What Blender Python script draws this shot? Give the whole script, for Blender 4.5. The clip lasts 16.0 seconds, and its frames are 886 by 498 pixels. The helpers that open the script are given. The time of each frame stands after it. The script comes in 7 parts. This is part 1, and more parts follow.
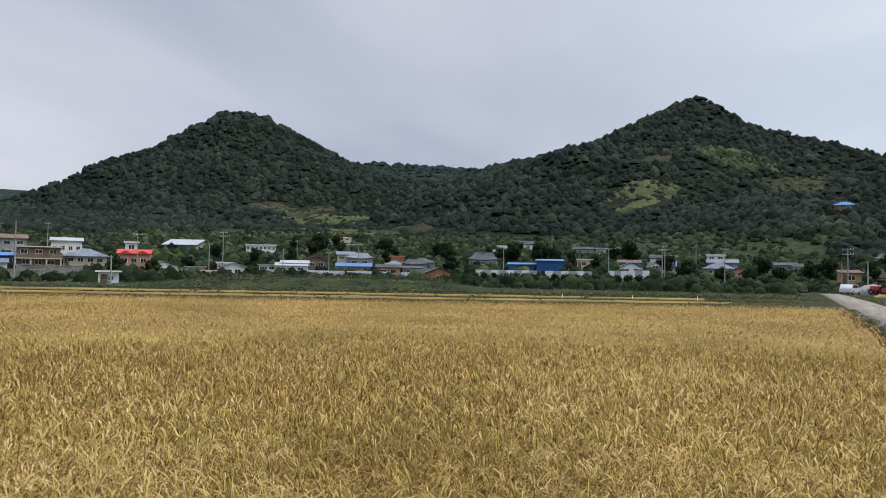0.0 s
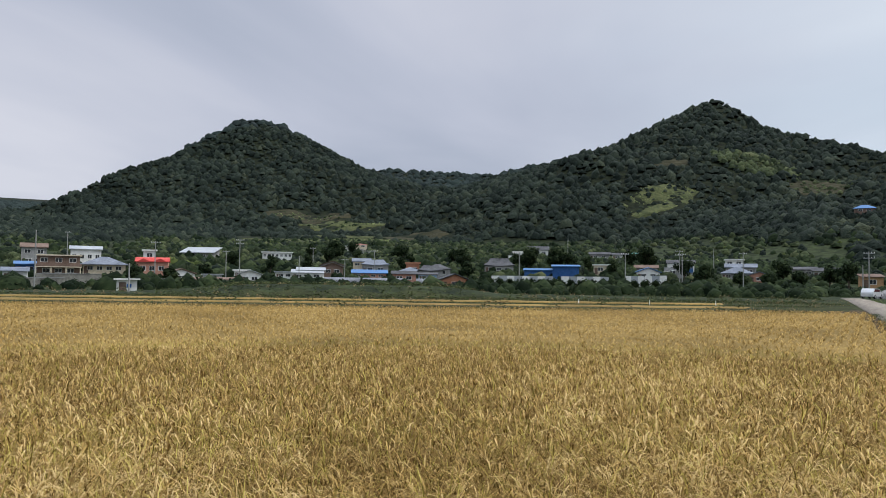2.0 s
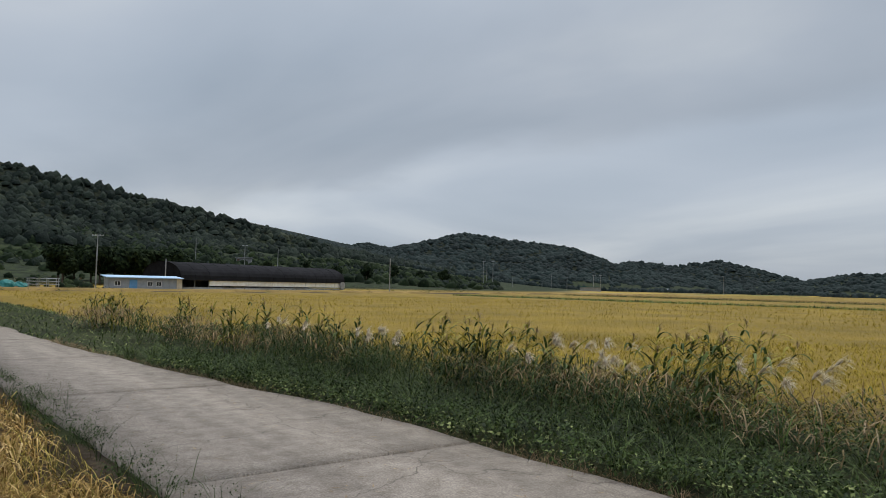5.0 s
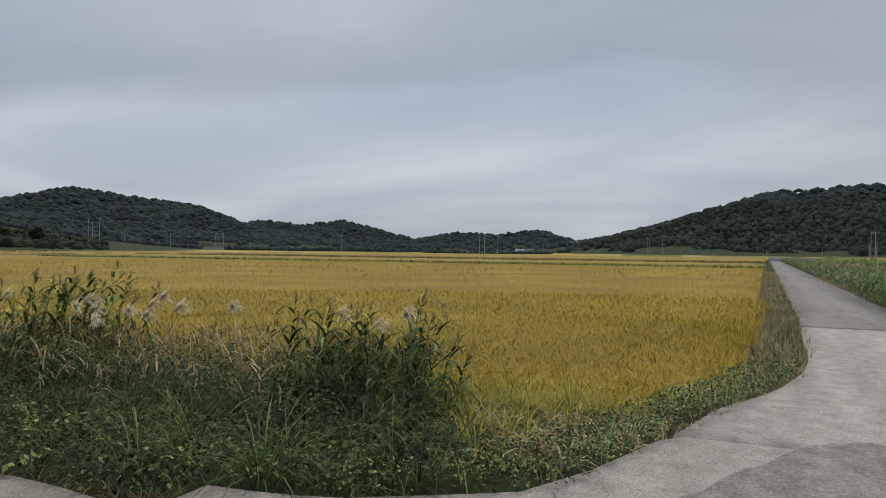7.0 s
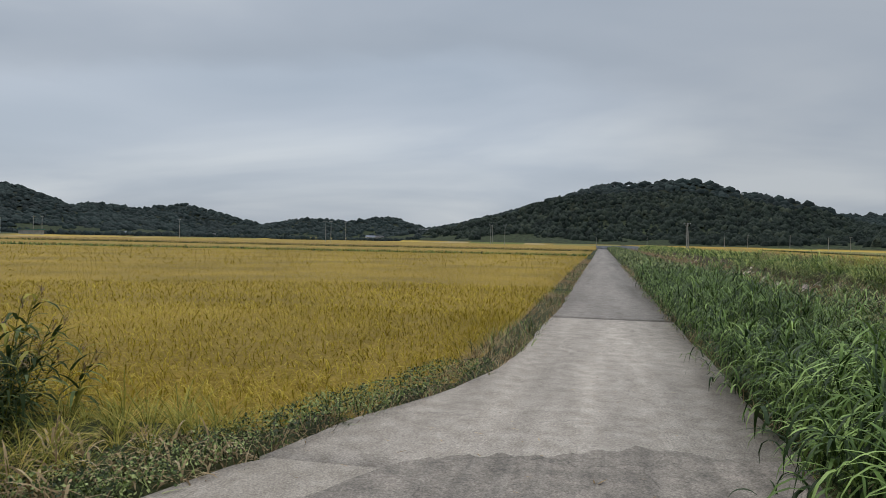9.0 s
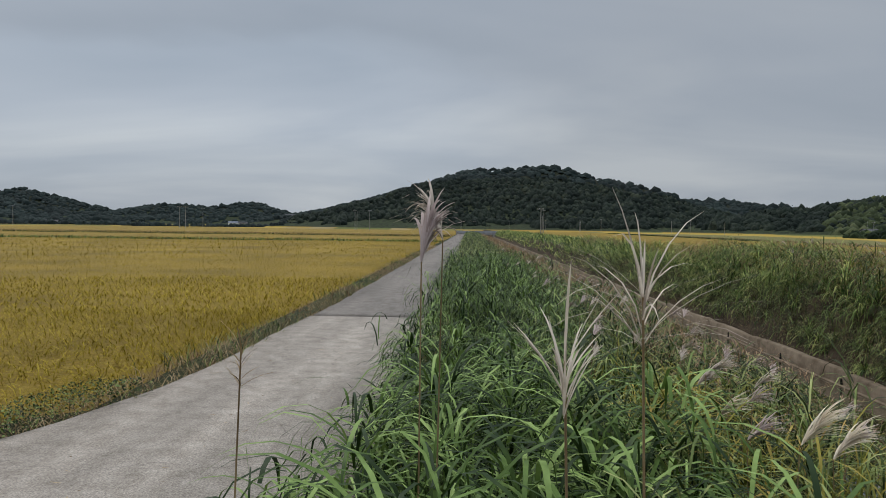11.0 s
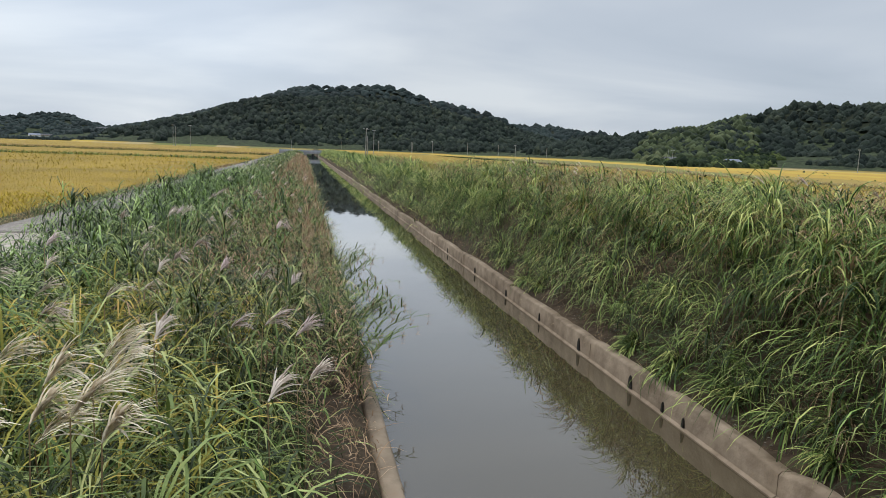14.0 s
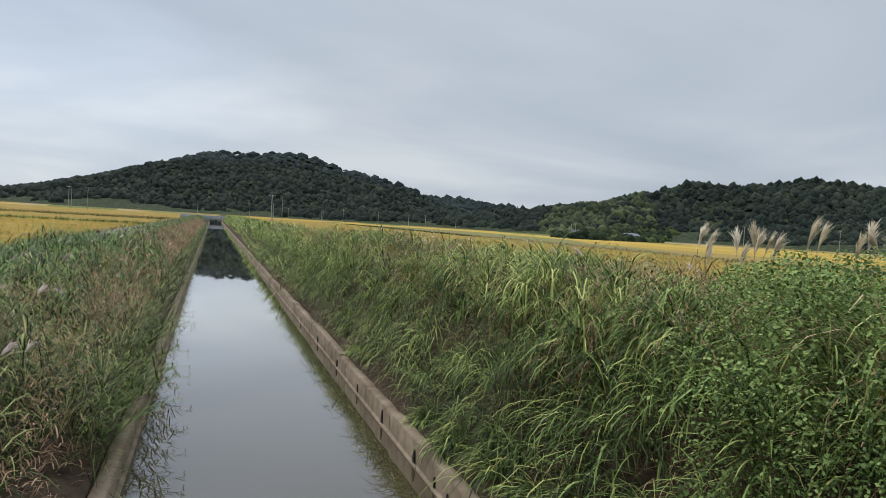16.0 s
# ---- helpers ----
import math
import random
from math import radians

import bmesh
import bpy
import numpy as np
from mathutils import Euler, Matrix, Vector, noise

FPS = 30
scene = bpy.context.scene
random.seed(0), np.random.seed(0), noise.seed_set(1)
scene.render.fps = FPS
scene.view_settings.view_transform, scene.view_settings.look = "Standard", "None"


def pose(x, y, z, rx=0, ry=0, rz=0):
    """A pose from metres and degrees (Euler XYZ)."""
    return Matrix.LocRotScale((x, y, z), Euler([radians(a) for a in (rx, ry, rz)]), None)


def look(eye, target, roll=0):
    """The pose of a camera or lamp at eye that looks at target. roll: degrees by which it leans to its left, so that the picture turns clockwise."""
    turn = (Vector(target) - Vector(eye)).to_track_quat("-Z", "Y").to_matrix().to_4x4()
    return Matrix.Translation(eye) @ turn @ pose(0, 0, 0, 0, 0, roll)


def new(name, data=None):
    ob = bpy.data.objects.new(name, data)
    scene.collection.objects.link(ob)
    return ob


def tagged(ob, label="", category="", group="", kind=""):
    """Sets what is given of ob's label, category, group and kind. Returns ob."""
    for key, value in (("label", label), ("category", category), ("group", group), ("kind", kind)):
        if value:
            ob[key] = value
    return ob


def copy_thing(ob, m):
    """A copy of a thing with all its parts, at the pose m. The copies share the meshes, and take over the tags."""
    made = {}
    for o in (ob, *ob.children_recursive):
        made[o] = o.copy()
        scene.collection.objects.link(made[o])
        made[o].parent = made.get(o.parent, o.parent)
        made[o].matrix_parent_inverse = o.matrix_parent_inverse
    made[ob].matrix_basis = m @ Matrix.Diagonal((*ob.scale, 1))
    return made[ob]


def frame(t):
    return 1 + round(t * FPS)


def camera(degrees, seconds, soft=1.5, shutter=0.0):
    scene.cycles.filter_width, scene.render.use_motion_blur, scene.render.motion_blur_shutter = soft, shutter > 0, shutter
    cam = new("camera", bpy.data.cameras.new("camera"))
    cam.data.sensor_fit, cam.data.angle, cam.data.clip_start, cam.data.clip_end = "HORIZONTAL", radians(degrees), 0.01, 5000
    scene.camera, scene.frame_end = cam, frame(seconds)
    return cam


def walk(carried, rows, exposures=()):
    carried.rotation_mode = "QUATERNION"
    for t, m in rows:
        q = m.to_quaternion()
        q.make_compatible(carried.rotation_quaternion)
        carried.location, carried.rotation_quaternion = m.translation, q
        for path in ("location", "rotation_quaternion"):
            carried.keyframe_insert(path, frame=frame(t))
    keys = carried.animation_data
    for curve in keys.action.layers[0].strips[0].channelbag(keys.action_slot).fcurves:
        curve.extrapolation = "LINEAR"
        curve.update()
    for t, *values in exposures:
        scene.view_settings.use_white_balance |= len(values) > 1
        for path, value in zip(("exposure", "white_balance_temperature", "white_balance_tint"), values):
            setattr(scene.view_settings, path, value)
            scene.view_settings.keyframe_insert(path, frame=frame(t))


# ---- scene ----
cam = camera(63.3, 16.0, soft=0.6)
PATH = [
    (0, (-5.4, 4.933, 1.854), (-6.389, 6.67, 1.927), 1.0),
    (0.5, (-5.444, 4.96, 1.847), (-6.439, 6.693, 1.929), 1.0),
    (1, (-5.44, 4.975, 1.818), (-6.449, 6.7, 1.903), 0.7),
    (1.5, (-5.438, 5.01, 1.817), (-6.465, 6.724, 1.903), 0.6),
    (2, (-5.441, 5.044, 1.822), (-6.467, 6.758, 1.912), 0.7),
    (2.5, (-5.5, 4.981, 1.861), (-6.394, 6.767, 1.961), 0.9),
    (3, (-5.528, 4.911, 1.886), (-6.17, 6.803, 1.991), 1.2),
    (3.5, (-5.418, 4.933, 1.906), (-5.668, 6.915, 2.015), 1.6),
    (4, (-5.137, 5.005, 1.915), (-4.882, 6.985, 2.029), 1.6),
    (4.5, (-4.751, 5.102, 1.904), (-3.978, 6.944, 2.007), 1.2),
    (5, (-4.259, 5.154, 1.916), (-3.058, 6.75, 2.016), 1.3),
    (7.5, (-1.477, 1.606, 1.703), (0.398, 2.301, 1.681), 0.5),
    (8, (-1.034, 1.201, 1.745), (0.881, 1.777, 1.709), 0.4),
    (10.5, (0.753, -1.361, 1.996), (2.742, -1.148, 1.97), 1.5),
    (11, (1.126, -2.046, 2.055), (3.124, -1.975, 1.993), 0.8),
    (11.5, (1.041, -2.653, 1.969), (3.035, -2.749, 1.852), 0.7),
    (12, (1.251, -3.171, 2.006), (3.226, -3.436, 1.834), 1.2),
    (12.5, (1.345, -3.72, 1.97), (3.292, -4.126, 1.756), 2.0),
    (13, (1.379, -4.204, 1.956), (3.302, -4.693, 1.705), 2.7),
    (13.5, (1.389, -4.684, 1.96), (3.315, -5.15, 1.69), 2.8),
    (14, (1.406, -5.103, 1.959), (3.351, -5.486, 1.691), 2.2),
    (14.5, (1.418, -5.519, 1.957), (3.378, -5.824, 1.705), 2.3),
    (15, (1.37, -5.901, 1.948), (3.338, -6.189, 1.734), 2.8),
    (15.5, (1.316, -6.263, 1.977), (3.272, -6.649, 1.827), 3.1),
    (16, (1.242, -6.629, 1.99), (3.144, -7.242, 1.925), 3.4),
]
walk(cam, [(t, look(eye, target, roll)) for t, eye, target, roll in PATH],
     exposures=[(0, -0.02), (2.5, -0.07), (3.5, -0.25), (4, -0.34), (5, -0.47), (7.5, -0.45), (8, -0.43), (10.5, -0.55), (11.5, -0.62), (12, -0.32), (12.5, -0.2), (13, -0.1), (14.5, 0.05), (16, -0.05)])

# ---- sky and light: a high overcast ----
world = bpy.data.worlds.new("overcast_sky")
world.use_nodes = True
scene.world = world
wn, wl = world.node_tree.nodes, world.node_tree.links
SUN_UP, SUN_ROUND = radians(56), radians(62)
sky = wn.new("ShaderNodeTexSky")
sky.sky_type, sky.sun_disc, sky.sun_elevation, sky.sun_rotation = "NISHITA", False, SUN_UP, SUN_ROUND
way = wn.new("ShaderNodeTexCoord")
cut = wn.new("ShaderNodeSeparateXYZ")
wl.new(way.outputs["Generated"], cut.inputs[0])
rise = wn.new("ShaderNodeMath"); rise.operation = "MAXIMUM"; rise.inputs[1].default_value = 0.0
wl.new(cut.outputs["Z"], rise.inputs[0])
lift = wn.new("ShaderNodeMath"); lift.operation = "ADD"; lift.inputs[1].default_value = 0.16
wl.new(rise.outputs[0], lift.inputs[0])
flat = wn.new("ShaderNodeVectorMath"); flat.operation = "DIVIDE"
both = wn.new("ShaderNodeCombineXYZ")
for k in range(3):
    wl.new(lift.outputs[0], both.inputs[k])
wl.new(way.outputs["Generated"], flat.inputs[0]); wl.new(both.outputs[0], flat.inputs[1])
turn = wn.new("ShaderNodeMapping")
turn.inputs["Rotation"].default_value = (0, 0, radians(-24)); turn.inputs["Scale"].default_value = (0.70, 0.46, 0.0); turn.inputs["Location"].default_value = (3.1, 1.7, 0)
wl.new(flat.outputs[0], turn.inputs[0])
cloud = wn.new("ShaderNodeTexNoise"); cloud.inputs["Scale"].default_value = 1.0; cloud.inputs["Detail"].default_value = 5; cloud.inputs["Roughness"].default_value = 0.46; cloud.inputs["Distortion"].default_value = 0.45
wl.new(turn.outputs[0], cloud.inputs["Vector"])
tone = wn.new("ShaderNodeValToRGB")
tone.color_ramp.elements[0].position, tone.color_ramp.elements[0].color = 0.24, (0.37, 0.432, 0.515, 1)
tone.color_ramp.elements[1].position, tone.color_ramp.elements[1].color = 0.68, (0.645, 0.685, 0.735, 1)
mid = tone.color_ramp.elements.new(0.5); mid.color = (0.50, 0.552, 0.63, 1)
wl.new(cloud.outputs["Fac"], tone.inputs[0])
# a grey cloud bank to the east, with a clear bright edge beyond it
east = wn.new("ShaderNodeVectorMath"); east.operation = "DOT_PRODUCT"; east.inputs[1].default_value = (1.0, 0.35, 0.0)
wl.new(flat.outputs[0], east.inputs[0])
ragged = wn.new("ShaderNodeTexNoise"); ragged.inputs["Scale"].default_value = 1.4; ragged.inputs["Detail"].default_value = 4; ragged.inputs["Roughness"].default_value = 0.5
wl.new(flat.outputs[0], ragged.inputs["Vector"])
fray = wn.new("ShaderNodeMath"); fray.operation = "MULTIPLY_ADD"; fray.inputs[1].default_value = 0.8
wl.new(ragged.outputs["Fac"], fray.inputs[0]); wl.new(east.outputs["Value"], fray.inputs[2])
bank_tone = wn.new("ShaderNodeValToRGB"); bank_tone.color_ramp.interpolation = "EASE"
for k, (pos, grey) in enumerate(((0.0, 1.06), (0.28, 1.32), (0.44, 1.16), (0.505, 1.12), (0.572, 1.30), (0.66, 1.29), (0.85, 1.2), (1.0, 1.15))):
    e = bank_tone.color_ramp.elements[k] if k < 1 else bank_tone.color_ramp.elements[-1] if k == 7 else bank_tone.color_ramp.elements.new(pos)
    e.position, e.color = pos, (grey / 2 * (0.985 if k else 1.02), grey / 2 * (1.0 if k else 0.985), grey / 2 * (1.005 if k else 1.03), 1)
reach = wn.new("ShaderNodeMath"); reach.operation = "MULTIPLY"; reach.inputs[1].default_value = 1 / 5.6
wl.new(fray.outputs[0], reach.inputs[0]); wl.new(reach.outputs[0], bank_tone.inputs[0])
thin = wn.new("ShaderNodeMix"); thin.data_type = "RGBA"; thin.inputs["Factor"].default_value = 0.93
dim = wn.new("ShaderNodeMix"); dim.data_type = "RGBA"; dim.blend_type = "MULTIPLY"; dim.inputs["Factor"].default_value = 1.0; dim.inputs["B"].default_value = (0.1, 0.1, 0.1, 1)
wl.new(sky.outputs[0], dim.inputs["A"]); wl.new(dim.outputs["Result"], thin.inputs["A"]); wl.new(tone.outputs[0], thin.inputs["B"])
# an overcast sky is brightest overhead
high = wn.new("ShaderNodeMapRange"); high.interpolation_type = "SMOOTHSTEP"
high.inputs["From Min"].default_value, high.inputs["From Max"].default_value, high.inputs["To Min"].default_value, high.inputs["To Max"].default_value = 0.40, 0.95, 1.0, 3.7
wl.new(rise.outputs[0], high.inputs["Value"])
gain = wn.new("ShaderNodeVectorMath"); gain.operation = "SCALE"
shade = wn.new("ShaderNodeMix"); shade.data_type = "RGBA"; shade.blend_type = "MULTIPLY"; shade.inputs["Factor"].default_value = 1.0
side = wn.new("ShaderNodeSeparateXYZ"); wl.new(flat.outputs[0], side.inputs[0])
fade = wn.new("ShaderNodeMapRange"); fade.interpolation_type = "SMOOTHSTEP"; fade.inputs["From Min"].default_value, fade.inputs["From Max"].default_value = -0.7, 0.5
wl.new(side.outputs["Y"], fade.inputs["Value"])
calm = wn.new("ShaderNodeMix"); calm.data_type = "RGBA"; calm.inputs["A"].default_value = (0.515, 0.52, 0.52, 1)
wl.new(fade.outputs[0], calm.inputs["Factor"]); wl.new(bank_tone.outputs[0], calm.inputs["B"])
wl.new(thin.outputs["Result"], shade.inputs["A"]); wl.new(calm.outputs["Result"], shade.inputs["B"])
wl.new(shade.outputs["Result"], gain.inputs[0]); wl.new(high.outputs[0], gain.inputs["Scale"])
wl.new(gain.outputs[0], wn["Background"].inputs["Color"])
wn["Background"].inputs["Strength"].default_value = 2.0

sun_data = bpy.data.lights.new("sun", "SUN")
sun_data.energy, sun_data.angle, sun_data.color = 2.0, radians(11), (1.0, 0.96, 0.9)
sun = new("sun", sun_data)
sun.matrix_world = look((0, 0, 50), (0 - math.sin(SUN_ROUND) * 10, -math.cos(SUN_ROUND) * 10, 50 - math.tan(SUN_UP) * 10))


# ---- materials ----
def stuff(name, low, high, size=1.0, rough=0.85, bump=0.0, bump_size=None, island=0.0, random_ob=0.0, metal=0.0, thin_leaf=0.0, third=None, big=8.0, spec=0.18, hard=0.14):
    """A procedural surface: two colours mixed by noise at two sizes (metres), each piece a little lighter or darker."""
    m = bpy.data.materials.new(name)
    m.use_nodes = True
    n, l = m.node_tree.nodes, m.node_tree.links
    b = n["Principled BSDF"]
    b.inputs["Roughness"].default_value, b.inputs["Metallic"].default_value = rough, metal
    b.inputs["Specular IOR Level"].default_value = spec
    geo = n.new("ShaderNodeNewGeometry")
    fine = n.new("ShaderNodeTexNoise"); fine.inputs["Scale"].default_value = 1 / size; fine.inputs["Detail"].default_value = 5; fine.inputs["Roughness"].default_value = 0.6
    wide = n.new("ShaderNodeTexNoise"); wide.inputs["Scale"].default_value = 1 / (size * big); wide.inputs["Detail"].default_value = 3
    for t in (fine, wide):
        l.new(geo.outputs["Position"], t.inputs["Vector"])
    add = n.new("ShaderNodeMath"); add.operation = "ADD"
    l.new(fine.outputs["Fac"], add.inputs[0]); l.new(wide.outputs["Fac"], add.inputs[1])
    last = add
    if island or random_ob:
        src = geo.outputs["Random Per Island"] if island else n.new("ShaderNodeObjectInfo").outputs["Random"]
        mul = n.new("ShaderNodeMath"); mul.operation = "MULTIPLY_ADD"
        amount = island or random_ob
        l.new(src, mul.inputs[0]); mul.inputs[1].default_value = amount * 2; mul.inputs[2].default_value = -amount
        sm = n.new("ShaderNodeMath"); sm.operation = "ADD"
        l.new(add.outputs[0], sm.inputs[0]); l.new(mul.outputs[0], sm.inputs[1])
        last = sm
    ramp = n.new("ShaderNodeValToRGB")
    ramp.color_ramp.elements[0].position, ramp.color_ramp.elements[0].color = 0.5 - hard, (*low, 1)
    ramp.color_ramp.elements[1].position, ramp.color_ramp.elements[1].color = 0.5 + hard, (*high, 1)
    if third:
        e = ramp.color_ramp.elements.new(min(0.9, 0.5 + hard * 2.5)); e.color = (*third, 1)
    half = n.new("ShaderNodeMath"); half.operation = "MULTIPLY"; half.inputs[1].default_value = 0.5
    l.new(last.outputs[0], half.inputs[0]); l.new(half.outputs[0], ramp.inputs[0])
    l.new(ramp.outputs[0], b.inputs["Base Color"])
    if bump:
        rel = n.new("ShaderNodeTexNoise"); rel.inputs["Scale"].default_value = 1 / (bump_size or size); rel.inputs["Detail"].default_value = 6
        l.new(geo.outputs["Position"], rel.inputs["Vector"])
        bp = n.new("ShaderNodeBump"); bp.inputs["Strength"].default_value = 0.9; bp.inputs["Distance"].default_value = bump
        l.new(rel.outputs["Fac"], bp.inputs["Height"]); l.new(bp.outputs[0], b.inputs["Normal"])
    if thin_leaf:
        tr = n.new("ShaderNodeBsdfTranslucent"); l.new(ramp.outputs[0], tr.inputs["Color"])
        mx = n.new("ShaderNodeMixShader"); mx.inputs[0].default_value = thin_leaf
        l.new(b.outputs[0], mx.inputs[1]); l.new(tr.outputs[0], mx.inputs[2])
        l.new(mx.outputs[0], n["Material Output"].inputs["Surface"])
    return m


M_SOIL = stuff("soil", (0.0287, 0.0209, 0.0133), (0.094, 0.0685, 0.0442), 0.12, bump=0.03, bump_size=0.1, spec=0.06)
M_WALL_CON = stuff("channel_concrete", (0.101, 0.0736, 0.0456), (0.242, 0.189, 0.131), 0.22, bump=0.01, bump_size=0.05, third=(0.242, 0.153, 0.0913))
M_FOREST = stuff("forest_leaves", (0.0095, 0.0150, 0.0115), (0.0250, 0.0345, 0.0245), 0.8, bump=0.6, bump_size=0.6, island=0.32, third=(0.056, 0.064, 0.038), big=40, spec=0.06, hard=0.12)
# aerial haze is mixed into this leaf colour: paler and bluer than the near forest
M_FOREST_HAZE = stuff("hazed_far_forest_leaves", (0.0155, 0.0215, 0.0200), (0.0265, 0.0390, 0.0350), 2.2, bump=0.5, bump_size=1.0, island=0.22, third=(0.044, 0.058, 0.048), big=30, spec=0.06)
M_TREE = stuff("tree_leaves", (0.00765, 0.0145, 0.0068), (0.0306, 0.0459, 0.0187), 0.7, island=0.35, thin_leaf=0.2, third=(0.0765, 0.0935, 0.0382), spec=0.06)
M_TREE_LIGHT = stuff("yellow_green_leaves", (0.0238, 0.0374, 0.0122), (0.0816, 0.102, 0.0306), 0.7, island=0.3, thin_leaf=0.2, spec=0.06)
M_PLOT = stuff("terrace_leaves", (0.05, 0.07, 0.024), (0.15, 0.175, 0.065), 0.9, island=0.35, thin_leaf=0.2, third=(0.22, 0.20, 0.10))
M_BARK = stuff("bark", (0.04, 0.03, 0.022), (0.12, 0.095, 0.07), 0.1, bump=0.02)
M_RICE = stuff("ripe_rice", (0.165, 0.098, 0.027), (0.465, 0.305, 0.100), 0.4, rough=0.8, island=0.6, thin_leaf=0.18, third=(0.66, 0.485, 0.225), big=14, hard=0.12, spec=0.1)
M_RICE_FAR = stuff("distant_ripe_rice", (0.19, 0.116, 0.030), (0.45, 0.30, 0.095), 0.4, rough=0.8, island=0.5, thin_leaf=0.2, third=(0.60, 0.44, 0.18), big=14, spec=0.1)
M_RICE_E_FAR = stuff("distant_yellow_rice", (0.24, 0.176, 0.017), (0.36, 0.27, 0.030), 0.6, rough=0.8, island=0.16, thin_leaf=0.25, third=(0.42, 0.33, 0.06), big=14, spec=0.1)
M_RICE_S = stuff("pale_rice", (0.25, 0.195, 0.05), (0.39, 0.315, 0.092), 0.6, rough=0.8, island=0.2, thin_leaf=0.25, third=(0.46, 0.40, 0.155), big=14, spec=0.1)
M_VERGE_GRASS = stuff("verge_grass_blades", (0.009, 0.017, 0.0045), (0.078, 0.115, 0.029), 0.3, rough=0.6, island=0.5, thin_leaf=0.14, third=(0.155, 0.195, 0.06), big=6, spec=0.1, hard=0.12)
M_RICE_GREEN = stuff("greenish_rice_leaves", (0.12, 0.09, 0.014), (0.34, 0.27, 0.052), 0.4, rough=0.8, island=0.6, thin_leaf=0.2, third=(0.55, 0.45, 0.12), big=14, hard=0.11, spec=0.1)
M_RICE_E = stuff("yellow_rice", (0.18, 0.133, 0.0125), (0.365, 0.275, 0.029), 0.5, rough=0.8, island=0.42, thin_leaf=0.24, third=(0.47, 0.38, 0.08), big=14, spec=0.1)
M_RICE_BED = stuff("rice_stand", (0.125, 0.08, 0.02), (0.35, 0.235, 0.07), 0.07, bump=0.12, bump_size=0.08, big=80, third=(0.45, 0.33, 0.12))
M_RICE_BED_E = stuff("yellow_rice_stand", (0.127, 0.0839, 0.0105), (0.289, 0.195, 0.0253), 0.10, bump=0.10, bump_size=0.09, big=70, third=(0.39, 0.28, 0.0492))
M_GRASS = stuff("grass_blades", (0.018, 0.036, 0.0085), (0.108, 0.178, 0.038), 0.3, rough=0.55, island=0.58, thin_leaf=0.15, third=(0.26, 0.36, 0.105), big=7, spec=0.13, hard=0.11)
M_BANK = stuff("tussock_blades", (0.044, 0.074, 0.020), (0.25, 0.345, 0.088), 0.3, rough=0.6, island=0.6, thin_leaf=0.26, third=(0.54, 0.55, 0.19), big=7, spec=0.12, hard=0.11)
M_OLIVE = stuff("mixed_olive_blades", (0.014, 0.023, 0.005), (0.12, 0.155, 0.038), 0.25, rough=0.6, island=0.62, thin_leaf=0.12, third=(0.36, 0.36, 0.13), big=5, spec=0.18, hard=0.11)
M_MEADOW = stuff("meadow_weeds", (0.018, 0.026, 0.010), (0.085, 0.105, 0.036), 0.6, rough=0.8, island=0.5, thin_leaf=0.2, third=(0.17, 0.17, 0.07), big=9, spec=0.1)
M_SCRUB = stuff("light_scrub_leaves", (0.018, 0.026, 0.012), (0.056, 0.071, 0.031), 0.6, island=0.42, third=(0.105, 0.11, 0.054), big=14, spec=0.06)
M_GRASS_DARK = stuff("dark_weeds", (0.0144, 0.0256, 0.008), (0.056, 0.084, 0.024), 0.3, rough=0.8, spec=0.12, island=0.40, thin_leaf=0.25, third=(0.096, 0.128, 0.04), big=7)
M_GRASS_MID = stuff("olive_grass", (0.017, 0.03, 0.007), (0.135, 0.185, 0.045), 0.3, rough=0.6, spec=0.16, island=0.55, thin_leaf=0.12, third=(0.33, 0.36, 0.13), big=7, hard=0.11)
M_VINE = stuff("vine_leaves", (0.055, 0.092, 0.026), (0.25, 0.34, 0.10), 0.2, rough=0.65, spec=0.14, island=0.36, thin_leaf=0.22, third=(0.42, 0.46, 0.18), big=7, hard=0.16)
M_PLUME_DRY = stuff("tawny_heads", (0.16, 0.0968, 0.054), (0.38, 0.255, 0.151), 0.2, island=0.45, thin_leaf=0.3, third=(0.5, 0.37, 0.245))
M_GRASS_DRY = stuff("dry_grass", (0.139, 0.0918, 0.0439), (0.383, 0.276, 0.147), 0.3, island=0.45, thin_leaf=0.25, third=(0.51, 0.408, 0.265))
M_GRASS_YEL = stuff("yellowing_grass", (0.115, 0.126, 0.02), (0.38, 0.336, 0.07), 0.3, island=0.45, thin_leaf=0.3, third=(0.598, 0.378, 0.12))
M_PLUME = stuff("silver_plume", (0.33, 0.27, 0.215), (0.66, 0.58, 0.48), 0.1, island=0.35, thin_leaf=0.35)
M_PLUME_WHITE = stuff("white_plume", (0.54, 0.46, 0.34), (0.84, 0.76, 0.60), 0.1, island=0.35, thin_leaf=0.35)
M_PEBBLE = stuff("earthy_stone", (0.05, 0.042, 0.034), (0.17, 0.145, 0.115), 0.05, island=0.4)
M_PLUME_PINK = stuff("pinkish_plume", (0.32, 0.245, 0.215), (0.60, 0.50, 0.45), 0.1, island=0.35, thin_leaf=0.35)
M_TURF = stuff("verge_turf", (0.0158, 0.0203, 0.0081), (0.0495, 0.054, 0.0203), 0.5, bump=0.06, bump_size=0.15, third=(0.0858, 0.072, 0.036), spec=0.06)


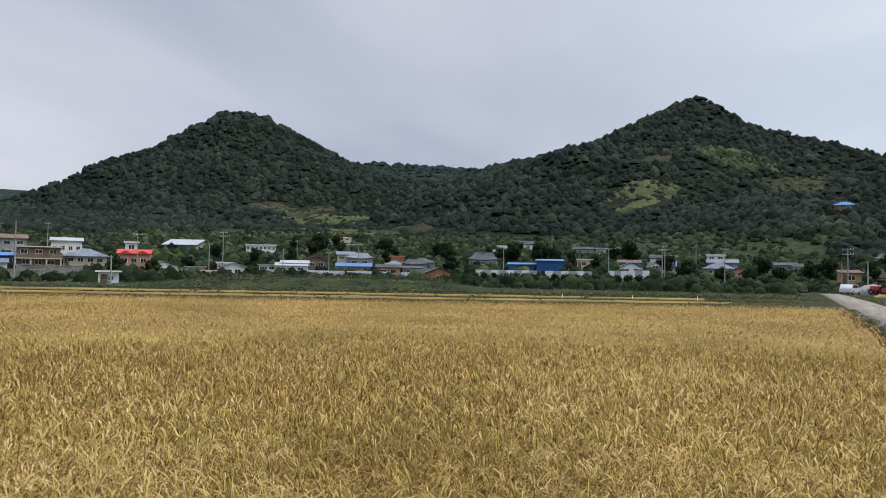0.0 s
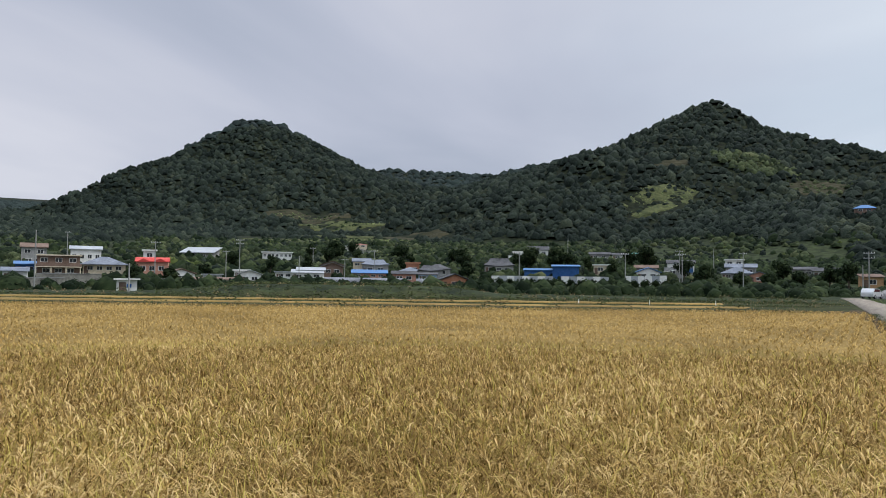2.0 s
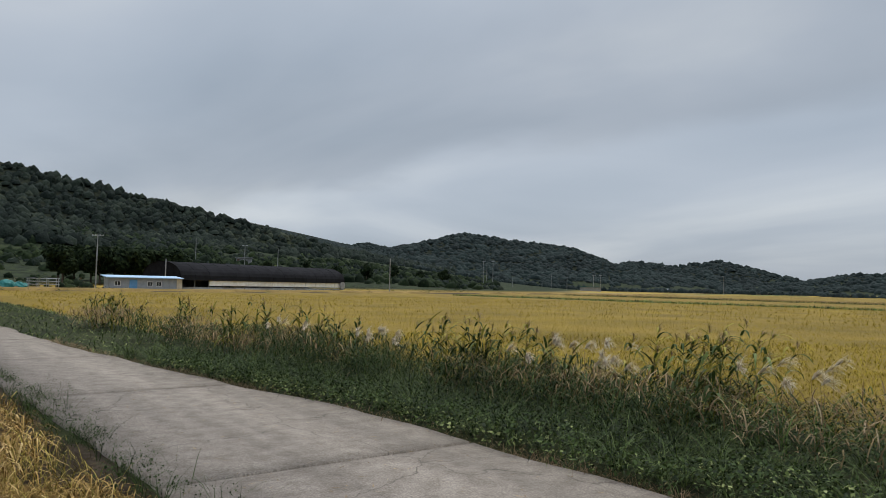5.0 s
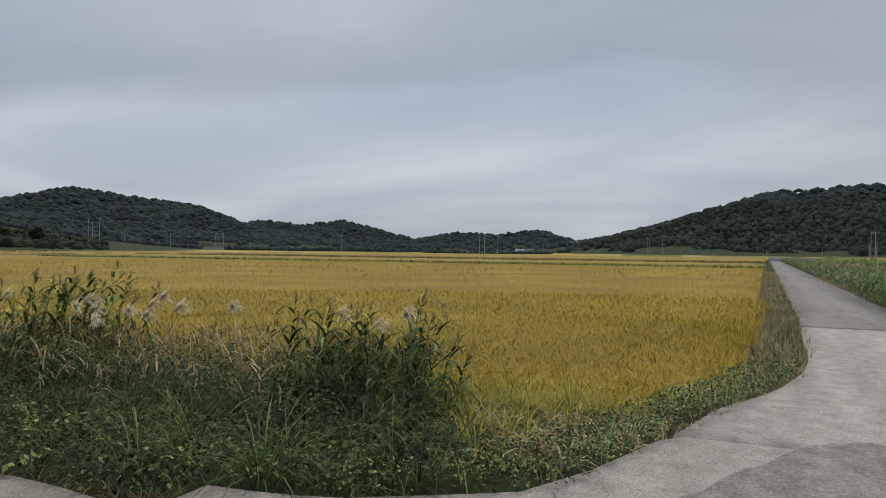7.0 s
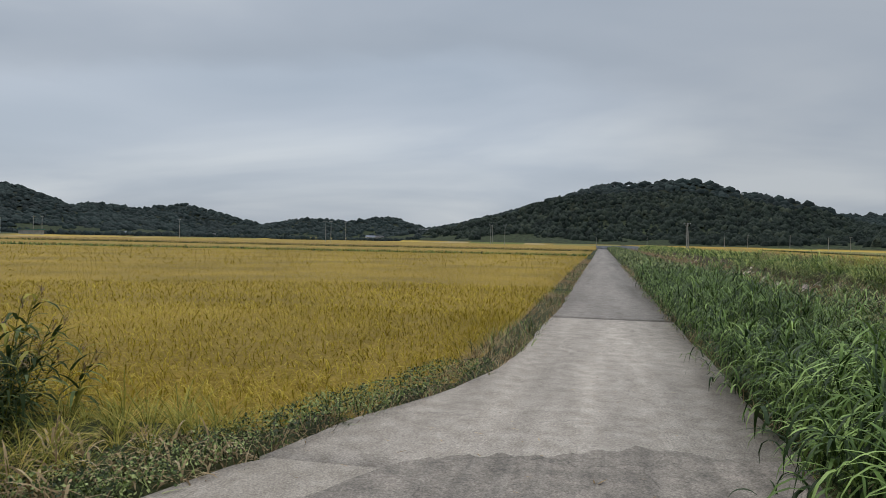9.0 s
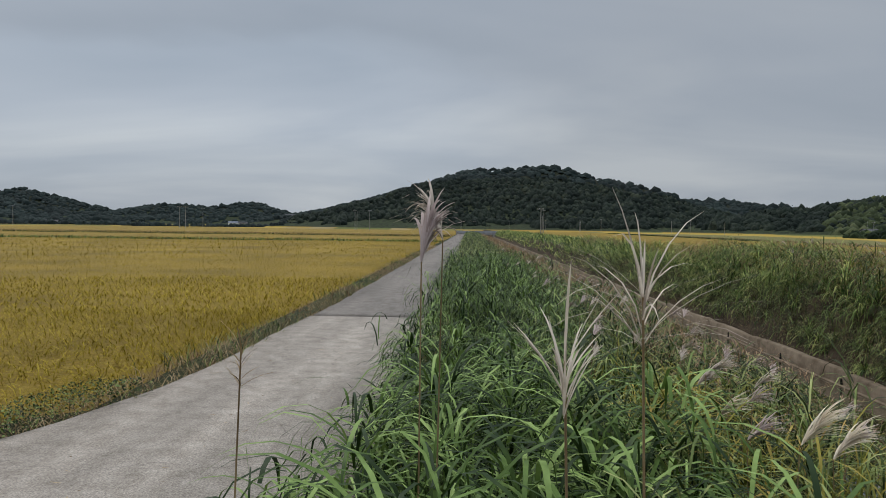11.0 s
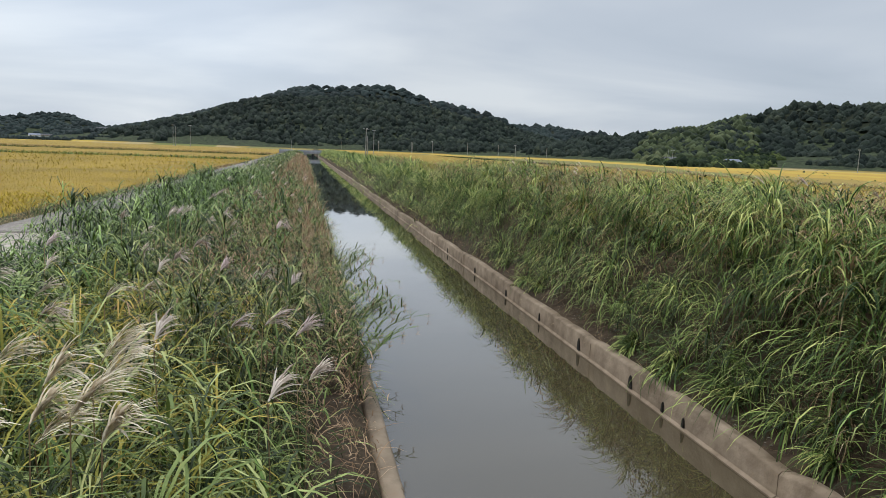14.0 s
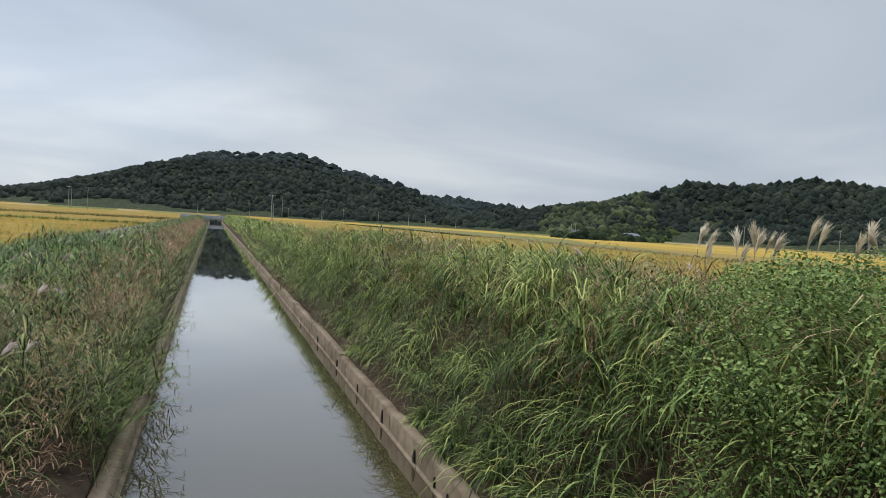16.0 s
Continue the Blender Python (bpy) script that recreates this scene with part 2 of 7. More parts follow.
def paving(name, low, high, along, crack=0.5):
    """Worn concrete: grain, blotches, wheel tracks along one axis and hair cracks."""
    m = stuff(name, low, high, 0.05, bump=0.008, bump_size=0.02, big=5)
    n, l = m.node_tree.nodes, m.node_tree.links
    b = n["Principled BSDF"]
    ramp = b.inputs["Base Color"].links[0].from_node
    geo = [x for x in n if x.bl_idname == "ShaderNodeNewGeometry"][0]
    mp = n.new("ShaderNodeMapping"); mp.inputs["Scale"].default_value = (1.5, 0.12, 0) if along == "y" else (0.12, 1.5, 0)
    l.new(geo.outputs["Position"], mp.inputs[0])
    trk = n.new("ShaderNodeTexNoise"); trk.inputs["Scale"].default_value = 1.0; trk.inputs["Detail"].default_value = 4; trk.inputs["Distortion"].default_value = 0.4
    l.new(mp.outputs[0], trk.inputs["Vector"])
    tr = n.new("ShaderNodeMapRange"); tr.inputs["From Min"].default_value, tr.inputs["From Max"].default_value, tr.inputs["To Min"].default_value, tr.inputs["To Max"].default_value = 0.35, 0.62, 0.78, 1.06
    l.new(trk.outputs["Fac"], tr.inputs["Value"])
    bend = n.new("ShaderNodeTexNoise"); bend.inputs["Scale"].default_value = 1.3; bend.inputs["Detail"].default_value = 4
    l.new(geo.outputs["Position"], bend.inputs["Vector"])
    warp_ = n.new("ShaderNodeMix"); warp_.data_type = "RGBA"; warp_.blend_type = "ADD"; warp_.inputs["Factor"].default_value = 0.9
    l.new(geo.outputs["Position"], warp_.inputs["A"]); l.new(bend.outputs["Color"], warp_.inputs["B"])
    vor = n.new("ShaderNodeTexVoronoi"); vor.feature = "DISTANCE_TO_EDGE"; vor.inputs["Scale"].default_value = 0.42
    l.new(warp_.outputs["Result"], vor.inputs["Vector"])
    cr = n.new("ShaderNodeMapRange"); cr.inputs["From Min"].default_value, cr.inputs["From Max"].default_value, cr.inputs["To Min"].default_value, cr.inputs["To Max"].default_value = 0.0, 0.006, 1 - crack, 1.0
    l.new(vor.outputs["Distance"], cr.inputs["Value"])
    grit = n.new("ShaderNodeTexNoise"); grit.inputs["Scale"].default_value = 55; grit.inputs["Detail"].default_value = 3; grit.inputs["Roughness"].default_value = 0.7
    l.new(geo.outputs["Position"], grit.inputs["Vector"])
    gr = n.new("ShaderNodeMapRange"); gr.inputs["From Min"].default_value, gr.inputs["From Max"].default_value, gr.inputs["To Min"].default_value, gr.inputs["To Max"].default_value = 0.3, 0.7, 0.5, 1.4
    l.new(grit.outputs["Fac"], gr.inputs["Value"])
    wear = n.new("ShaderNodeMath"); wear.operation = "MULTIPLY"
    l.new(tr.outputs[0], wear.inputs[0]); l.new(gr.outputs[0], wear.inputs[1])
    mul = n.new("ShaderNodeMath"); mul.operation = "MULTIPLY"
    l.new(wear.outputs[0], mul.inputs[0]); l.new(cr.outputs[0], mul.inputs[1])
    sc = n.new("ShaderNodeVectorMath"); sc.operation = "SCALE"
    l.new(ramp.outputs[0], sc.inputs[0]); l.new(mul.outputs[0], sc.inputs["Scale"]); l.new(sc.outputs[0], b.inputs["Base Color"])
    return m


M_CONCRETE = paving("road_concrete", (0.188, 0.156, 0.122), (0.325, 0.28, 0.229), "y", 0.5)
M_PALE_CON = paving("pale_concrete", (0.235, 0.203, 0.164), (0.40, 0.355, 0.297), "x", 0.25)
M_LANE_CON = paving("lane_concrete", (0.148, 0.129, 0.107), (0.251, 0.225, 0.195), "x", 0.3)
M_APRON = paving("worn_concrete", (0.135, 0.119, 0.099), (0.29, 0.254, 0.212), "x", 0.3)


def land_material():
    """Meadows, paddies and terraces of the plain and the slopes, as patches some tens of metres across."""
    m = bpy.data.materials.new("country_ground")
    m.use_nodes = True
    n, l = m.node_tree.nodes, m.node_tree.links
    b = n["Principled BSDF"]; b.inputs["Roughness"].default_value = 0.95; b.inputs["Specular IOR Level"].default_value = 0.1
    geo = n.new("ShaderNodeNewGeometry")
    mp = n.new("ShaderNodeMapping"); mp.inputs["Rotation"].default_value = (0, 0, radians(8)); mp.inputs["Scale"].default_value = (1 / 190, 1 / 46, 0)
    l.new(geo.outputs["Position"], mp.inputs[0])
    vor = n.new("ShaderNodeTexVoronoi"); vor.inputs["Scale"].default_value = 1.0; vor.inputs["Randomness"].default_value = 0.7
    l.new(mp.outputs[0], vor.inputs["Vector"])
    sep = n.new("ShaderNodeSeparateColor"); l.new(vor.outputs["Color"], sep.inputs[0])
    ramp = n.new("ShaderNodeValToRGB"); ramp.color_ramp.interpolation = "CONSTANT"
    cols = [(0.0, (0.30, 0.20, 0.04)), (0.28, (0.22, 0.16, 0.045)), (0.45, (0.11, 0.12, 0.035)), (0.56, (0.34, 0.24, 0.045)), (0.78, (0.15, 0.14, 0.05)), (0.9, (0.27, 0.21, 0.10))]
    for i, (p, c) in enumerate(cols):
        e = ramp.color_ramp.elements[i] if i < 2 else ramp.color_ramp.elements.new(p)
        e.position, e.color = p, (*c, 1)
    l.new(sep.outputs[0], ramp.inputs[0])
    nz = n.new("ShaderNodeTexNoise"); nz.inputs["Scale"].default_value = 0.35; nz.inputs["Detail"].default_value = 6
    l.new(geo.outputs["Position"], nz.inputs["Vector"])
    green = n.new("ShaderNodeValToRGB")
    green.color_ramp.elements[0].position, green.color_ramp.elements[0].color = 0.35, (0.011, 0.017, 0.008, 1)
    green.color_ramp.elements[1].position, green.color_ramp.elements[1].color = 0.68, (0.042, 0.054, 0.022, 1)
    l.new(nz.outputs["Fac"], green.inputs[0])
    # paddies only on the flat
    z = n.new("ShaderNodeSeparateXYZ"); l.new(geo.outputs["Position"], z.inputs[0])
    lowland = n.new("ShaderNodeMapRange"); lowland.inputs["From Min"].default_value = 0.15; lowland.inputs["From Max"].default_value = 0.6
    lowland.inputs["To Min"].default_value = 0.0; lowland.inputs["To Max"].default_value = 1.0
    l.new(z.outputs["Z"], lowland.inputs["Value"])
    west = n.new("ShaderNodeMapRange"); west.inputs["From Min"].default_value = 20; west.inputs["From Max"].default_value = 5
    l.new(z.outputs["X"], west.inputs["Value"])
    grassy = n.new("ShaderNodeMath"); grassy.operation = "MAXIMUM"
    l.new(lowland.outputs[0], grassy.inputs[0]); l.new(west.outputs[0], grassy.inputs[1])
    mix = n.new("ShaderNodeMix"); mix.data_type = "RGBA"
    l.new(grassy.outputs[0], mix.inputs["Factor"]); l.new(ramp.outputs[0], mix.inputs["A"]); l.new(green.outputs[0], mix.inputs["B"])
    # the ground colour darkens with height, to 0.42 from 18 to 30 m
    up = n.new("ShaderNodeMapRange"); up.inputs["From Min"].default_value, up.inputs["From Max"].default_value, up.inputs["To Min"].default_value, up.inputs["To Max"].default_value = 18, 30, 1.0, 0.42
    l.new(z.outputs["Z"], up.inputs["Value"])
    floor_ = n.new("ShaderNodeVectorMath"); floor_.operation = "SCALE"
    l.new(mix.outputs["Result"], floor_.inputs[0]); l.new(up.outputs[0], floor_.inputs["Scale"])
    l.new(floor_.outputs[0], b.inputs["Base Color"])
    bp = n.new("ShaderNodeBump"); bp.inputs["Distance"].default_value = 0.3
    l.new(nz.outputs["Fac"], bp.inputs["Height"]); l.new(bp.outputs[0], b.inputs["Normal"])
    return m


def water_material():
    m = bpy.data.materials.new("muddy_water")
    m.use_nodes = True
    n, l = m.node_tree.nodes, m.node_tree.links
    b = n["Principled BSDF"]
    b.inputs["Base Color"].default_value = (0.046, 0.036, 0.019, 1); b.inputs["Roughness"].default_value = 0.015; b.inputs["IOR"].default_value = 1.55; b.inputs["Coat Weight"].default_value = 1.0; b.inputs["Coat Roughness"].default_value = 0.015; b.inputs["Coat IOR"].default_value = 1.5; b.inputs["Specular IOR Level"].default_value = 0.5
    geo = n.new("ShaderNodeNewGeometry")
    nz = n.new("ShaderNodeTexNoise"); nz.inputs["Scale"].default_value = 2.2; nz.inputs["Detail"].default_value = 3
    l.new(geo.outputs["Position"], nz.inputs["Vector"])
    bp = n.new("ShaderNodeBump"); bp.inputs["Strength"].default_value = 0.12; bp.inputs["Distance"].default_value = 0.005
    l.new(nz.outputs["Fac"], bp.inputs["Height"]); l.new(bp.outputs[0], b.inputs["Normal"]); l.new(bp.outputs[0], b.inputs["Coat Normal"])
    return m


M_LAND, M_WATER = land_material(), water_material()


# ---- building blocks ----
def part(name, bm, material, parent=None, label=""):
    me = bpy.data.meshes.new(name)
    bm.to_mesh(me); bm.free()
    me.materials.append(material)
    ob = new(name, me)
    if parent:
        ob.parent = parent
    if label:
        ob["label"] = label
    return ob


def sheet(name, verts, faces, material, parent=None):
    """A mesh from numpy arrays: verts (n, 3), faces (m, 3 or 4)."""
    me = bpy.data.meshes.new(name)
    verts, faces = np.asarray(verts, np.float32), np.asarray(faces, np.int32)
    k = faces.shape[1]
    me.vertices.add(len(verts)); me.vertices.foreach_set("co", verts.ravel())
    me.loops.add(faces.size); me.loops.foreach_set("vertex_index", faces.ravel())
    me.polygons.add(len(faces)); me.polygons.foreach_set("loop_start", np.arange(0, faces.size, k, dtype=np.int32))
    me.update(calc_edges=True)
    me.materials.append(material)
    ob = new(name, me)
    if parent:
        ob.parent = parent
    return ob


def bx(bm, x0, x1, y0, y1, z0, z1, bevel=0.0):
    vs = [bm.verts.new(p) for p in ((x0, y0, z0), (x1, y0, z0), (x1, y1, z0), (x0, y1, z0), (x0, y0, z1), (x1, y0, z1), (x1, y1, z1), (x0, y1, z1))]
    fs = [bm.faces.new([vs[i] for i in f]) for f in ((3, 2, 1, 0), (4, 5, 6, 7), (0, 1, 5, 4), (1, 2, 6, 5), (2, 3, 7, 6), (3, 0, 4, 7))]
    if bevel:
        bmesh.ops.bevel(bm, geom=list({e for f in fs for e in f.edges}), offset=bevel, segments=1, affect="EDGES")
    return bm


def box(x0, x1, y0, y1, z0, z1, bevel=0.0):
    return bx(bmesh.new(), x0, x1, y0, y1, z0, z1, bevel)


def prism(points, depth0, depth1, axis="y"):
    """A closed outline drawn in x and z, drawn out along y (or, for axis x, an outline in y and z along x)."""
    bm = bmesh.new()
    f = (lambda p, d: (p[0], d, p[1])) if axis == "y" else (lambda p, d: (d, p[0], p[1]))
    a = [bm.verts.new(f(p, depth0)) for p in points]
    b = [bm.verts.new(f(p, depth1)) for p in points]
    bm.faces.new(a); bm.faces.new(b[::-1])
    for i in range(len(points)):
        j = (i + 1) % len(points)
        bm.faces.new((a[i], b[i], b[j], a[j]))
    bmesh.ops.recalc_face_normals(bm, faces=bm.faces[:])
    return bm


def tube(bm, p, q, r0, r1, sides=8):
    """A tapered rod from p to q."""
    p, q = Vector(p), Vector(q)
    d = (q - p).normalized()
    s = d.orthogonal().normalized(); t = d.cross(s)
    a = [bm.verts.new(p + (s * math.cos(k) + t * math.sin(k)) * r0) for k in [2 * math.pi * i / sides for i in range(sides)]]
    b = [bm.verts.new(q + (s * math.cos(k) + t * math.sin(k)) * r1) for k in [2 * math.pi * i / sides for i in range(sides)]]
    for i in range(sides):
        j = (i + 1) % sides
        bm.faces.new((a[i], a[j], b[j], b[i]))
    bm.faces.new(a[::-1]); bm.faces.new(b)
    return bm


def blades(root, az, length, lean, droop, width, seg=3):
    """Leaf ribbons: arrays of roots, headings, lengths, first lean from upright, droop over the length (radians) and widths. Returns verts, faces."""
    n = len(root)
    p = np.array(root, float).copy()
    side = np.stack([np.cos(az), np.sin(az), np.zeros(n)], 1)
    head = np.stack([-np.sin(az), np.cos(az)], 1)
    rows = []
    for k in range(seg + 1):
        u = k / seg
        w = width * (0.55 + 0.9 * u - 1.3 * u * u) if k < seg else width * 0.06
        rows.append(p - side * (w / 2)[:, None]); rows.append(p + side * (w / 2)[:, None])
        th = lean + droop * (u + 0.5 / seg)
        stepl = (length / seg)
        p = p + np.concatenate([head * (np.sin(th) * stepl)[:, None], (np.cos(th) * stepl)[:, None]], 1)
    v = np.stack(rows, 1)
    m = 2 * (seg + 1)
    base = (np.arange(n) * m)[:, None]
    f = np.stack([base + np.array([2 * k, 2 * k + 1, 2 * k + 3, 2 * k + 2]) for k in range(seg)], 1)
    return v.reshape(-1, 3), f.reshape(-1, 4)


def merge(parts_list):
    vs, fs, o = [], [], 0
    for v, f in parts_list:
        vs.append(v); fs.append(f + o); o += len(v)
    return np.concatenate(vs), np.concatenate(fs)
# ---- the lie of the land ----
def vnoise(x, y, seed=0):
    """Smooth value noise, 0 to 1, of numpy arrays."""
    xi, yi = np.floor(x).astype(np.int64), np.floor(y).astype(np.int64)
    u, v = x - xi, y - yi
    u, v = u * u * (3 - 2 * u), v * v * (3 - 2 * v)

    def h(i, j):
        n = (i * 374761393 + j * 668265263 + seed * 974634777) & 0x7FFFFFFF
        n = ((n ^ (n >> 13)) * 1274126177) & 0x7FFFFFFF
        return ((n ^ (n >> 16)) & 0xFFFF) / 65535.0
    return (h(xi, yi) * (1 - u) + h(xi + 1, yi) * u) * (1 - v) + (h(xi, yi + 1) * (1 - u) + h(xi + 1, yi + 1) * u) * v


def fbm(x, y, seed=0, octaves=4):
    s, a, t = 0.0, 0.5, 0.0
    for k in range(octaves):
        s, t = s + a * vnoise(x * 2 ** k, y * 2 ** k, seed + k), t + a
        a *= 0.5
    return s / t


def step(a, b, v):
    u = np.clip((v - a) / (b - a), 0, 1)
    return u * u * (3 - 2 * u)


# crest lines of the hills (x, y, z) and how steeply their flanks fall
RIDGES = [
    (0.40, [(-760, 60, 25), (-690, 230, 45), (-664, 364, 64), (-650, 407, 85), (-641, 458, 115), (-631, 503, 133), (-629, 552, 164), (-621, 577, 180), (-613, 598, 188), (-604, 616, 187),
            (-594, 634, 177), (-579, 672, 157), (-560, 714, 144), (-520, 780, 146), (-470, 811, 145), (-411, 808, 137)]),
    (0.42, [(-411, 808, 137), (-346, 784, 142), (-275, 758, 143), (-234, 730, 137), (-193, 710, 146), (-161, 698, 162), (-142, 697, 172), (-129, 694, 174.5),
            (-110, 683, 161), (-84, 670, 138), (-29, 644, 117), (19, 604, 94), (61, 571, 78), (97, 535, 67), (121, 509, 59), (155, 479, 49), (181, 450, 40), (207, 421, 30), (222, 404, 20), (250, 370, 2)]),
    (0.25, [(786, 1396, 88), (813, 1381, 95), (807, 1267, 79), (816, 1140, 89), (837, 1061, 104), (902, 1006, 92), (977, 933, 83), (1070, 903, 50),
            (1174, 933, 61), (1226, 863, 54), (1270, 798, 65), (1343, 668, 28), (1285, 554, 40), (1317, 472, 37), (1338, 410, 48), (1258, 322, 25)]),
    (0.30, [(1065, 273, 22), (1030, 197, 27), (986, 171, 35), (948, 67, 58), (901, -6, 78), (899, -54, 80), (875, -106, 81), (858, -149, 67),
            (845, -210, 54), (865, -253, 40), (950, -321, 46), (836, -363, 34)]),
    (0.30, [(640, -270, 18), (576, -239, 22), (512, -236, 22), (476, -265, 28), (463, -286, 27), (501, -339, 41), (498, -378, 53), (482, -398, 51), (466, -417, 53), (444, -440, 58),
            (425, -459, 56), (407, -476, 52), (360, -540, 40)]),
    (0.34, [(-60, 450, 52), (-35, 395, 44), (-8, 348, 37), (20, 352, 33), (60, 372, 28), (110, 400, 25)]),
]


def road_left(y):
    """x of the north road's west edge at y, and of its east edge."""
    return np.interp(y, [0, 11, 19, 38, 54, 119, 140], [-2.15, -2.2, -2.6, -4.1, -5.1, -8.7, -10.5])


def road_right(y):
    return np.interp(y, [0, 9.5, 14, 16.5, 20, 29, 38.7, 61, 119, 140], [1.6, 1.5, 1.33, 1.0, 0.4, -0.66, -1.3, -2.5, -5.9, -7.7])


def lane_north(x):
    """y of the east lane's north edge at x."""
    return np.interp(x, [1.5, 2.2, 3.1, 3.9, 5.1, 7.0, 8.2, 9.8, 12.2, 17.6, 46, 400], [9.5, 5.1, 3.7, 3.5, 3.1, 2.6, 2.15, 1.8, 1.6, 1.47, 1.4, 1.0])


LANE_SOUTH, WALL_L0, WALL_L1, WALL_R0, WALL_R1, WATER = -1.34, -5.70, -5.86, -8.98, -9.14, -0.80


def hills(x, y):
    best = np.full(np.shape(x), -50.0)
    warp = fbm(x / 90, y / 90, 5) - 0.5
    gully = fbm(x / 34, y / 34, 9) - 0.5
    for fall, line in RIDGES:
        near, wsum, zsum = np.full(np.shape(x), 1e9), 0.0, 0.0
        for (ax, ay, az), (bx, by, bz) in zip(line, line[1:]):
            dx, dy = bx - ax, by - ay
            u = np.clip(((x - ax) * dx + (y - ay) * dy) / (dx * dx + dy * dy), 0, 1)
            d = np.hypot(x - ax - u * dx, y - ay - u * dy)
            near = np.minimum(near, d)
            w = 1 / (d + 5) ** 5
            wsum, zsum = wsum + w, zsum + w * (az + u * (bz - az))
        top = zsum / wsum - (3.2 if fall > 0.3 else 5.0)
        d2 = near * (1 + 0.45 * warp * np.minimum(near / 80, 1))
        k = np.clip(1 - d2 / (np.maximum(top, 1) / fall * 1.7), 0, 1)
        best = np.maximum(best, top * k ** 1.6 + gully * 0.12 * np.minimum(near, 110) * k ** 0.5)
    return best


def village_slope(x, y):
    r, a = np.hypot(x, y), np.degrees(np.arctan2(-x, y))
    w = step(-50, -12, a) * (1 - step(95, 130, a))
    return 0.1 * 12 * np.logaddexp(0, (r - 186) / 12) * w


def in_field_west(x, y):
    return np.minimum(np.minimum(y - 6.3, road_left(y) - 0.16 - x), (35 + (x + 59) * 0.588 - y) * 0.86)


def in_field_east(x, y):
    return np.minimum(np.minimum(y - np.where(x > 2.2, lane_north(np.maximum(x, 2.2)) + 0.75, 9), x - (road_right(y) + 4.6)), (112 + 0.28 * x - y))


def in_field_south(x, y):
    return np.minimum(-15.2 - y, np.minimum(y + 62 + 0.02 * x, x + 30))


def land(x, y):
    """Height of the ground."""
    x, y = np.asarray(x, float), np.asarray(y, float)
    z = -0.06 + 0.05 * (fbm(x / 3, y / 3, 3) - 0.5)
    for f in (in_field_west, in_field_east, in_field_south):
        z = z - 0.62 * step(0.0, 0.32, f(x, y))
    # the bank between the lane and the channel, and the higher bank beyond it
    bank = np.interp(y, [-16.2, -14.8, -13.4, -11.7, -10.5, -9.95, -9.5, -9.14, -9.13, -8.99, -8.98, -5.87, -5.86, -5.69, -5.68, -4.4, -3.0, -1.4],
                     [-0.68, 0.0, 0.52, 0.60, 0.58, 0.32, -0.40, -0.55, -1.2, -1.2, -1.9, -1.9, -1.2, -1.2, -0.52, -0.05, 0.12, -0.04])
    z = np.where((y < -1.4) & (y > -16.2) & (x < 430), bank + np.where((y < -9.7) | (y > -5.2), 0.12 * (fbm(x / 1.5, y / 1.5, 8) - 0.5), 0), z)
    # green mound in front of the village
    a = np.degrees(np.arctan2(-x, y))
    r = np.hypot(x, y)
    z = z + 1.25 * step(90, 101, r) * (1 - step(112, 122, r)) * step(26, 33, a) * (1 - step(46, 51, a))
    far = np.maximum(village_slope(x, y), 0)
    hill = hills(x, y)
    return np.where(r > 95, z + np.maximum(far, hill * step(0, 1, hill) * step(150, 330, r)), z)

# ---- ground, fields, roads, channel ----
def lines(*spans):
    """Grid lines: (start, end, step) spans joined."""
    out = []
    for a, b, s in spans:
        k = max(1, round((b - a) / s))
        out += [a + (b - a) * i / k for i in range(k)]
    return np.array(out + [spans[-1][1]])


gx = lines((-2600, -900, 100), (-900, -80, 13), (-80, -12, 3.6), (-12, -7, 0.75), (-7, 1.6, 0.3), (1.6, 26, 0.75), (26, 110, 3.0), (110, 560, 12), (560, 1500, 22), (1500, 2800, 110))
gy = lines((-2600, -700, 110), (-700, -90, 14), (-90, -17, 4.0), (-17, -9.7, 0.45), (-9.7, -9.14, 0.28), (-9.14, -9.13, 1), (-9.13, -8.99, 1), (-8.99, -8.98, 1), (-8.98, -5.87, 1.6), (-5.87, -5.86, 1), (-5.86, -5.69, 1), (-5.69, -5.68, 1), (-5.68, -1.4, 0.55), (-1.4, 16, 0.6), (16, 130, 4.2), (130, 880, 13), (880, 1500, 26), (1500, 2800, 110))
GX, GY = np.meshgrid(gx, gy)
GZ = land(GX, GY)
# the roads have their own bed
bed = (GX > road_left(GY) - 0.2) & (GX < road_right(GY) + 0.2) & (GY > -1.0) & (GY < 140)
bed |= (GY > LANE_SOUTH - 0.2) & (GY < lane_north(np.maximum(GX, 1.5)) + 0.1) & (GX > 1.0) & (GX < 420) & (GY < 6)
bed |= (GX < 2.4) & (GX > -10) & (GY < 6.2) & (GY > -1.5)
GZ = np.where(bed, np.minimum(GZ, -0.10), GZ)
# and the bridge over the channel
GZ = np.where((GX > -2.9) & (GX < 2.36) & (GY < -1.2) & (GY > -10.3), np.minimum(GZ, -0.34), GZ)
nx, ny = len(gx), len(gy)
idx = np.arange(nx * ny).reshape(ny, nx)
quads = np.stack([idx[:-1, :-1].ravel(), idx[:-1, 1:].ravel(), idx[1:, 1:].ravel(), idx[1:, :-1].ravel()], 1)
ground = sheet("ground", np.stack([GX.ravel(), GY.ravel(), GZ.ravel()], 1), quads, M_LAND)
for k, mm in enumerate((M_TURF, M_SOIL)):
    ground.data.materials.append(mm)
cx, cy = GX.ravel()[quads].mean(1), GY.ravel()[quads].mean(1)
slot = np.where((np.hypot(cx, cy) < 95) | ((cy < 20) & (cy > -17) & (cx < 300) & (cx > 0)), 1, 0)
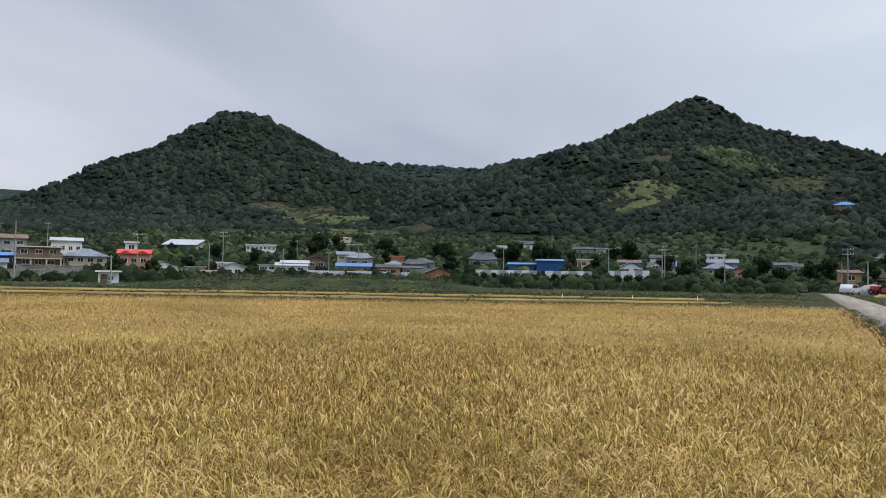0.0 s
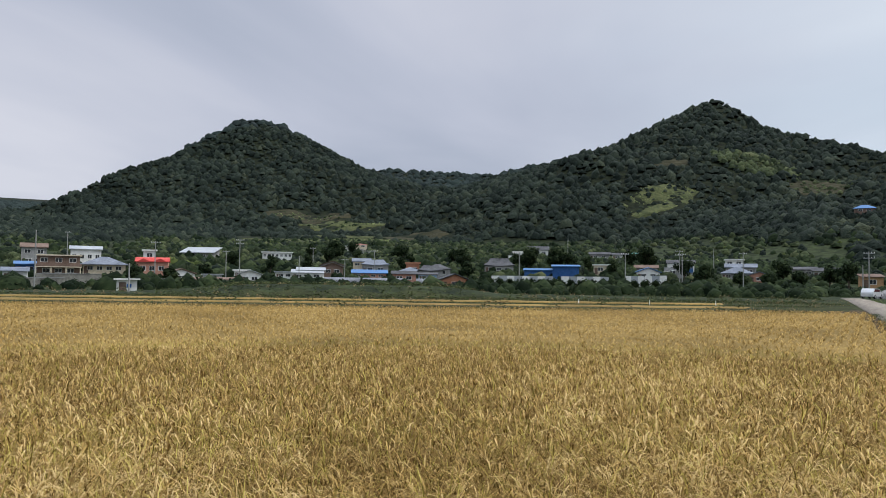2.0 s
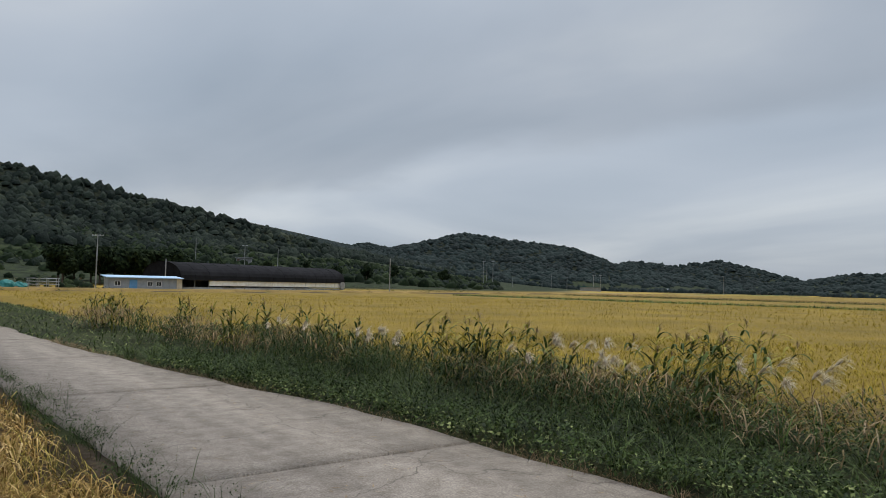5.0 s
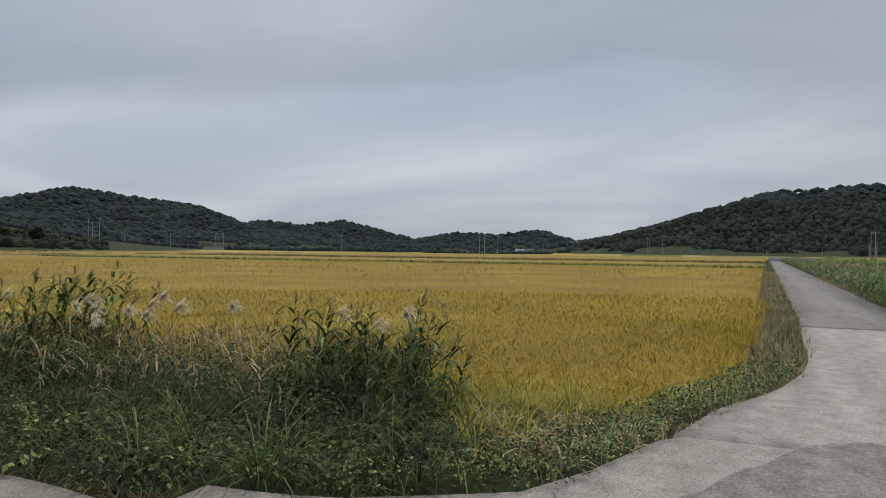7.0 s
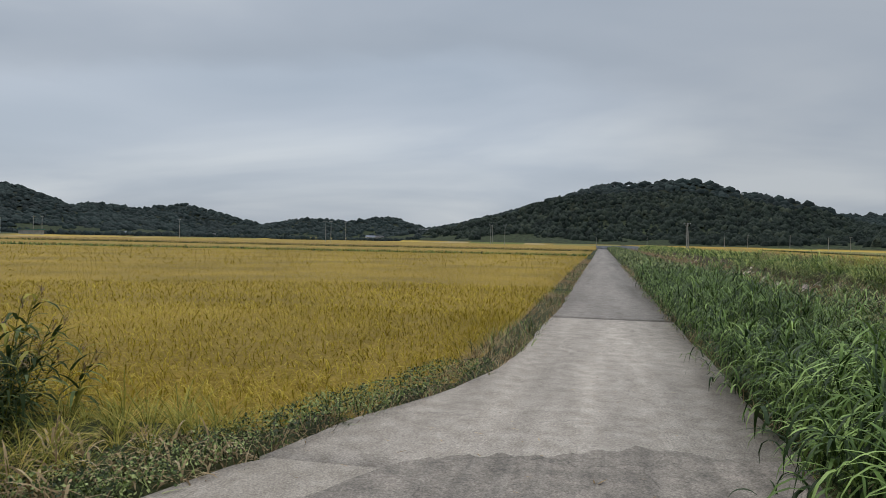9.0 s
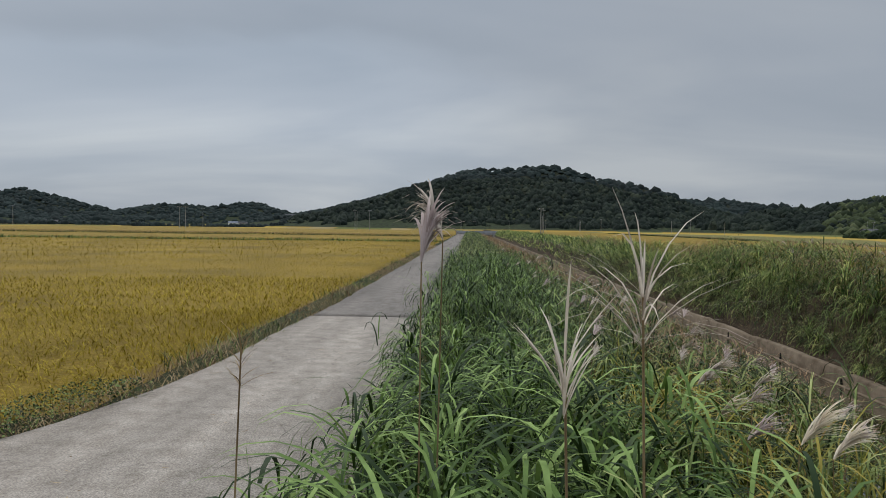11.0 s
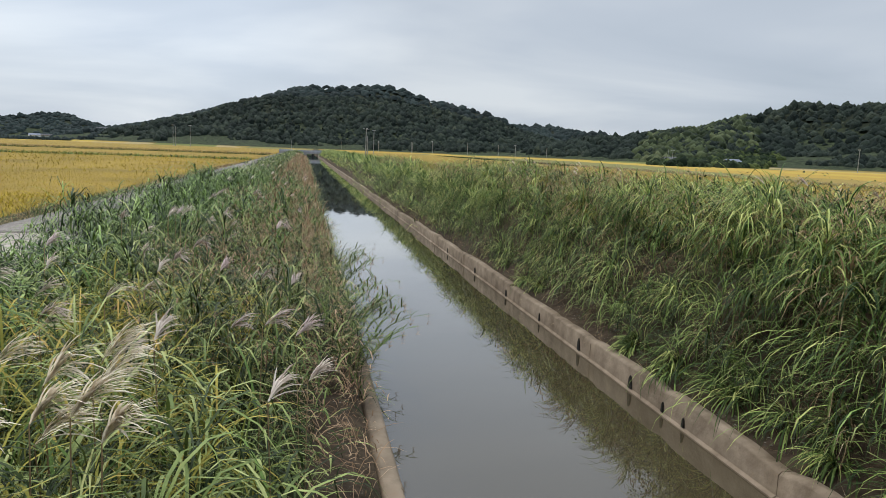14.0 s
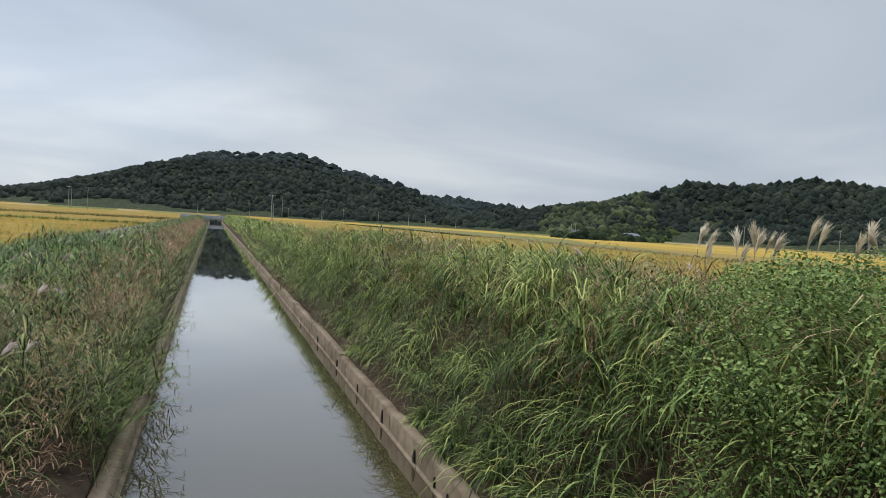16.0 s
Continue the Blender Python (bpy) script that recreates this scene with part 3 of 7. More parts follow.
slot = np.where((cy < -5.2) & (cy > -10.6) & (cx < 400), 2, slot)
for f in (in_field_west, in_field_east, in_field_south):
    slot = np.where((f(cx, cy) > 0.2) & (np.hypot(cx, cy) < 300), 2, slot)
slot = np.where((cx < road_left(cy)) & (cx > road_left(cy) - 1.2) & (cy > 6) & (cy < 70), 2, slot)
ground.data.polygons.foreach_set("material_index", slot.astype(np.int32))
ground.data.polygons.foreach_set("use_smooth", np.ones(len(quads), bool))
tagged(ground, "plain of paddies rising to wooded hills", "ground", kind="structure")


def slab(name, left, right, top, thick, material, label):
    """A strip of paving between two edge lines of (x, y)."""
    n = len(left)
    v = [(x, y, top) for x, y in left] + [(x, y, top) for x, y in right] + [(x, y, top - thick) for x, y in left] + [(x, y, top - thick) for x, y in right]
    f = []
    for i in range(n - 1):
        f += [(i, n + i, n + i + 1, i + 1), (2 * n + i, 2 * n + i + 1, 3 * n + i + 1, 3 * n + i), (i, i + 1, 2 * n + i + 1, 2 * n + i), (n + i, 3 * n + i, 3 * n + i + 1, n + i + 1)]
    f += [(0, 2 * n, 3 * n, n), (n - 1, 2 * n - 1, 4 * n - 1, 3 * n - 1)]
    return tagged(sheet(name, v, f, material), label, "road", kind="structure")


def rough_edge(v, seed, amount):
    v = np.asarray(v, float)
    return v + amount * (fbm(np.arange(len(v)) * 0.31, np.zeros(len(v)) + seed, seed) - 0.5) * 2


ys = np.concatenate([np.arange(6.0, 60, 0.4), np.arange(60, 136, 4)])
el, er = rough_edge(road_left(ys), 1, 0.10), rough_edge(road_right(ys), 2, 0.16)
road_north = tagged(new("road_north"), "worn grey concrete farm road cast in slabs", "road", kind="structure")
for k, y0 in enumerate(list(np.arange(6.0, 60, 6.0)) + list(np.arange(60, 132, 12.0))):
    y1 = y0 + (6.0 if y0 < 60 else 12.0)
    yy = np.linspace(y0 + 0.001, y1 - 0.001, 14)
    s_ = slab("slab", list(zip(np.interp(yy, ys, el), yy + 0.10 * np.sin(k))), list(zip(np.interp(yy, ys, er), yy - 0.12 * np.sin(k * 2.1) * 0 + 0.10 * np.sin(k))), 0.001 * (k % 3), 0.32, M_CONCRETE, "")
    s_.parent = road_north
    for key in ("category", "kind"):
        del s_[key]
xs = np.concatenate([np.arange(5.12, 60, 0.4), np.arange(60, 400, 6)])
xm = xs[xs >= 17.4]
x1 = np.append(xs[xs < 17.2], 17.2)
slab("road_east", list(zip(x1, rough_edge(lane_north(x1), 3, 0.10))), list(zip(x1, rough_edge(np.full(len(x1), LANE_SOUTH), 4, 0.08))), 0.0012, 0.3, M_PALE_CON, "newer pale concrete slab of the farm lane")
slab("road_east_far", list(zip(xm, rough_edge(lane_north(xm), 5, 0.10))), list(zip(xm, rough_edge(np.full(len(xm), LANE_SOUTH), 6, 0.08))), -0.02, 0.28, M_LANE_CON, "older darker concrete of the lane along the channel")
# the crossing: a worn apron with a paler rim
ya = np.linspace(-1.34, 6.0, 22)
rim = np.array([5.35 if y < 3.05 else float(np.interp(y, [3.05, 3.5, 3.7, 5.1, 6.1], [5.35, 3.95, 3.1, 2.2, 2.05])) for y in ya])
slab("road_crossing", [(-8.5, y) for y in ya], list(zip(rough_edge(rim, 7, 0.05), ya)), 0.0, 0.3, M_PALE_CON, "pale concrete apron where the lanes meet")
# a rougher, darker patch laid on the apron
yp = np.linspace(-1.30, 5.9, 170)
rim_in = np.interp(yp, [-1.34, 0.07, 0.64, 1.37, 1.85, 2.6, 3.3, 4.6, 6.0], [6.2, 6.12, 5.93, 5.7, 5.33, 3.9, 2.3, 1.6, 1.4])
rim_in = rim_in + 0.5 * (fbm(yp / 0.7, yp * 0, 8) - 0.5) + 0.34 * (fbm(yp / 0.13, yp * 0, 28) - 0.5)
slab("road_patch", [(-8.4, y) for y in yp], list(zip(rim_in, yp)), 0.005, 0.06, M_APRON, "rough dark worn patch on the concrete apron")
slab("road_bridge", [(-2.6, -10.2), (-2.6, -1.32)], [(2.3, -10.2), (2.3, -1.32)], 0.0, 0.3, M_APRON, "plain concrete slab bridge over the channel")

# lining of the channel: a wall of cast lengths on either side
random.seed(3)


def channel_wall(name, y_in, y_out, top):
    """Cast lengths of lining, their top edge worn and chipped, with a thin footing at the waterline."""
    wall = tagged(new(name), "stained worn concrete lining wall of the irrigation channel", "wall", kind="structure")
    x, s = 2.4, (1 if y_out > y_in else -1)
    while x < 205:
        step_len = 4.0 if x < 60 else 8.0
        n = 17 if x < 40 else 5
        xs_ = np.linspace(x + 0.002, x + step_len - 0.002, n)
        j = random.uniform(-0.006, 0.006)
        t = top + random.uniform(-0.012, 0.012) - (0.06 if x > 22.4 else 0)
        wear = 0.07 * (fbm(xs_ / 1.7, xs_ * 0 + y_in, 14) - 0.5) - 0.05 * np.clip(fbm(xs_ / 0.35, xs_ * 0 + y_in, 15) - 0.60, 0, 1) * 4
        v, f = [], []
        for k, xx in enumerate(xs_):
            h = t + wear[k]
            e = 0.018 + 0.02 * vnoise(np.array([xx * 3.1]), np.array([y_in]), 2)[0]
            v += [(xx, y_in + j, WATER - 0.8), (xx, y_out + j, WATER - 0.8), (xx, y_out + j, h - e), (xx, y_out + j - s * e, h), (xx, y_in + j + s * e, h), (xx, y_in + j, h - e)]
            if k:
                o = 6 * k
                f += [(o - 6 + i, o - 6 + (i + 1) % 6, o + (i + 1) % 6, o + i) for i in range(6)]
        f += [(0, 1, 2, 5), (5, 2, 3, 4), (6 * n - 6, 6 * n - 5, 6 * n - 4, 6 * n - 1), (6 * n - 1, 6 * n - 4, 6 * n - 3, 6 * n - 2)]
        ob = sheet("wall_panel", v, f, M_WALL_CON, wall)
        part("ledge", prism([(y_in + j, -1.15), (y_in + j - s * 0.035, -1.15), (y_in + j - s * 0.035, -0.785), (y_in + j, -0.765)], x + 0.006, x + step_len - 0.006, axis="x"), M_WALL_CON, wall)
        x += step_len
    return wall


wall_south = channel_wall("wall_south", WALL_R0, WALL_R1, -0.50)
wall_north = channel_wall("wall_north", WALL_L1, WALL_L0, -0.53)
# no openings: near-black prisms paint the shade inside the weep holes, with their stain
M_HOLE = stuff("hole_shade_and_stain", (0.006, 0.006, 0.005), (0.03, 0.026, 0.02), 0.05)
for hx, hw, hh in ((8.34, 0.05, 0.16), (9.14, 0.09, 0.22), (10.8, 0.09, 0.24), (7.9, 0.05, 0.14), (12.56, 0.05, 0.18), (14.6, 0.06, 0.16), (17.2, 0.06, 0.18), (20.4, 0.06, 0.18)):
    part("drain_hole", prism([(hx - hw / 2, -0.765), (hx + hw / 2, -0.765), (hx + hw * 0.35, -0.765 + hh * 0.5), (hx, -0.765 + hh * 0.72), (hx - hw * 0.3, -0.765 + hh * 0.55)], WALL_R0 - 0.05, WALL_R0 + 0.016), M_HOLE, wall_south, "stained weep hole, its shaded depth drawn as solid black")

wx = lines((-60, 60, 4), (60, 400, 20))
WX, WY = np.meshgrid(wx, np.array([-9.05, -7.4, -5.8]))
wi = np.arange(WX.size).reshape(WX.shape)
water = sheet("water", np.stack([WX.ravel(), WY.ravel(), np.full(WX.size, WATER)], 1), np.stack([wi[:-1, :-1].ravel(), wi[:-1, 1:].ravel(), wi[1:, 1:].ravel(), wi[1:, :-1].ravel()], 1), M_WATER)
tagged(water, "still muddy brown water in the irrigation channel", "water", kind="structure")


# standing rice: a closed stand, with single plants on it where one can tell them apart
def stand(name, inside, x0, x1, y0, y1, sx, sy, z, material, label):
    ax, ay = lines((x0, x1, sx)), lines((y0, y1, sy))
    X, Y = np.meshgrid(ax, ay)
    d = inside(X, Y)
    Z = z + 0.10 * (fbm(X / 1.1, Y / 1.1, 4) - 0.5) + 0.10 * (fbm(X / 14, Y / 14, 6) - 0.5) - 0.75 * (1 - step(0.0, 0.35, d)) - (0.26 * (1 - step(9, 26, np.hypot(X + 5.4, Y - 4.6))) if material is M_RICE_BED else 0)
    i = np.arange(X.size).reshape(X.shape)
    q = np.stack([i[:-1, :-1].ravel(), i[:-1, 1:].ravel(), i[1:, 1:].ravel(), i[1:, :-1].ravel()], 1)
    keep = d.ravel()[q].max(1) > -0.2
    q = q[keep]
    used, inv = np.unique(q, return_inverse=True)
    v = np.stack([X.ravel(), Y.ravel(), Z.ravel()], 1)[used]
    ob = sheet(name, v, inv.reshape(-1, 4), material)
    ob.data.polygons.foreach_set("use_smooth", np.ones(len(q), bool))
    return tagged(ob, label, "rice", kind="stuff")


stand("rice_field_west", in_field_west, -125, 0, 6, 66, 0.8, 0.6, -0.17, M_RICE_BED, "ripe golden brown rice standing in the paddy")
stand("rice_field_east", in_field_east, 1, 420, 2, 230, 2.6, 1.2, -0.12, M_RICE_BED_E, "yellow ripening rice standing in the wide paddy")
stand("rice_field_south", in_field_south, -20, 420, -72, -15, 2.6, 1.2, -0.08, M_RICE_BED_E, "bright yellow rice standing beyond the channel bank")

def past_west(x, y):
    return (y - 35 - (x + 59) * 0.588) * 0.86


stand("rice_strip_village", lambda x, y: np.minimum(np.minimum(past_west(x, y) - 4.0, 8.5 - past_west(x, y)), -9 - 0.06 * y - x), -140, 0, -20, 100, 1.2, 1.2, 0.0, M_RICE_BED, "pale narrow strip of ripe rice before the village")
stand("rice_strip_far", lambda x, y: np.minimum(np.minimum(past_west(x, y) - 13, 17 - past_west(x, y)), -12 - 0.06 * y - x), -140, 0, -20, 120, 1.2, 1.2, 0.05, M_RICE_BED, "pale narrow strip of ripe rice before the village")
stand("rice_field_north", lambda x, y: np.minimum(np.minimum(y - 113.5 - 0.28 * x, 124 + 0.27 * x - y), x + 3), -4, 260, 110, 200, 2.0, 0.8, 0.22, M_RICE_BED, "ripe rice on a slightly raised paddy before the barn")

# ---- the village and the farm buildings ----
M_WHITE = stuff("white_paint", (0.64, 0.63, 0.60), (0.83, 0.82, 0.79), 0.6, bump=0.003)
M_CREAM = stuff("cream_wall", (0.50, 0.42, 0.30), (0.66, 0.58, 0.45), 0.5)
M_BROWN = stuff("brown_brick", (0.13, 0.085, 0.065), (0.24, 0.165, 0.13), 0.3, bump=0.01)
M_SALMON = stuff("salmon_brick", (0.36, 0.17, 0.12), (0.52, 0.28, 0.21), 0.3, bump=0.01)
M_BRICK = stuff("orange_brick", (0.30, 0.125, 0.07), (0.44, 0.21, 0.13), 0.25, bump=0.01)
M_GREY = stuff("grey_render", (0.20, 0.20, 0.20), (0.36, 0.355, 0.34), 0.7)
M_STONE = stuff("grey_retaining_stone", (0.13, 0.125, 0.11), (0.30, 0.285, 0.25), 0.35, bump=0.05)
M_RED_ROOF = stuff("red_roof", (0.42, 0.045, 0.04), (0.60, 0.11, 0.09), 0.5)
M_BLUE_ROOF = stuff("blue_metal_roof", (0.045, 0.125, 0.29), (0.085, 0.205, 0.40), 0.5, rough=0.45)
M_BLUE_WALL = stuff("blue_metal_wall", (0.02, 0.075, 0.22), (0.045, 0.13, 0.34), 0.5, rough=0.5)
M_PALE_BLUE = stuff("pale_blue_roof", (0.30, 0.45, 0.62), (0.45, 0.60, 0.75), 0.5, rough=0.5)
M_TILE = stuff("dark_grey_tiles", (0.035, 0.036, 0.04), (0.11, 0.11, 0.115), 0.35, bump=0.03)
M_SLATE = stuff("blue_grey_roof", (0.10, 0.115, 0.14), (0.22, 0.24, 0.28), 0.4)
M_BROWN_ROOF = stuff("brown_roof", (0.10, 0.065, 0.05), (0.20, 0.14, 0.11), 0.4)
M_ROSE_ROOF = stuff("rose_roof", (0.38, 0.16, 0.13), (0.50, 0.25, 0.2), 0.4)
M_METAL = stuff("pale_metal_sheet", (0.269, 0.288, 0.307), (0.397, 0.416, 0.435), 0.6, rough=0.4)
M_GLASS = stuff("dark_window_glass", (0.015, 0.018, 0.022), (0.05, 0.055, 0.06), 0.5, rough=0.12, spec=0.6)
M_POLE = stuff("pole_concrete", (0.20, 0.20, 0.19), (0.36, 0.355, 0.34), 0.4)
M_STEEL = stuff("galvanised_steel", (0.25, 0.26, 0.27), (0.42, 0.43, 0.44), 0.2, rough=0.5, metal=0.6)
M_BLACK_COVER = stuff("black_shade_cloth", (0.007, 0.007, 0.008), (0.020, 0.020, 0.022), 1.2, rough=0.9, spec=0.08, bump=0.05, bump_size=0.8)
M_TEAL = stuff("teal_tarpaulin", (0.012, 0.114, 0.102), (0.036, 0.204, 0.18), 0.4, rough=0.5, bump=0.08, bump_size=0.5)
M_RED = stuff("red_machine_paint", (0.30, 0.035, 0.03), (0.45, 0.08, 0.06), 0.4, rough=0.4)
M_RUBBER = stuff("black_rubber", (0.012, 0.012, 0.012), (0.03, 0.03, 0.03), 0.2)
M_SILVER = stuff("silver_car_paint", (0.45, 0.46, 0.48), (0.58, 0.59, 0.61), 0.8, rough=0.3)
M_GRAVEL = stuff("grey_gravel", (0.16, 0.155, 0.15), (0.34, 0.33, 0.32), 0.12, bump=0.06)
M_NET = stuff("grey_tunnel_net", (0.12, 0.125, 0.14), (0.25, 0.255, 0.28), 0.5)
M_WOOD = stuff("tan_timber", (0.33, 0.19, 0.09), (0.48, 0.30, 0.16), 0.3)
M_BLUE_DOOR = stuff("light_blue_door", (0.12, 0.30, 0.55), (0.18, 0.38, 0.62), 0.5)


def at_ground(x, y):
    return float(land(x, y))


def thing(name, x, y, rz, label, category, group="", z=None):
    ob = new(name)
    ob.matrix_world = pose(x, y, at_ground(x, y) if z is None else z, 0, 0, rz)
    return tagged(ob, label, category, group)


def window(parent, x, y, z, w, h):
    """A framed window on a wall that faces -y."""
    f = bmesh.new()
    t = 0.07
    for a in ((x - w / 2, x + w / 2, y - 0.06, y, z, z + t), (x - w / 2, x + w / 2, y - 0.06, y, z + h - t, z + h), (x - w / 2, x - w / 2 + t, y - 0.06, y, z + t, z + h - t), (x + w / 2 - t, x + w / 2, y - 0.06, y, z + t, z + h - t), (x - t / 2, x + t / 2, y - 0.055, y, z + t, z + h - t)):
        bx(f, *a)
    win = part("window", f, M_WHITE, parent)
    part("pane", box(x - w / 2 + t, x + w / 2 - t, y - 0.03, y + 0.01, z + t, z + h - t), M_GLASS, win)


def roof_mesh(kind, w, d, z, rise, over, thick=0.16):
    hw, hd = w / 2 + over, d / 2 + over
    if kind == "gable":
        return prism([(-hd, z), (0, z + rise), (hd, z), (hd, z + thick), (0, z + rise + thick), (-hd, z + thick)], -hw, hw, axis="x")
    if kind == "gable_y":
        return prism([(-hw, z), (0, z + rise), (hw, z), (hw, z + thick), (0, z + rise + thick), (-hw, z + thick)], -hd, hd)
    if kind == "shed":
        return prism([(-hd, z), (hd, z + rise), (hd, z + rise + thick), (-hd, z + thick)], -hw, hw, axis="x")
    if kind == "side_shed":
        return prism([(-hw, z + rise), (hw, z), (hw, z + thick), (-hw, z + rise + thick)], -hd, hd)
    bm = bmesh.new()
    if kind == "flat":
        bx(bm, -hw, hw, -hd, hd, z, z + thick)
        for a in ((-hw, hw, -hd, -hd + 0.18), (-hw, hw, hd - 0.18, hd), (-hw, -hw + 0.18, -hd + 0.18, hd - 0.18), (hw - 0.18, hw, -hd + 0.18, hd - 0.18)):
            bx(bm, *a, z + thick, z + thick + rise)
        return bm
    # hipped, with eaves that lift at the corners for a tiled hall
    lift = 0.35 if kind == "hanok" else 0.0
    rl = max(hw - hd * (0.55 if kind == "hanok" else 1.0), hw * 0.15)
    low = [(-hw, -hd, z + lift), (0, -hd, z), (hw, -hd, z + lift), (hw, hd, z + lift), (0, hd, z), (-hw, hd, z + lift)]
    mid_ = [(-rl - (hw - rl) * 0.45, -hd * 0.5, z + rise * 0.42 + lift * 0.3), (0, -hd * 0.5, z + rise * 0.42), (rl + (hw - rl) * 0.45, -hd * 0.5, z + rise * 0.42 + lift * 0.3),
            (rl + (hw - rl) * 0.45, hd * 0.5, z + rise * 0.42 + lift * 0.3), (0, hd * 0.5, z + rise * 0.42), (-rl - (hw - rl) * 0.45, hd * 0.5, z + rise * 0.42 + lift * 0.3)]
    if kind != "hanok":
        mid_ = [(a * 0.5 + b * 0.5, c * 0.5, z + rise * 0.5) for (a, c, _), b in zip(low, (-rl, 0, rl, rl, 0, -rl))]
    top = [(-rl, 0, z + rise + lift * 0.4), (0, 0, z + rise), (rl, 0, z + rise + lift * 0.4)]
    L = [bm.verts.new(p) for p in low]; M = [bm.verts.new(p) for p in mid_]; T = [bm.verts.new(p) for p in top]
    U = [bm.verts.new((p[0], p[1], p[2] - thick)) for p in low]
    for i in range(6):
        j = (i + 1) % 6
        bm.faces.new((L[i], L[j], M[j], M[i])); bm.faces.new((U[i], U[j], L[j], L[i]))
    bm.faces.new((M[0], M[1], T[1], T[0])); bm.faces.new((M[1], M[2], T[2], T[1])); bm.faces.new((M[2], M[3], T[2])); bm.faces.new((M[3], M[4], T[1], T[2])); bm.faces.new((M[4], M[5], T[0], T[1])); bm.faces.new((M[5], M[0], T[0]))
    bm.faces.new(U[::-1])
    bmesh.ops.recalc_face_normals(bm, faces=bm.faces[:])
    return bm


def house(x, y, rz, w, d, h, kind, rise, wall, roof, label, wins=2, door=True, over=0.4, name="house", z=None, floors=1):
    """A house on the ground at x, y; its front looks along -y before it is turned by rz."""
    ob = thing(name, x, y, rz, label, name.replace("_", " "), z=z)
    body = box(-w / 2, w / 2, -d / 2, d / 2, -2.2, h)
    if kind == "gable":
        for sx in (-w / 2, w / 2 - 0.2):
            g = prism([(-d / 2, h), (d / 2, h), (0, h + rise * 0.92)], sx, sx + 0.2, axis="x")
            part("gable", g, wall, ob)
    if kind == "gable_y":
        for sy in (-d / 2, d / 2 - 0.2):
            part("gable", prism([(-w / 2, h), (w / 2, h), (0, h + rise * 0.92)], sy, sy + 0.2), wall, ob)
    if kind == "shed":
        for sx in (-w / 2, w / 2 - 0.2):
            part("gable", prism([(-d / 2, h), (d / 2, h), (d / 2, h + rise * 0.95)], sx, sx + 0.2, axis="x"), wall, ob)
    part("wall", body, wall, ob)
    part("roof", roof_mesh(kind, w, d, h, rise, over), roof, ob)
    fh = h / floors
    for fl in range(floors):
        for i in range(wins):
            u = -w / 2 + w * (i + 0.5 + (0.25 if door and fl == 0 else 0)) / (wins + (0.5 if door and fl == 0 else 0))
            window(ob, u, -d / 2, fl * fh + fh * 0.38, min(1.5, w / wins * 0.55), min(1.2, fh * 0.42))
    if door:
        dr = part("door", box(-w / 2 + 0.3, -w / 2 + 1.2, -d / 2 - 0.05, -d / 2, 0, min(2.0, fh * 0.8)), M_BROWN_ROOF, ob)
        part("handle", box(-w / 2 + 1.05, -w / 2 + 1.12, -d / 2 - 0.1, -d / 2 - 0.05, 0.9, 1.05), M_STEEL, dr)
    return ob


# two-storey brown house with white eaves and a balcony
h1 = house(-172.5, 105.3, 59, 8.9, 7, 4.9, "flat", 0.12, M_BROWN, M_CREAM, "two-storey brown brick house with cream eaves and a balcony", wins=3, floors=2, over=0.5)
part("balcony", box(-4.9, 4.9, -4.6, -3.5, 2.2, 2.4), M_CREAM, h1)
for px in (-4.6, -1.5, 1.6, 4.6):
    part("column", box(px - 0.13, px + 0.13, -4.55, -4.3, -1.0, 2.2), M_CREAM, h1)
part("balcony_wall", box(-4.9, 4.9, -4.6, -4.48, 2.4, 3.0), M_BROWN, h1)
house(-179.9, 102.6, 61, 6.0, 5, 2.4, "shed", 0.8, M_BLUE_WALL, M_BLUE_ROOF, "blue metal-roofed shed beside the brown house", wins=1, name="shed")
house(-175.5, 119.3, 56, 9.8, 8, 2.4, "hip", 2.0, M_CREAM, M_SLATE, "single-storey cream house under a hipped blue-grey roof", wins=4, over=0.7)
h4 = house(-164.8, 125.7, 50, 7.6, 7, 3.6, "gable", 1.1, M_SALMON, M_RED_ROOF, "salmon brick house with a bright red roof", wins=3, over=0.3)
for u in (-2.0, 1.9):
    part("gable", prism([(u - 1.7, 3.55), (u + 1.7, 3.55), (u, 4.5)], -3.9, -3.2), M_RED_ROOF, h4, "red gabled dormer")
house(-206.9, 177.0, 32, 10.5, 8, 2.0, "shed", 2.2, M_GREY, M_METAL, "large shed under a tilted pale metal roof", wins=2, name="shed", over=0.8)
house(-145.2, 118.3, 60, 5.8, 5, 2.0, "gable_y", 1.1, M_WHITE, M_BROWN_ROOF, "small white gabled house with a brown roof", wins=1)
house(-140.5, 123.9, 49, 4.3, 3, 1.9, "flat", 0.05, M_METAL, M_METAL, "pale box-shaped site hut with two windows", wins=2, name="hut", door=False)
house(-134.4, 118.6, 49, 10.4, 4, 1.0, "gable", 0.5, M_WHITE, M_BROWN_ROOF, "long low white outbuilding with a brown roof", wins=4, name="outbuilding", door=False)
house(-143.2, 135.7, 47, 3.7, 4, 2.4, "flat", 0.2, M_WHITE, M_WHITE, "small white flat-roofed house", wins=2)
hut = house(-95.0, 68.7, 55, 2.6, 2.0, 1.55, "flat", 0.05, M_WHITE, M_WHITE, "little white pump house with a dark blue panel", wins=0, name="pump_house", door=True)
part("panel", box(0.0, 0.6, -1.06, -1.0, 0.5, 1.0), M_BLUE_WALL, hut, "dark blue panel")
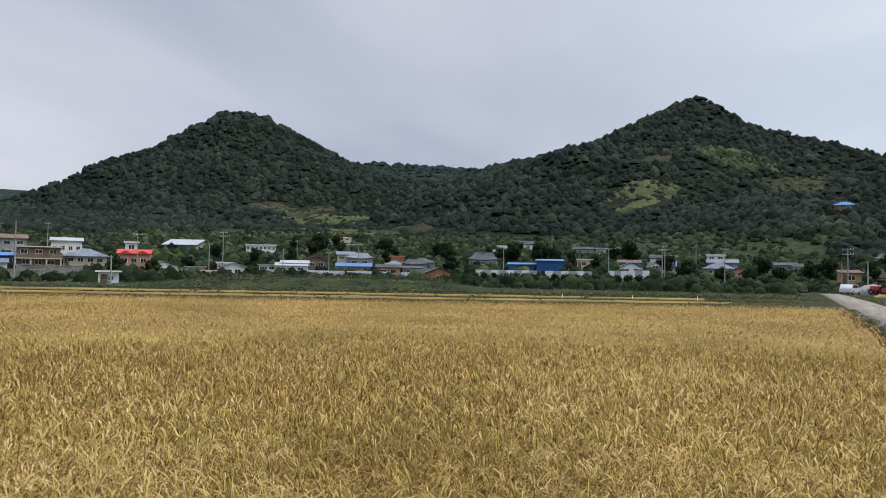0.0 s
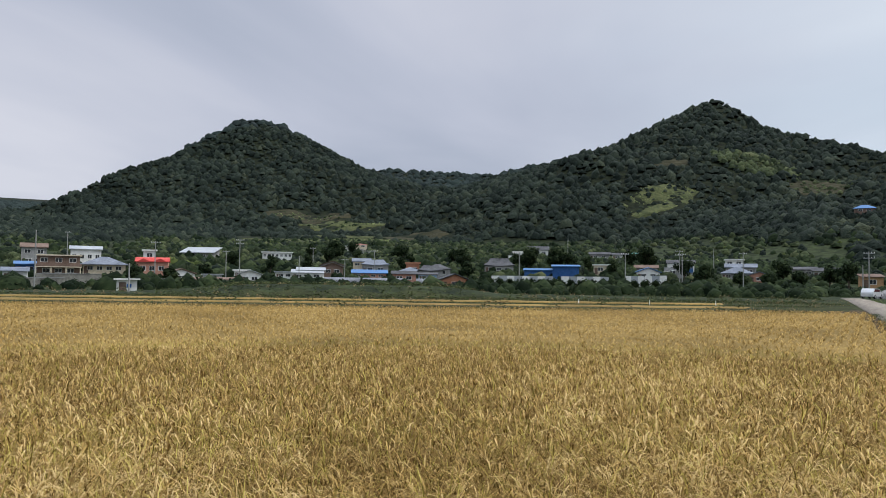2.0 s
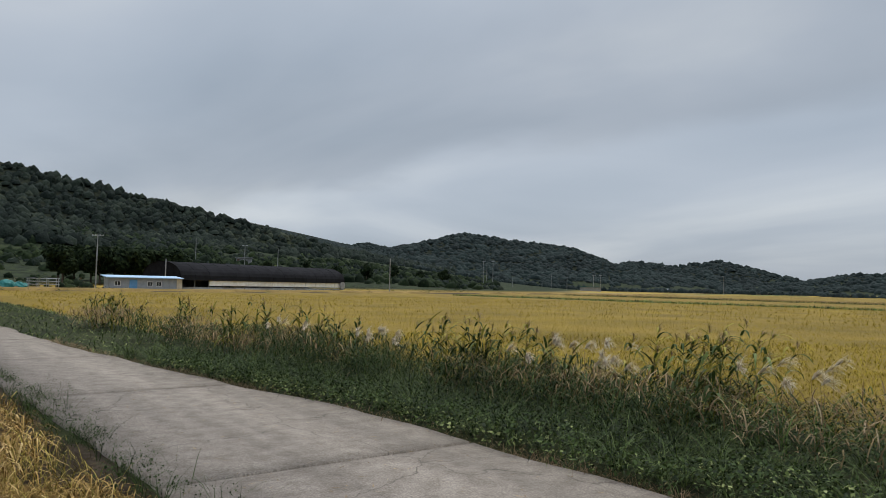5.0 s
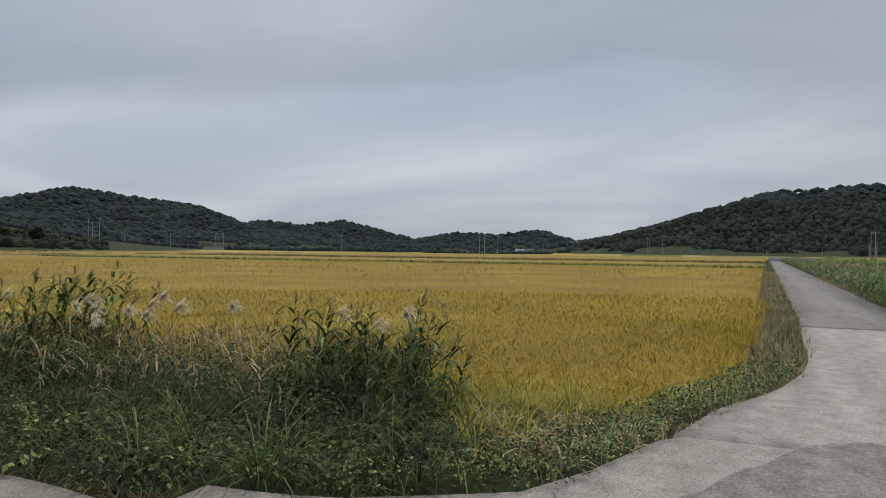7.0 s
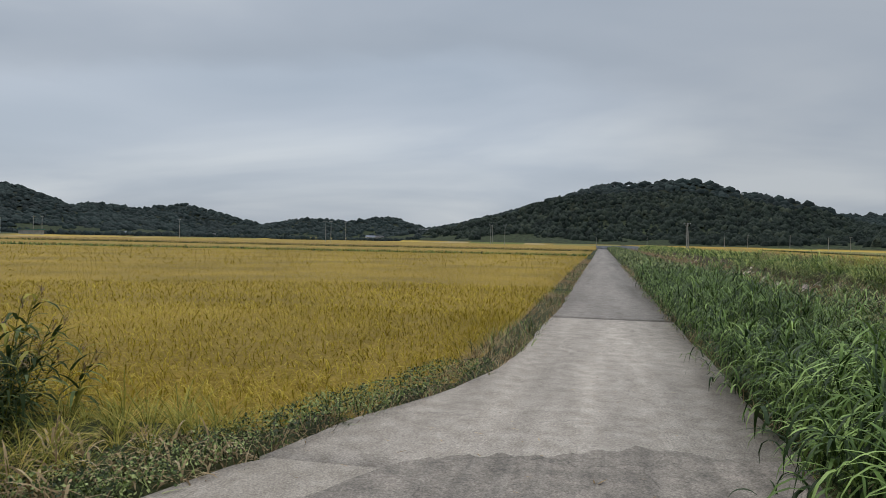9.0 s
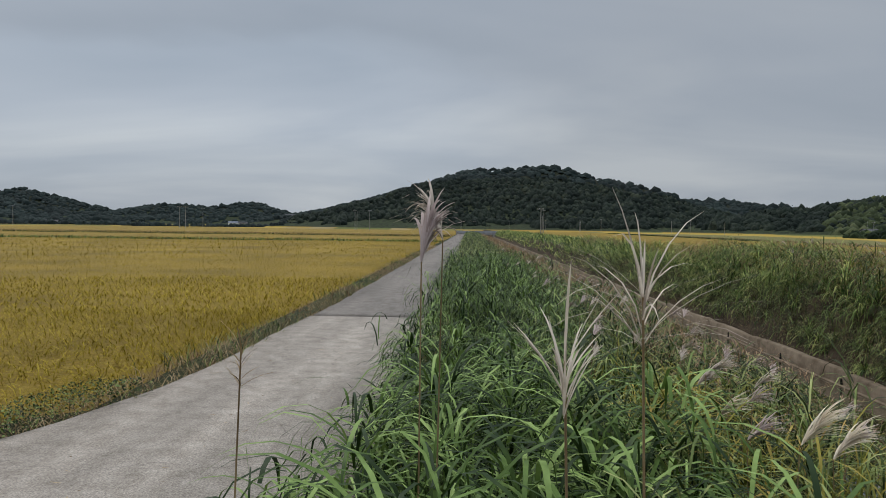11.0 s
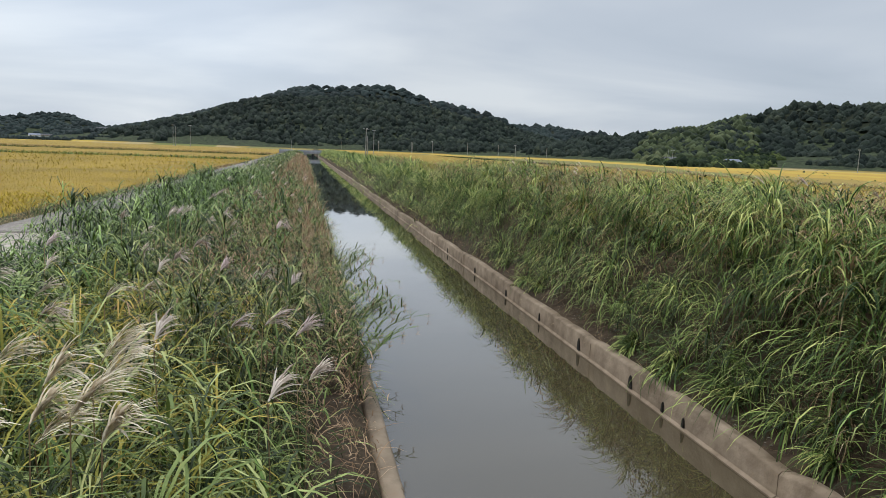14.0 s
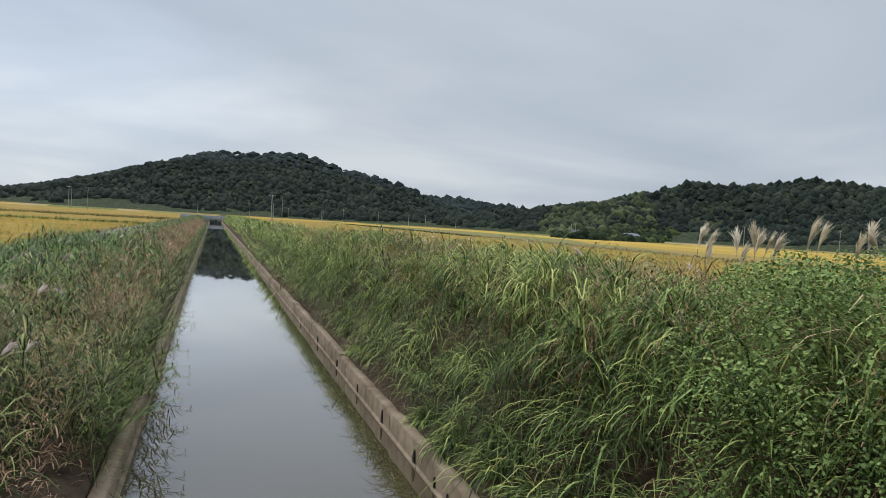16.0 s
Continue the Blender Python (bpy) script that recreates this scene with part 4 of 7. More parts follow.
house(-192.5, 199.5, 44, 10.4, 6, 2.4, "flat", 0.2, M_WHITE, M_WHITE, "long white flat-roofed building with a row of windows", wins=7, door=False, name="hall")
house(-139.1, 146.8, 43, 4.6, 4, 1.8, "flat", 0.1, M_WHITE, M_METAL, "low white house with a flat roof", wins=2)
house(-134.7, 150.9, 42, 7.9, 6, 1.7, "gable", 0.9, M_WHITE, M_METAL, "low white house under a pale metal roof", wins=3)
house(-145.7, 174.3, 40, 7.0, 6, 2.0, "gable_y", 1.3, M_GREY, M_BROWN_ROOF, "gabled house with a brown roof among trees", wins=2)
house(-200.6, 258.5, 38, 7.2, 6, 3.5, "hip", 0.5, M_CREAM, M_ROSE_ROOF, "pale pink two-storey house with a rose roof", wins=2, floors=2, over=0.2)
house(-194.3, 250.7, 38, 9.3, 3, 1.2, "flat", 0.05, M_WHITE, M_WHITE, "low white wall-like outbuilding on the terrace", wins=0, door=False, name="outbuilding")
house(-208.2, 258.9, 39, 4.2, 4, 1.6, "gable_y", 1.0, M_WHITE, M_METAL, "tiny white gabled house on the slope", wins=1, door=False)
house(-124.9, 165.2, 37, 9.1, 6, 1.5, "shed", 1.0, M_SALMON, M_BLUE_ROOF, "low pink-walled house under a bright blue roof", wins=4, over=0.5)
house(-130.5, 175.5, 36, 7.5, 6, 3.0, "hanok", 1.6, M_GREY, M_SLATE, "old house under a curved grey tiled roof", wins=2)
house(-118.5, 175.9, 33, 5.6, 5, 2.0, "hip", 1.0, M_GREY, M_SLATE, "grey house with a hipped slate roof", wins=2)
house(-121.0, 181.0, 33, 3.8, 4, 3.6, "flat", 0.3, M_BRICK, M_BRICK, "small red brick upper house with a flat roof", wins=2)
house(-109.0, 170.1, 32, 4.9, 4, 1.7, "gable", 0.5, M_PALE_BLUE, M_TILE, "small pale blue-walled house with a dark roof", wins=2)
house(-112.0, 176.5, 32, 6.5, 5, 2.3, "hanok", 1.5, M_GREY, M_TILE, "old dark tiled-roof house among the others", wins=2)
house(-88.1, 147.7, 38, 6.1, 7, 1.9, "gable_y", 1.3, M_BRICK, M_TILE, "orange brick house with a dark grey gabled roof", wins=1)
house(-105.5, 206.4, 26, 8.8, 7, 2.2, "hanok", 2.4, M_GREY, M_TILE, "traditional house with a large dark tiled roof", wins=3)
house(-124.4, 280.3, 23, 8.5, 7, 3.0, "gable", 1.6, M_WHITE, M_TILE, "white house with a dark roof on the slope", wins=3)
part("terrace", box(-5.6, 4.0, -5.2, -3.5, -0.6, 0.7), M_WHITE, house(-131.5, 277.0, 23, 4.5, 4, 2.2, "flat", 0.2, M_WHITE, M_WHITE, "white flat-roofed annexe with a terrace", wins=1, name="annexe"))
house(-88.9, 199.8, 23, 9.0, 6, 2.0, "shed", 0.6, M_BLUE_WALL, M_BLUE_ROOF, "low blue metal workshop", wins=0, door=False, name="workshop")
house(-81.3, 200.7, 21, 7.4, 6, 3.3, "shed", 0.6, M_BLUE_WALL, M_BLUE_ROOF, "tall blue metal workshop with a paler edge", wins=0, door=False, name="workshop")
house(-75.6, 218.7, 18, 6.8, 5, 2.7, "flat", 0.2, M_CREAM, M_WHITE, "cream box-like flat-roofed house", wins=2)
house(-59.9, 207.7, 22, 6.2, 6, 1.9, "gable_y", 1.3, M_WHITE, M_BLUE_ROOF, "white house under a light blue gabled roof", wins=2)
h28 = house(-52.9, 214.6, 13, 7.7, 6, 3.0, "side_shed", -1.4, M_GREY, M_WHITE, "grey house with a white sloping roof and a blue sheet", wins=2)
part("tarpaulin", box(0.6, 3.9, -3.2, -3.05, 1.6, 3.4), M_BLUE_ROOF, h28, "bright blue sheet hung on the wall")
house(-64.0, 222.0, 15, 6.5, 5, 2.0, "gable", 0.9, M_GREY, M_BROWN_ROOF, "low grey house with a brown roof", wins=2)
house(-42.3, 242.1, 9, 5.1, 5, 3.4, "flat", 0.25, M_WHITE, M_WHITE, "white two-storey flat-roofed house", wins=2, floors=2)
house(-36.5, 209.5, 8, 7.5, 6, 2.2, "hip", 1.6, M_GREY, M_SLATE, "house with a wide blue-grey hipped roof", wins=3)
house(-30.6, 205.5, 8, 5.0, 5, 1.9, "gable_y", 1.0, M_SALMON, M_SLATE, "salmon-walled house with a white-framed window", wins=1)
house(-5.9, 194.9, 12, 4.2, 4, 2.6, "shed", 0.7, M_WOOD, M_BROWN_ROOF, "tan timber house half hidden by shrubs", wins=1)
house(-97.9, 279.8, 19, 7.7, 5, 2.0, "gable", 1.0, M_GREY, M_TILE, "low house with a dark roof on the slope", wins=2)
house(-90.1, 282.3, 17, 6.5, 5, 1.9, "gable", 0.8, M_WHITE, M_TILE, "low white house with a dark roof on the slope", wins=2)
house(-86.5, 290.0, 17, 4.0, 4, 1.9, "shed", 0.6, M_WHITE, M_TEAL, "small shed with a green roof on the slope", wins=1, name="shed")
house(4.5, 254.7, -2, 8.0, 6, 1.9, "hanok", 1.7, M_WHITE, M_TILE, "traditional house with upswept dark tiled eaves", wins=3)
house(-16.0, 226.0, 4, 7.0, 5, 1.7, "gable", 0.9, M_WHITE, M_TILE, "low white house with a dark roof behind shrubs", wins=2)
house(-22.0, 229.0, 4, 6.0, 5, 1.8, "gable", 0.8, M_GREY, M_TILE, "low grey house with a dark roof behind shrubs", wins=2)
house(-8.0, 341, 0, 7.4, 5, 2.0, "hip", 1.5, M_BROWN, M_BLUE_ROOF, "small house with a blue roof high on the hillside", wins=2)
house(97.0, 262.0, -24, 5.5, 4, 2.0, "flat", 0.1, M_GREY, M_GREY, "open grey farm shelter on the slope", wins=1, name="shelter")
house(330.0, 300.0, -50, 12, 6, 2.4, "flat", 0.1, M_GREY, M_TEAL, "far low farm shed with a greenish roof", wins=0, door=False, name="shed")
for k, (fx, fy, fw) in enumerate(((760, 560, 16), (800, 470, 14), (1010, 330, 18), (985, 310, 12), (1050, 345, 14), (930, 230, 14), (330, -215, 8), (345, -190, 7))):
    house(fx, fy, -60 - k * 4, fw, 6, 2.4, "gable", 1.3, (M_WHITE, M_GREY)[k % 2], (M_SLATE, M_TILE)[k % 2], "distant low house at the foot of the hills", wins=3, door=False)

house(-203.2, 131.9, 57, 8.0, 5, 4.2, "gable", 1.0, M_WHITE, M_METAL, "long white house with a pale roof above the others", wins=4, door=False)
house(-177.4, 134.1, 53, 3.2, 3, 5.6, "flat", 0.2, M_WHITE, M_WHITE, "narrow white upper house with a flat roof", wins=1, door=False, floors=2)
house(-160.0, 88.5, 60, 4.5, 4, 2.2, "gable", 0.8, M_WHITE, M_SLATE, "small white outhouse below the blue roof", wins=1)
house(-131.8, 127.5, 46, 5.0, 5, 2.2, "gable_y", 1.0, M_WHITE, M_METAL, "small white gabled house with a pale roof", wins=2)
house(-134.8, 152.3, 41, 7.0, 5, 2.3, "gable", 0.8, M_WHITE, M_METAL, "low white house with a pale roof among gardens", wins=3)
house(-137.5, 164.5, 40, 6.0, 6, 2.4, "gable_y", 1.3, M_BROWN, M_BROWN_ROOF, "brown gabled house among gardens", wins=2)
house(-110.5, 160.9, 35, 6.0, 5, 2.2, "gable", 0.8, M_SALMON, M_TILE, "low salmon house with a dark tiled roof", wins=2)
house(-112.4, 181.0, 32, 7.0, 6, 2.6, "hip", 1.4, M_GREY, M_TILE, "grey house with a dark hipped roof", wins=2)
house(-54.5, 224.6, 14, 7.5, 5, 3.4, "gable", 1.0, M_WHITE, M_TILE, "white house with a dark roof behind the blue sheet", wins=3)
house(-38.0, 226.0, 9, 8.0, 5, 2.4, "gable", 1.1, M_GREY, M_SLATE, "grey house with a slate roof among shrubs", wins=3)
house(-135.9, 176.0, 37, 5.0, 5, 3.6, "gable", 1.0, M_CREAM, M_SLATE, "tall cream house with a slate roof", wins=2, floors=2)
house(-201.4, 115.7, 60, 6.0, 5, 5.0, "gable", 1.2, M_GREY, M_BROWN_ROOF, "grey house with a brown roof on the slope", wins=2, floors=2)

# retaining walls of the terraces
random.seed(11)


def retaining_wall(x, y, rz, w, h, label):
    ob = thing("retaining_wall", x, y, rz, label, "wall")
    part("wall", box(-w / 2, w / 2, 0, 0.6, -2, h - 0.12), M_STONE, ob)
    k = max(3, int(w / 2.2))
    for i in range(k):
        part("coping", box(-w / 2 + w * i / k + 0.01, -w / 2 + w * (i + 1) / k - 0.01, -0.06, 0.66, h - 0.12, h + random.uniform(-0.03, 0.05)), M_GREY, ob)
    return ob


retaining_wall(-148, 93, 58, 12, 2.2, "grey stone retaining wall below the brown house")
retaining_wall(-138, 79, 60, 12, 1.6, "weathered grey concrete terrace wall with ivy")
retaining_wall(-142, 110, 53, 14, 1.2, "low grey stone terrace wall")
retaining_wall(-124, 96, 52, 12, 0.7, "low grey stone terrace wall")


# white sheet fence before the workshops
def sheet_fence(x, y, rz, w, h, z0, n):
    ob = thing("sheet_fence", x, y, rz, "white metal sheet fence on dark posts", "fence", "white fences")
    for i in range(n):
        part("panel", box(-w / 2 + w * i / n + 0.03, -w / 2 + w * (i + 1) / n - 0.03, -0.04, 0.04, z0, h), M_METAL if i % 2 else M_WHITE, ob)
    for i in range(n + 1):
        part("post", box(-w / 2 + w * i / n - 0.05, -w / 2 + w * i / n + 0.05, 0.05, 0.15, -1.0, h - 0.05), M_STEEL, ob)
    return ob


sheet_fence(-84.4, 177.5, 25, 16, 2.1, 0.2, 8)
sheet_fence(-69.5, 183.7, 20, 12, 2.1, 0.2, 6)
sheet_fence(-56.5, 183.5, 15, 4.6, 2.6, -0.2, 3)
sheet_fence(-51.5, 184.5, 12, 5.2, 2.8, -0.6, 3)


# plastic tunnels
def tunnel(x, y, rz, w, r, label):
    ob = thing("plastic_tunnel", x, y, rz, label, "greenhouse", "tunnels at the village edge")
    arc = [(math.cos(math.pi * k / 10) * r, math.sin(math.pi * k / 10) * r * 0.95) for k in range(11)]
    inner = [(a * 0.97, b * 0.97) for a, b in arc[::-1]]
    part("cover", prism(arc + inner, -w / 2, w / 2, axis="x"), M_NET, ob)
    for k in range(int(w / 1.5) + 1):
        xx = -w / 2 + k * 1.5
        part("hoop", prism([(a * 1.02, b * 1.02) for a, b in arc] + [(a * 0.99, b * 0.99) for a, b in arc[::-1]], xx, xx + 0.06, axis="x"), M_STEEL, ob)
    return ob


for k, (tx, ty, tw) in enumerate(((-121, 148.5, 9), (-112.5, 155, 11), (-102, 161, 8))):
    tunnel(tx, ty, 36, tw, 1.5, "low tunnel covered in grey net")


# utility poles
def utility_pole(x, y, h, arms=1, rz=0.0, z=None):
    ob = thing("utility_pole", x, y, rz, "grey concrete utility pole with a crossarm" if arms else "plain grey concrete utility pole", "pole", "utility poles", z=z)
    part("pole", tube(bmesh.new(), (0, 0, -0.5), (0, 0, h), 0.13, 0.075, 10), M_POLE, ob)
    for k in range(arms):
        z1 = h - 0.35 - k * 0.8
        arm = part("crossarm", box(-0.9, 0.9, 0.10, 0.19, z1, z1 + 0.09), M_STEEL, ob)
        for u in (-0.8, -0.35, 0.35, 0.8):
            part("insulator", tube(bmesh.new(), (u, 0.145, z1 + 0.09), (u, 0.145, z1 + 0.28), 0.05, 0.035, 6), M_WHITE, arm)
    return ob


POLES = [(-114.1, 66.6, 8.9, 0), (-201.5, 125.1, 9.7, 1), (-86.7, 63.1, 3.7, 0), (-124.7, 95.8, 8.9, 1), (-145.9, 132.9, 7.5, 1), (-125.4, 118.1, 10.4, 2), (-126.3, 138.3, 6.8, 0),
         (-163.3, 185.7, 6.4, 1), (-124.1, 153.3, 6.0, 1), (-123.9, 166.0, 8.0, 1), (-68.4, 141.1, 8.0, 1), (-105.9, 266.3, 9.1, 0), (-52.7, 163.0, 8.4, 1), (-41.6, 165.9, 9.0, 2),
         (-42.6, 172.9, 8.4, 1), (-29.0, 168.2, 8.5, 1), (-48.1, 241.1, 7.1, 0)]
for px, py, ph, pa in POLES:
    utility_pole(px, py, ph, pa, rz=35)
for px, py, ph, pa in ((-6.0, 144.9, 7.7, 2), (-6.9, 144.9, 5.4, 0), (-3.1, 142.9, 5.4, 0), (75.8, 251.9, 8.5, 0), (22.1, 137.6, 9.3, 1), (33.6, 138.0, 5.5, 0), (80.2, 219.1, 8.8, 1), (97.6, 233.5, 7.7, 0), (85.1, 143.9, 7.6, 0),
                       (189.5, 234.2, 10.1, 1), (185.9, 224.1, 10.3, 1), (197.0, 240.9, 9.5, 0), (218.9, 248.2, 5.2, 0), (281.4, 285.2, 7.8, 0), (281.8, 255.3, 8.8, 1), (276.6, 246.0, 8.8, 1), (301.9, 292.7, 7.8, 0), (336.2, 215.1, 9.7, 1)):
    utility_pole(px, py, ph, pa, rz=-20)
for px, py, ph, pa in ((393.4, 144.8, 11.3, 1), (375.5, 49.8, 11.0, 1), (326.4, -35.7, 11.0, 1), (472.5, -74.2, 7.8, 0), (190.8, -20.9, 8.0, 1), (194.0, -21.6, 6.0, 0), (346.5, 52.9, 10.2, 1), (356.5, 53.5, 9.6, 0), (306.6, 119.9, 9.9, 1), (303, 121, 9.9, 1), (521.3, 3.6, 6.1, 0),
                       (520.8, -31.0, 7.5, 0), (518.8, -57.2, 8.6, 1), (506.0, -79.8, 7.7, 0), (493.9, -91.9, 8.9, 1), (459.9, -109.0, 8.6, 0), (435.8, -123.1, 7.4, 0), (413.8, -127.5, 7.5, 1), (408.2, -144.9, 6.6, 0), (291.8, -162.3, 6.5, 1),
                       (252.2, -220.9, 9.2, 1), (193.3, -210.3, 8.4, 1), (214.3, -217.8, 6.6, 0), (337.2, -184.3, 7.4, 0)):
    utility_pole(px, py, ph, pa, rz=-75)


# the long barn with its black cover
def barn():
    a, b = Vector((36.6, 139.1)), Vector((79.6, 155.3))
    ln = (b - a).length
    rz = math.degrees(math.atan2(b.y - a.y, b.x - a.x))
    ob = thing("barn", a.x, a.y, rz, "long arched barn under a black shade cover with white lower walls", "barn", z=0.0)
    wid, spring, top = 11.0, 1.75, 5.2
    arc = [(wid / 2 - math.cos(math.pi * k / 16) * (wid / 2 + 0.25), spring + math.sin(math.pi * k / 16) ** 0.8 * (top - spring)) for k in range(17)]
    inner = [(wid / 2 + (y - wid / 2) * 0.985, spring + (z - spring) * 0.97) for y, z in arc[::-1]]
    k = 0
    x = 0.0
    while x < ln - 0.1:
        part("cover", prism(arc + inner, x, min(x + 3.3, ln), axis="x"), M_BLACK_COVER, ob)
        part("rib", prism([(wid / 2 + (y - wid / 2) * 1.006, spring + (z - spring) * 1.01) for y, z in arc] + arc[::-1], x - 0.05, x + 0.07, axis="x"), M_BLACK_COVER, ob)
        x += 3.3
    part("gable", prism(arc, 0.05, 0.15, axis="x"), M_BLACK_COVER, ob)
    part("gable", prism(arc, ln - 0.15, ln - 0.05, axis="x"), M_BLACK_COVER, ob)
    n = 14
    for i in range(n):
        x0, x1 = ln * i / n, ln * (i + 1) / n
        if i > 1:
            part("curtain", box(x0 + 0.03, x1 - 0.03, -0.02, 0.05, 0.75, 1.72), M_WHITE, ob)
        part("skirt", box(x0 + 0.03, x1 - 0.03, -0.02, 0.04, -0.3, 0.45), M_METAL if i % 3 else M_GREY, ob)
        part("post", box(x0 - 0.06, x0 + 0.06, 0.05, 0.18, -0.5, spring), M_STEEL, ob)
    part("back_wall", box(0, ln, wid - 0.1, wid, -0.3, spring), M_GREY, ob)
    part("floor_slab", box(0.2, ln - 0.2, 0.2, wid - 0.2, -0.4, 0.05), M_GREY, ob)
    part("end_wall", box(-0.02, 0.1, 0.2, wid - 0.2, -0.3, spring), M_GREY, ob)
    # a fan at the far end
    fan = part("fan", tube(bmesh.new(), (ln - 1.0, -0.5, 1.2), (ln - 1.0, -0.35, 1.2), 0.9, 0.9, 16), M_STEEL, ob, "round steel ventilator")
    part("fan_stand", box(ln - 1.1, ln - 0.9, -0.5, -0.3, -0.3, 0.4), M_STEEL, fan)


barn()
shed = thing("farm_shed", 28.2, 131.5, -1, "low farm shed with pale blue roof and cream end wall", "shed", z=-0.1)
part("wall", box(-5.7, 4.9, -2, 2, -0.4, 2.0), M_METAL, shed)
part("end_wall", box(4.93, 5.8, -2.02, 2, -0.4, 2.05), M_CREAM, shed)
part("roof", prism([(-2.5, 2.0), (2.4, 2.35), (2.4, 2.47), (-2.5, 2.12)], -6.2, 6.0, axis="x"), M_PALE_BLUE, shed)
d_ = part("door", box(-2.6, -1.4, -2.06, -2.0, -0.2, 1.75), M_BLUE_DOOR, shed, "light blue door")
part("handle", box(-1.62, -1.55, -2.1, -2.06, 0.8, 0.95), M_STEEL, d_)
for u in (-4.4, 0.6, 2.0):
    window(shed, u, -2.0, 0.7, 0.9, 0.8)
for k in range(9):
    part("wall_rib", box(-5.65 + k * 1.17, -5.6 + k * 1.17, -2.03, -2.0, -0.3, 2.0), M_STEEL, shed)


# loose things at the road's end
def car(x, y, rz, paint, label):
    ob = thing("car", x, y, rz, label, "car", "parked cars", z=0.0)
    prof = [(-2.1, 0.35), (2.1, 0.35), (2.15, 0.75), (1.95, 0.92), (1.1, 1.0), (0.55, 1.5), (-1.5, 1.55), (-2.05, 1.05), (-2.15, 0.8)]
    part("body", prism(prof, -0.85, 0.85), paint, ob)
    for s in (-0.86, 0.83):
        part("side_window", prism([(0.85, 1.02), (0.5, 1.42), (-1.4, 1.46), (-1.75, 1.05)], s, s + 0.03), M_GLASS, ob)
    part("windscreen", prism([(1.08, 1.03), (0.6, 1.47), (0.64, 1.49), (1.13, 1.04)], -0.72, 0.72), M_GLASS, ob)
    for wx_ in (-1.35, 1.35):
        for wy_ in (-0.87, 0.67):
            wh = part("wheel", tube(bmesh.new(), (wx_, wy_, 0.33), (wx_, wy_ + 0.2, 0.33), 0.33, 0.33, 14), M_RUBBER, ob)
            part("rim", tube(bmesh.new(), (wx_, wy_ - 0.01, 0.33), (wx_, wy_ + 0.21, 0.33), 0.19, 0.19, 10), M_STEEL, wh)
    for s in (-0.6, 0.6):
        part("headlight", box(2.1, 2.17, s - 0.18, s + 0.18, 0.68, 0.82), M_WHITE, ob)


car(-5.6, 131.0, 72, M_SILVER, "silver estate car parked at the road's end")
car(-61, 183.5, 15, M_WHITE, "white van parked by the sheet fence")
car(-38.5, 184.0, 8, M_SILVER, "silver car parked under the trees")
car(-78, 175.0, 25, M_SILVER, "pale car parked behind the shrubs")

tractor = thing("tractor", -1.4, 133.0, 150, "old red tractor with a dark canopy", "tractor", z=0.0)
part("bonnet", box(0.1, 1.7, -0.35, 0.35, 0.7, 1.35, 0.06), M_RED, tractor)
part("seat", box(-0.9, -0.4, -0.3, 0.3, 0.9, 1.25, 0.04), M_RUBBER, tractor)
part("canopy", box(-1.2, 0.3, -0.75, 0.75, 2.25, 2.4, 0.03), M_RED, tractor)
for u in (-1.1, 0.2):
    for v in (-0.65, 0.65):
        part("canopy_post", tube(bmesh.new(), (u, v, 0.9), (u, v, 2.26), 0.04, 0.04, 6), M_RUBBER, tractor)
for u, r in ((-0.7, 0.75), (1.25, 0.45)):
    for v in (-0.85, 0.55):
        w_ = part("wheel", tube(bmesh.new(), (u, v, r), (u, v + 0.3, r), r, r, 16), M_RUBBER, tractor)
        part("rim", tube(bmesh.new(), (u, v - 0.02, r), (u, v + 0.32, r), r * 0.5, r * 0.5, 10), M_RED, w_)


def lumpy(rx, ry, rz_, seed, sub=3, rough=0.12, cut=0.0):
    """A rounded heap with an uneven surface, flat below."""
    bm = bmesh.new()
    bmesh.ops.create_icosphere(bm, subdivisions=sub, radius=1)
    for v in bm.verts:
        n = noise.noise(v.co * 2.3 + Vector((seed, seed * 2, 0)))
        s = 1 + rough * n * 2
        v.co = Vector((v.co.x * rx * s, v.co.y * ry * s, max(v.co.z, cut) * rz_ * s))
    return bm


heap = thing("gravel_heap", -2.6, 137.5, 0, "pale grey heap of gravel beside the road", "heap", z=-0.05)
part("gravel", lumpy(2.4, 2.0, 1.6, 4, rough=0.1), M_GRAVEL, heap)
bale = thing("round_bale", 0.9, 137.5, 0, "white wrapped round bale", "bale", z=0.0)
part("wrap", lumpy(0.62, 0.62, 0.9, 9, rough=0.04), M_WHITE, bale)
for k, (tx, ty, rx_, ry_, rz_) in enumerate(((4.3, 140.0, 2.6, 1.8, 1.35), (6.9, 140.6, 1.5, 1.6, 1.3), (9.4, 140.4, 1.5, 1.5, 1.15), (11.3, 141.0, 1.2, 1.4, 0.85))):
    st = thing("covered_stack", tx, ty, 5 * k, "stack of goods under a teal tarpaulin", "stack", "tarpaulin stacks", z=0.0)
    part("tarpaulin", lumpy(rx_, ry_, rz_ * 1.05, 20 + k, rough=0.12), M_TEAL, st)
    part("pallet", box(-rx_ * 0.8, rx_ * 0.8, -ry_ * 0.8, ry_ * 0.8, -0.05, 0.12), M_WOOD, st)
rack = thing("steel_rack", 15.0, 143.5, 6, "open steel pipe rack", "rack", z=0.0)
for u in (-2.2, -0.7, 0.8, 2.3):
    for v in (-0.6, 0.6):
        part("upright", tube(bmesh.new(), (u, v, 0), (u, v, 1.5), 0.05, 0.05, 6), M_STEEL, rack)
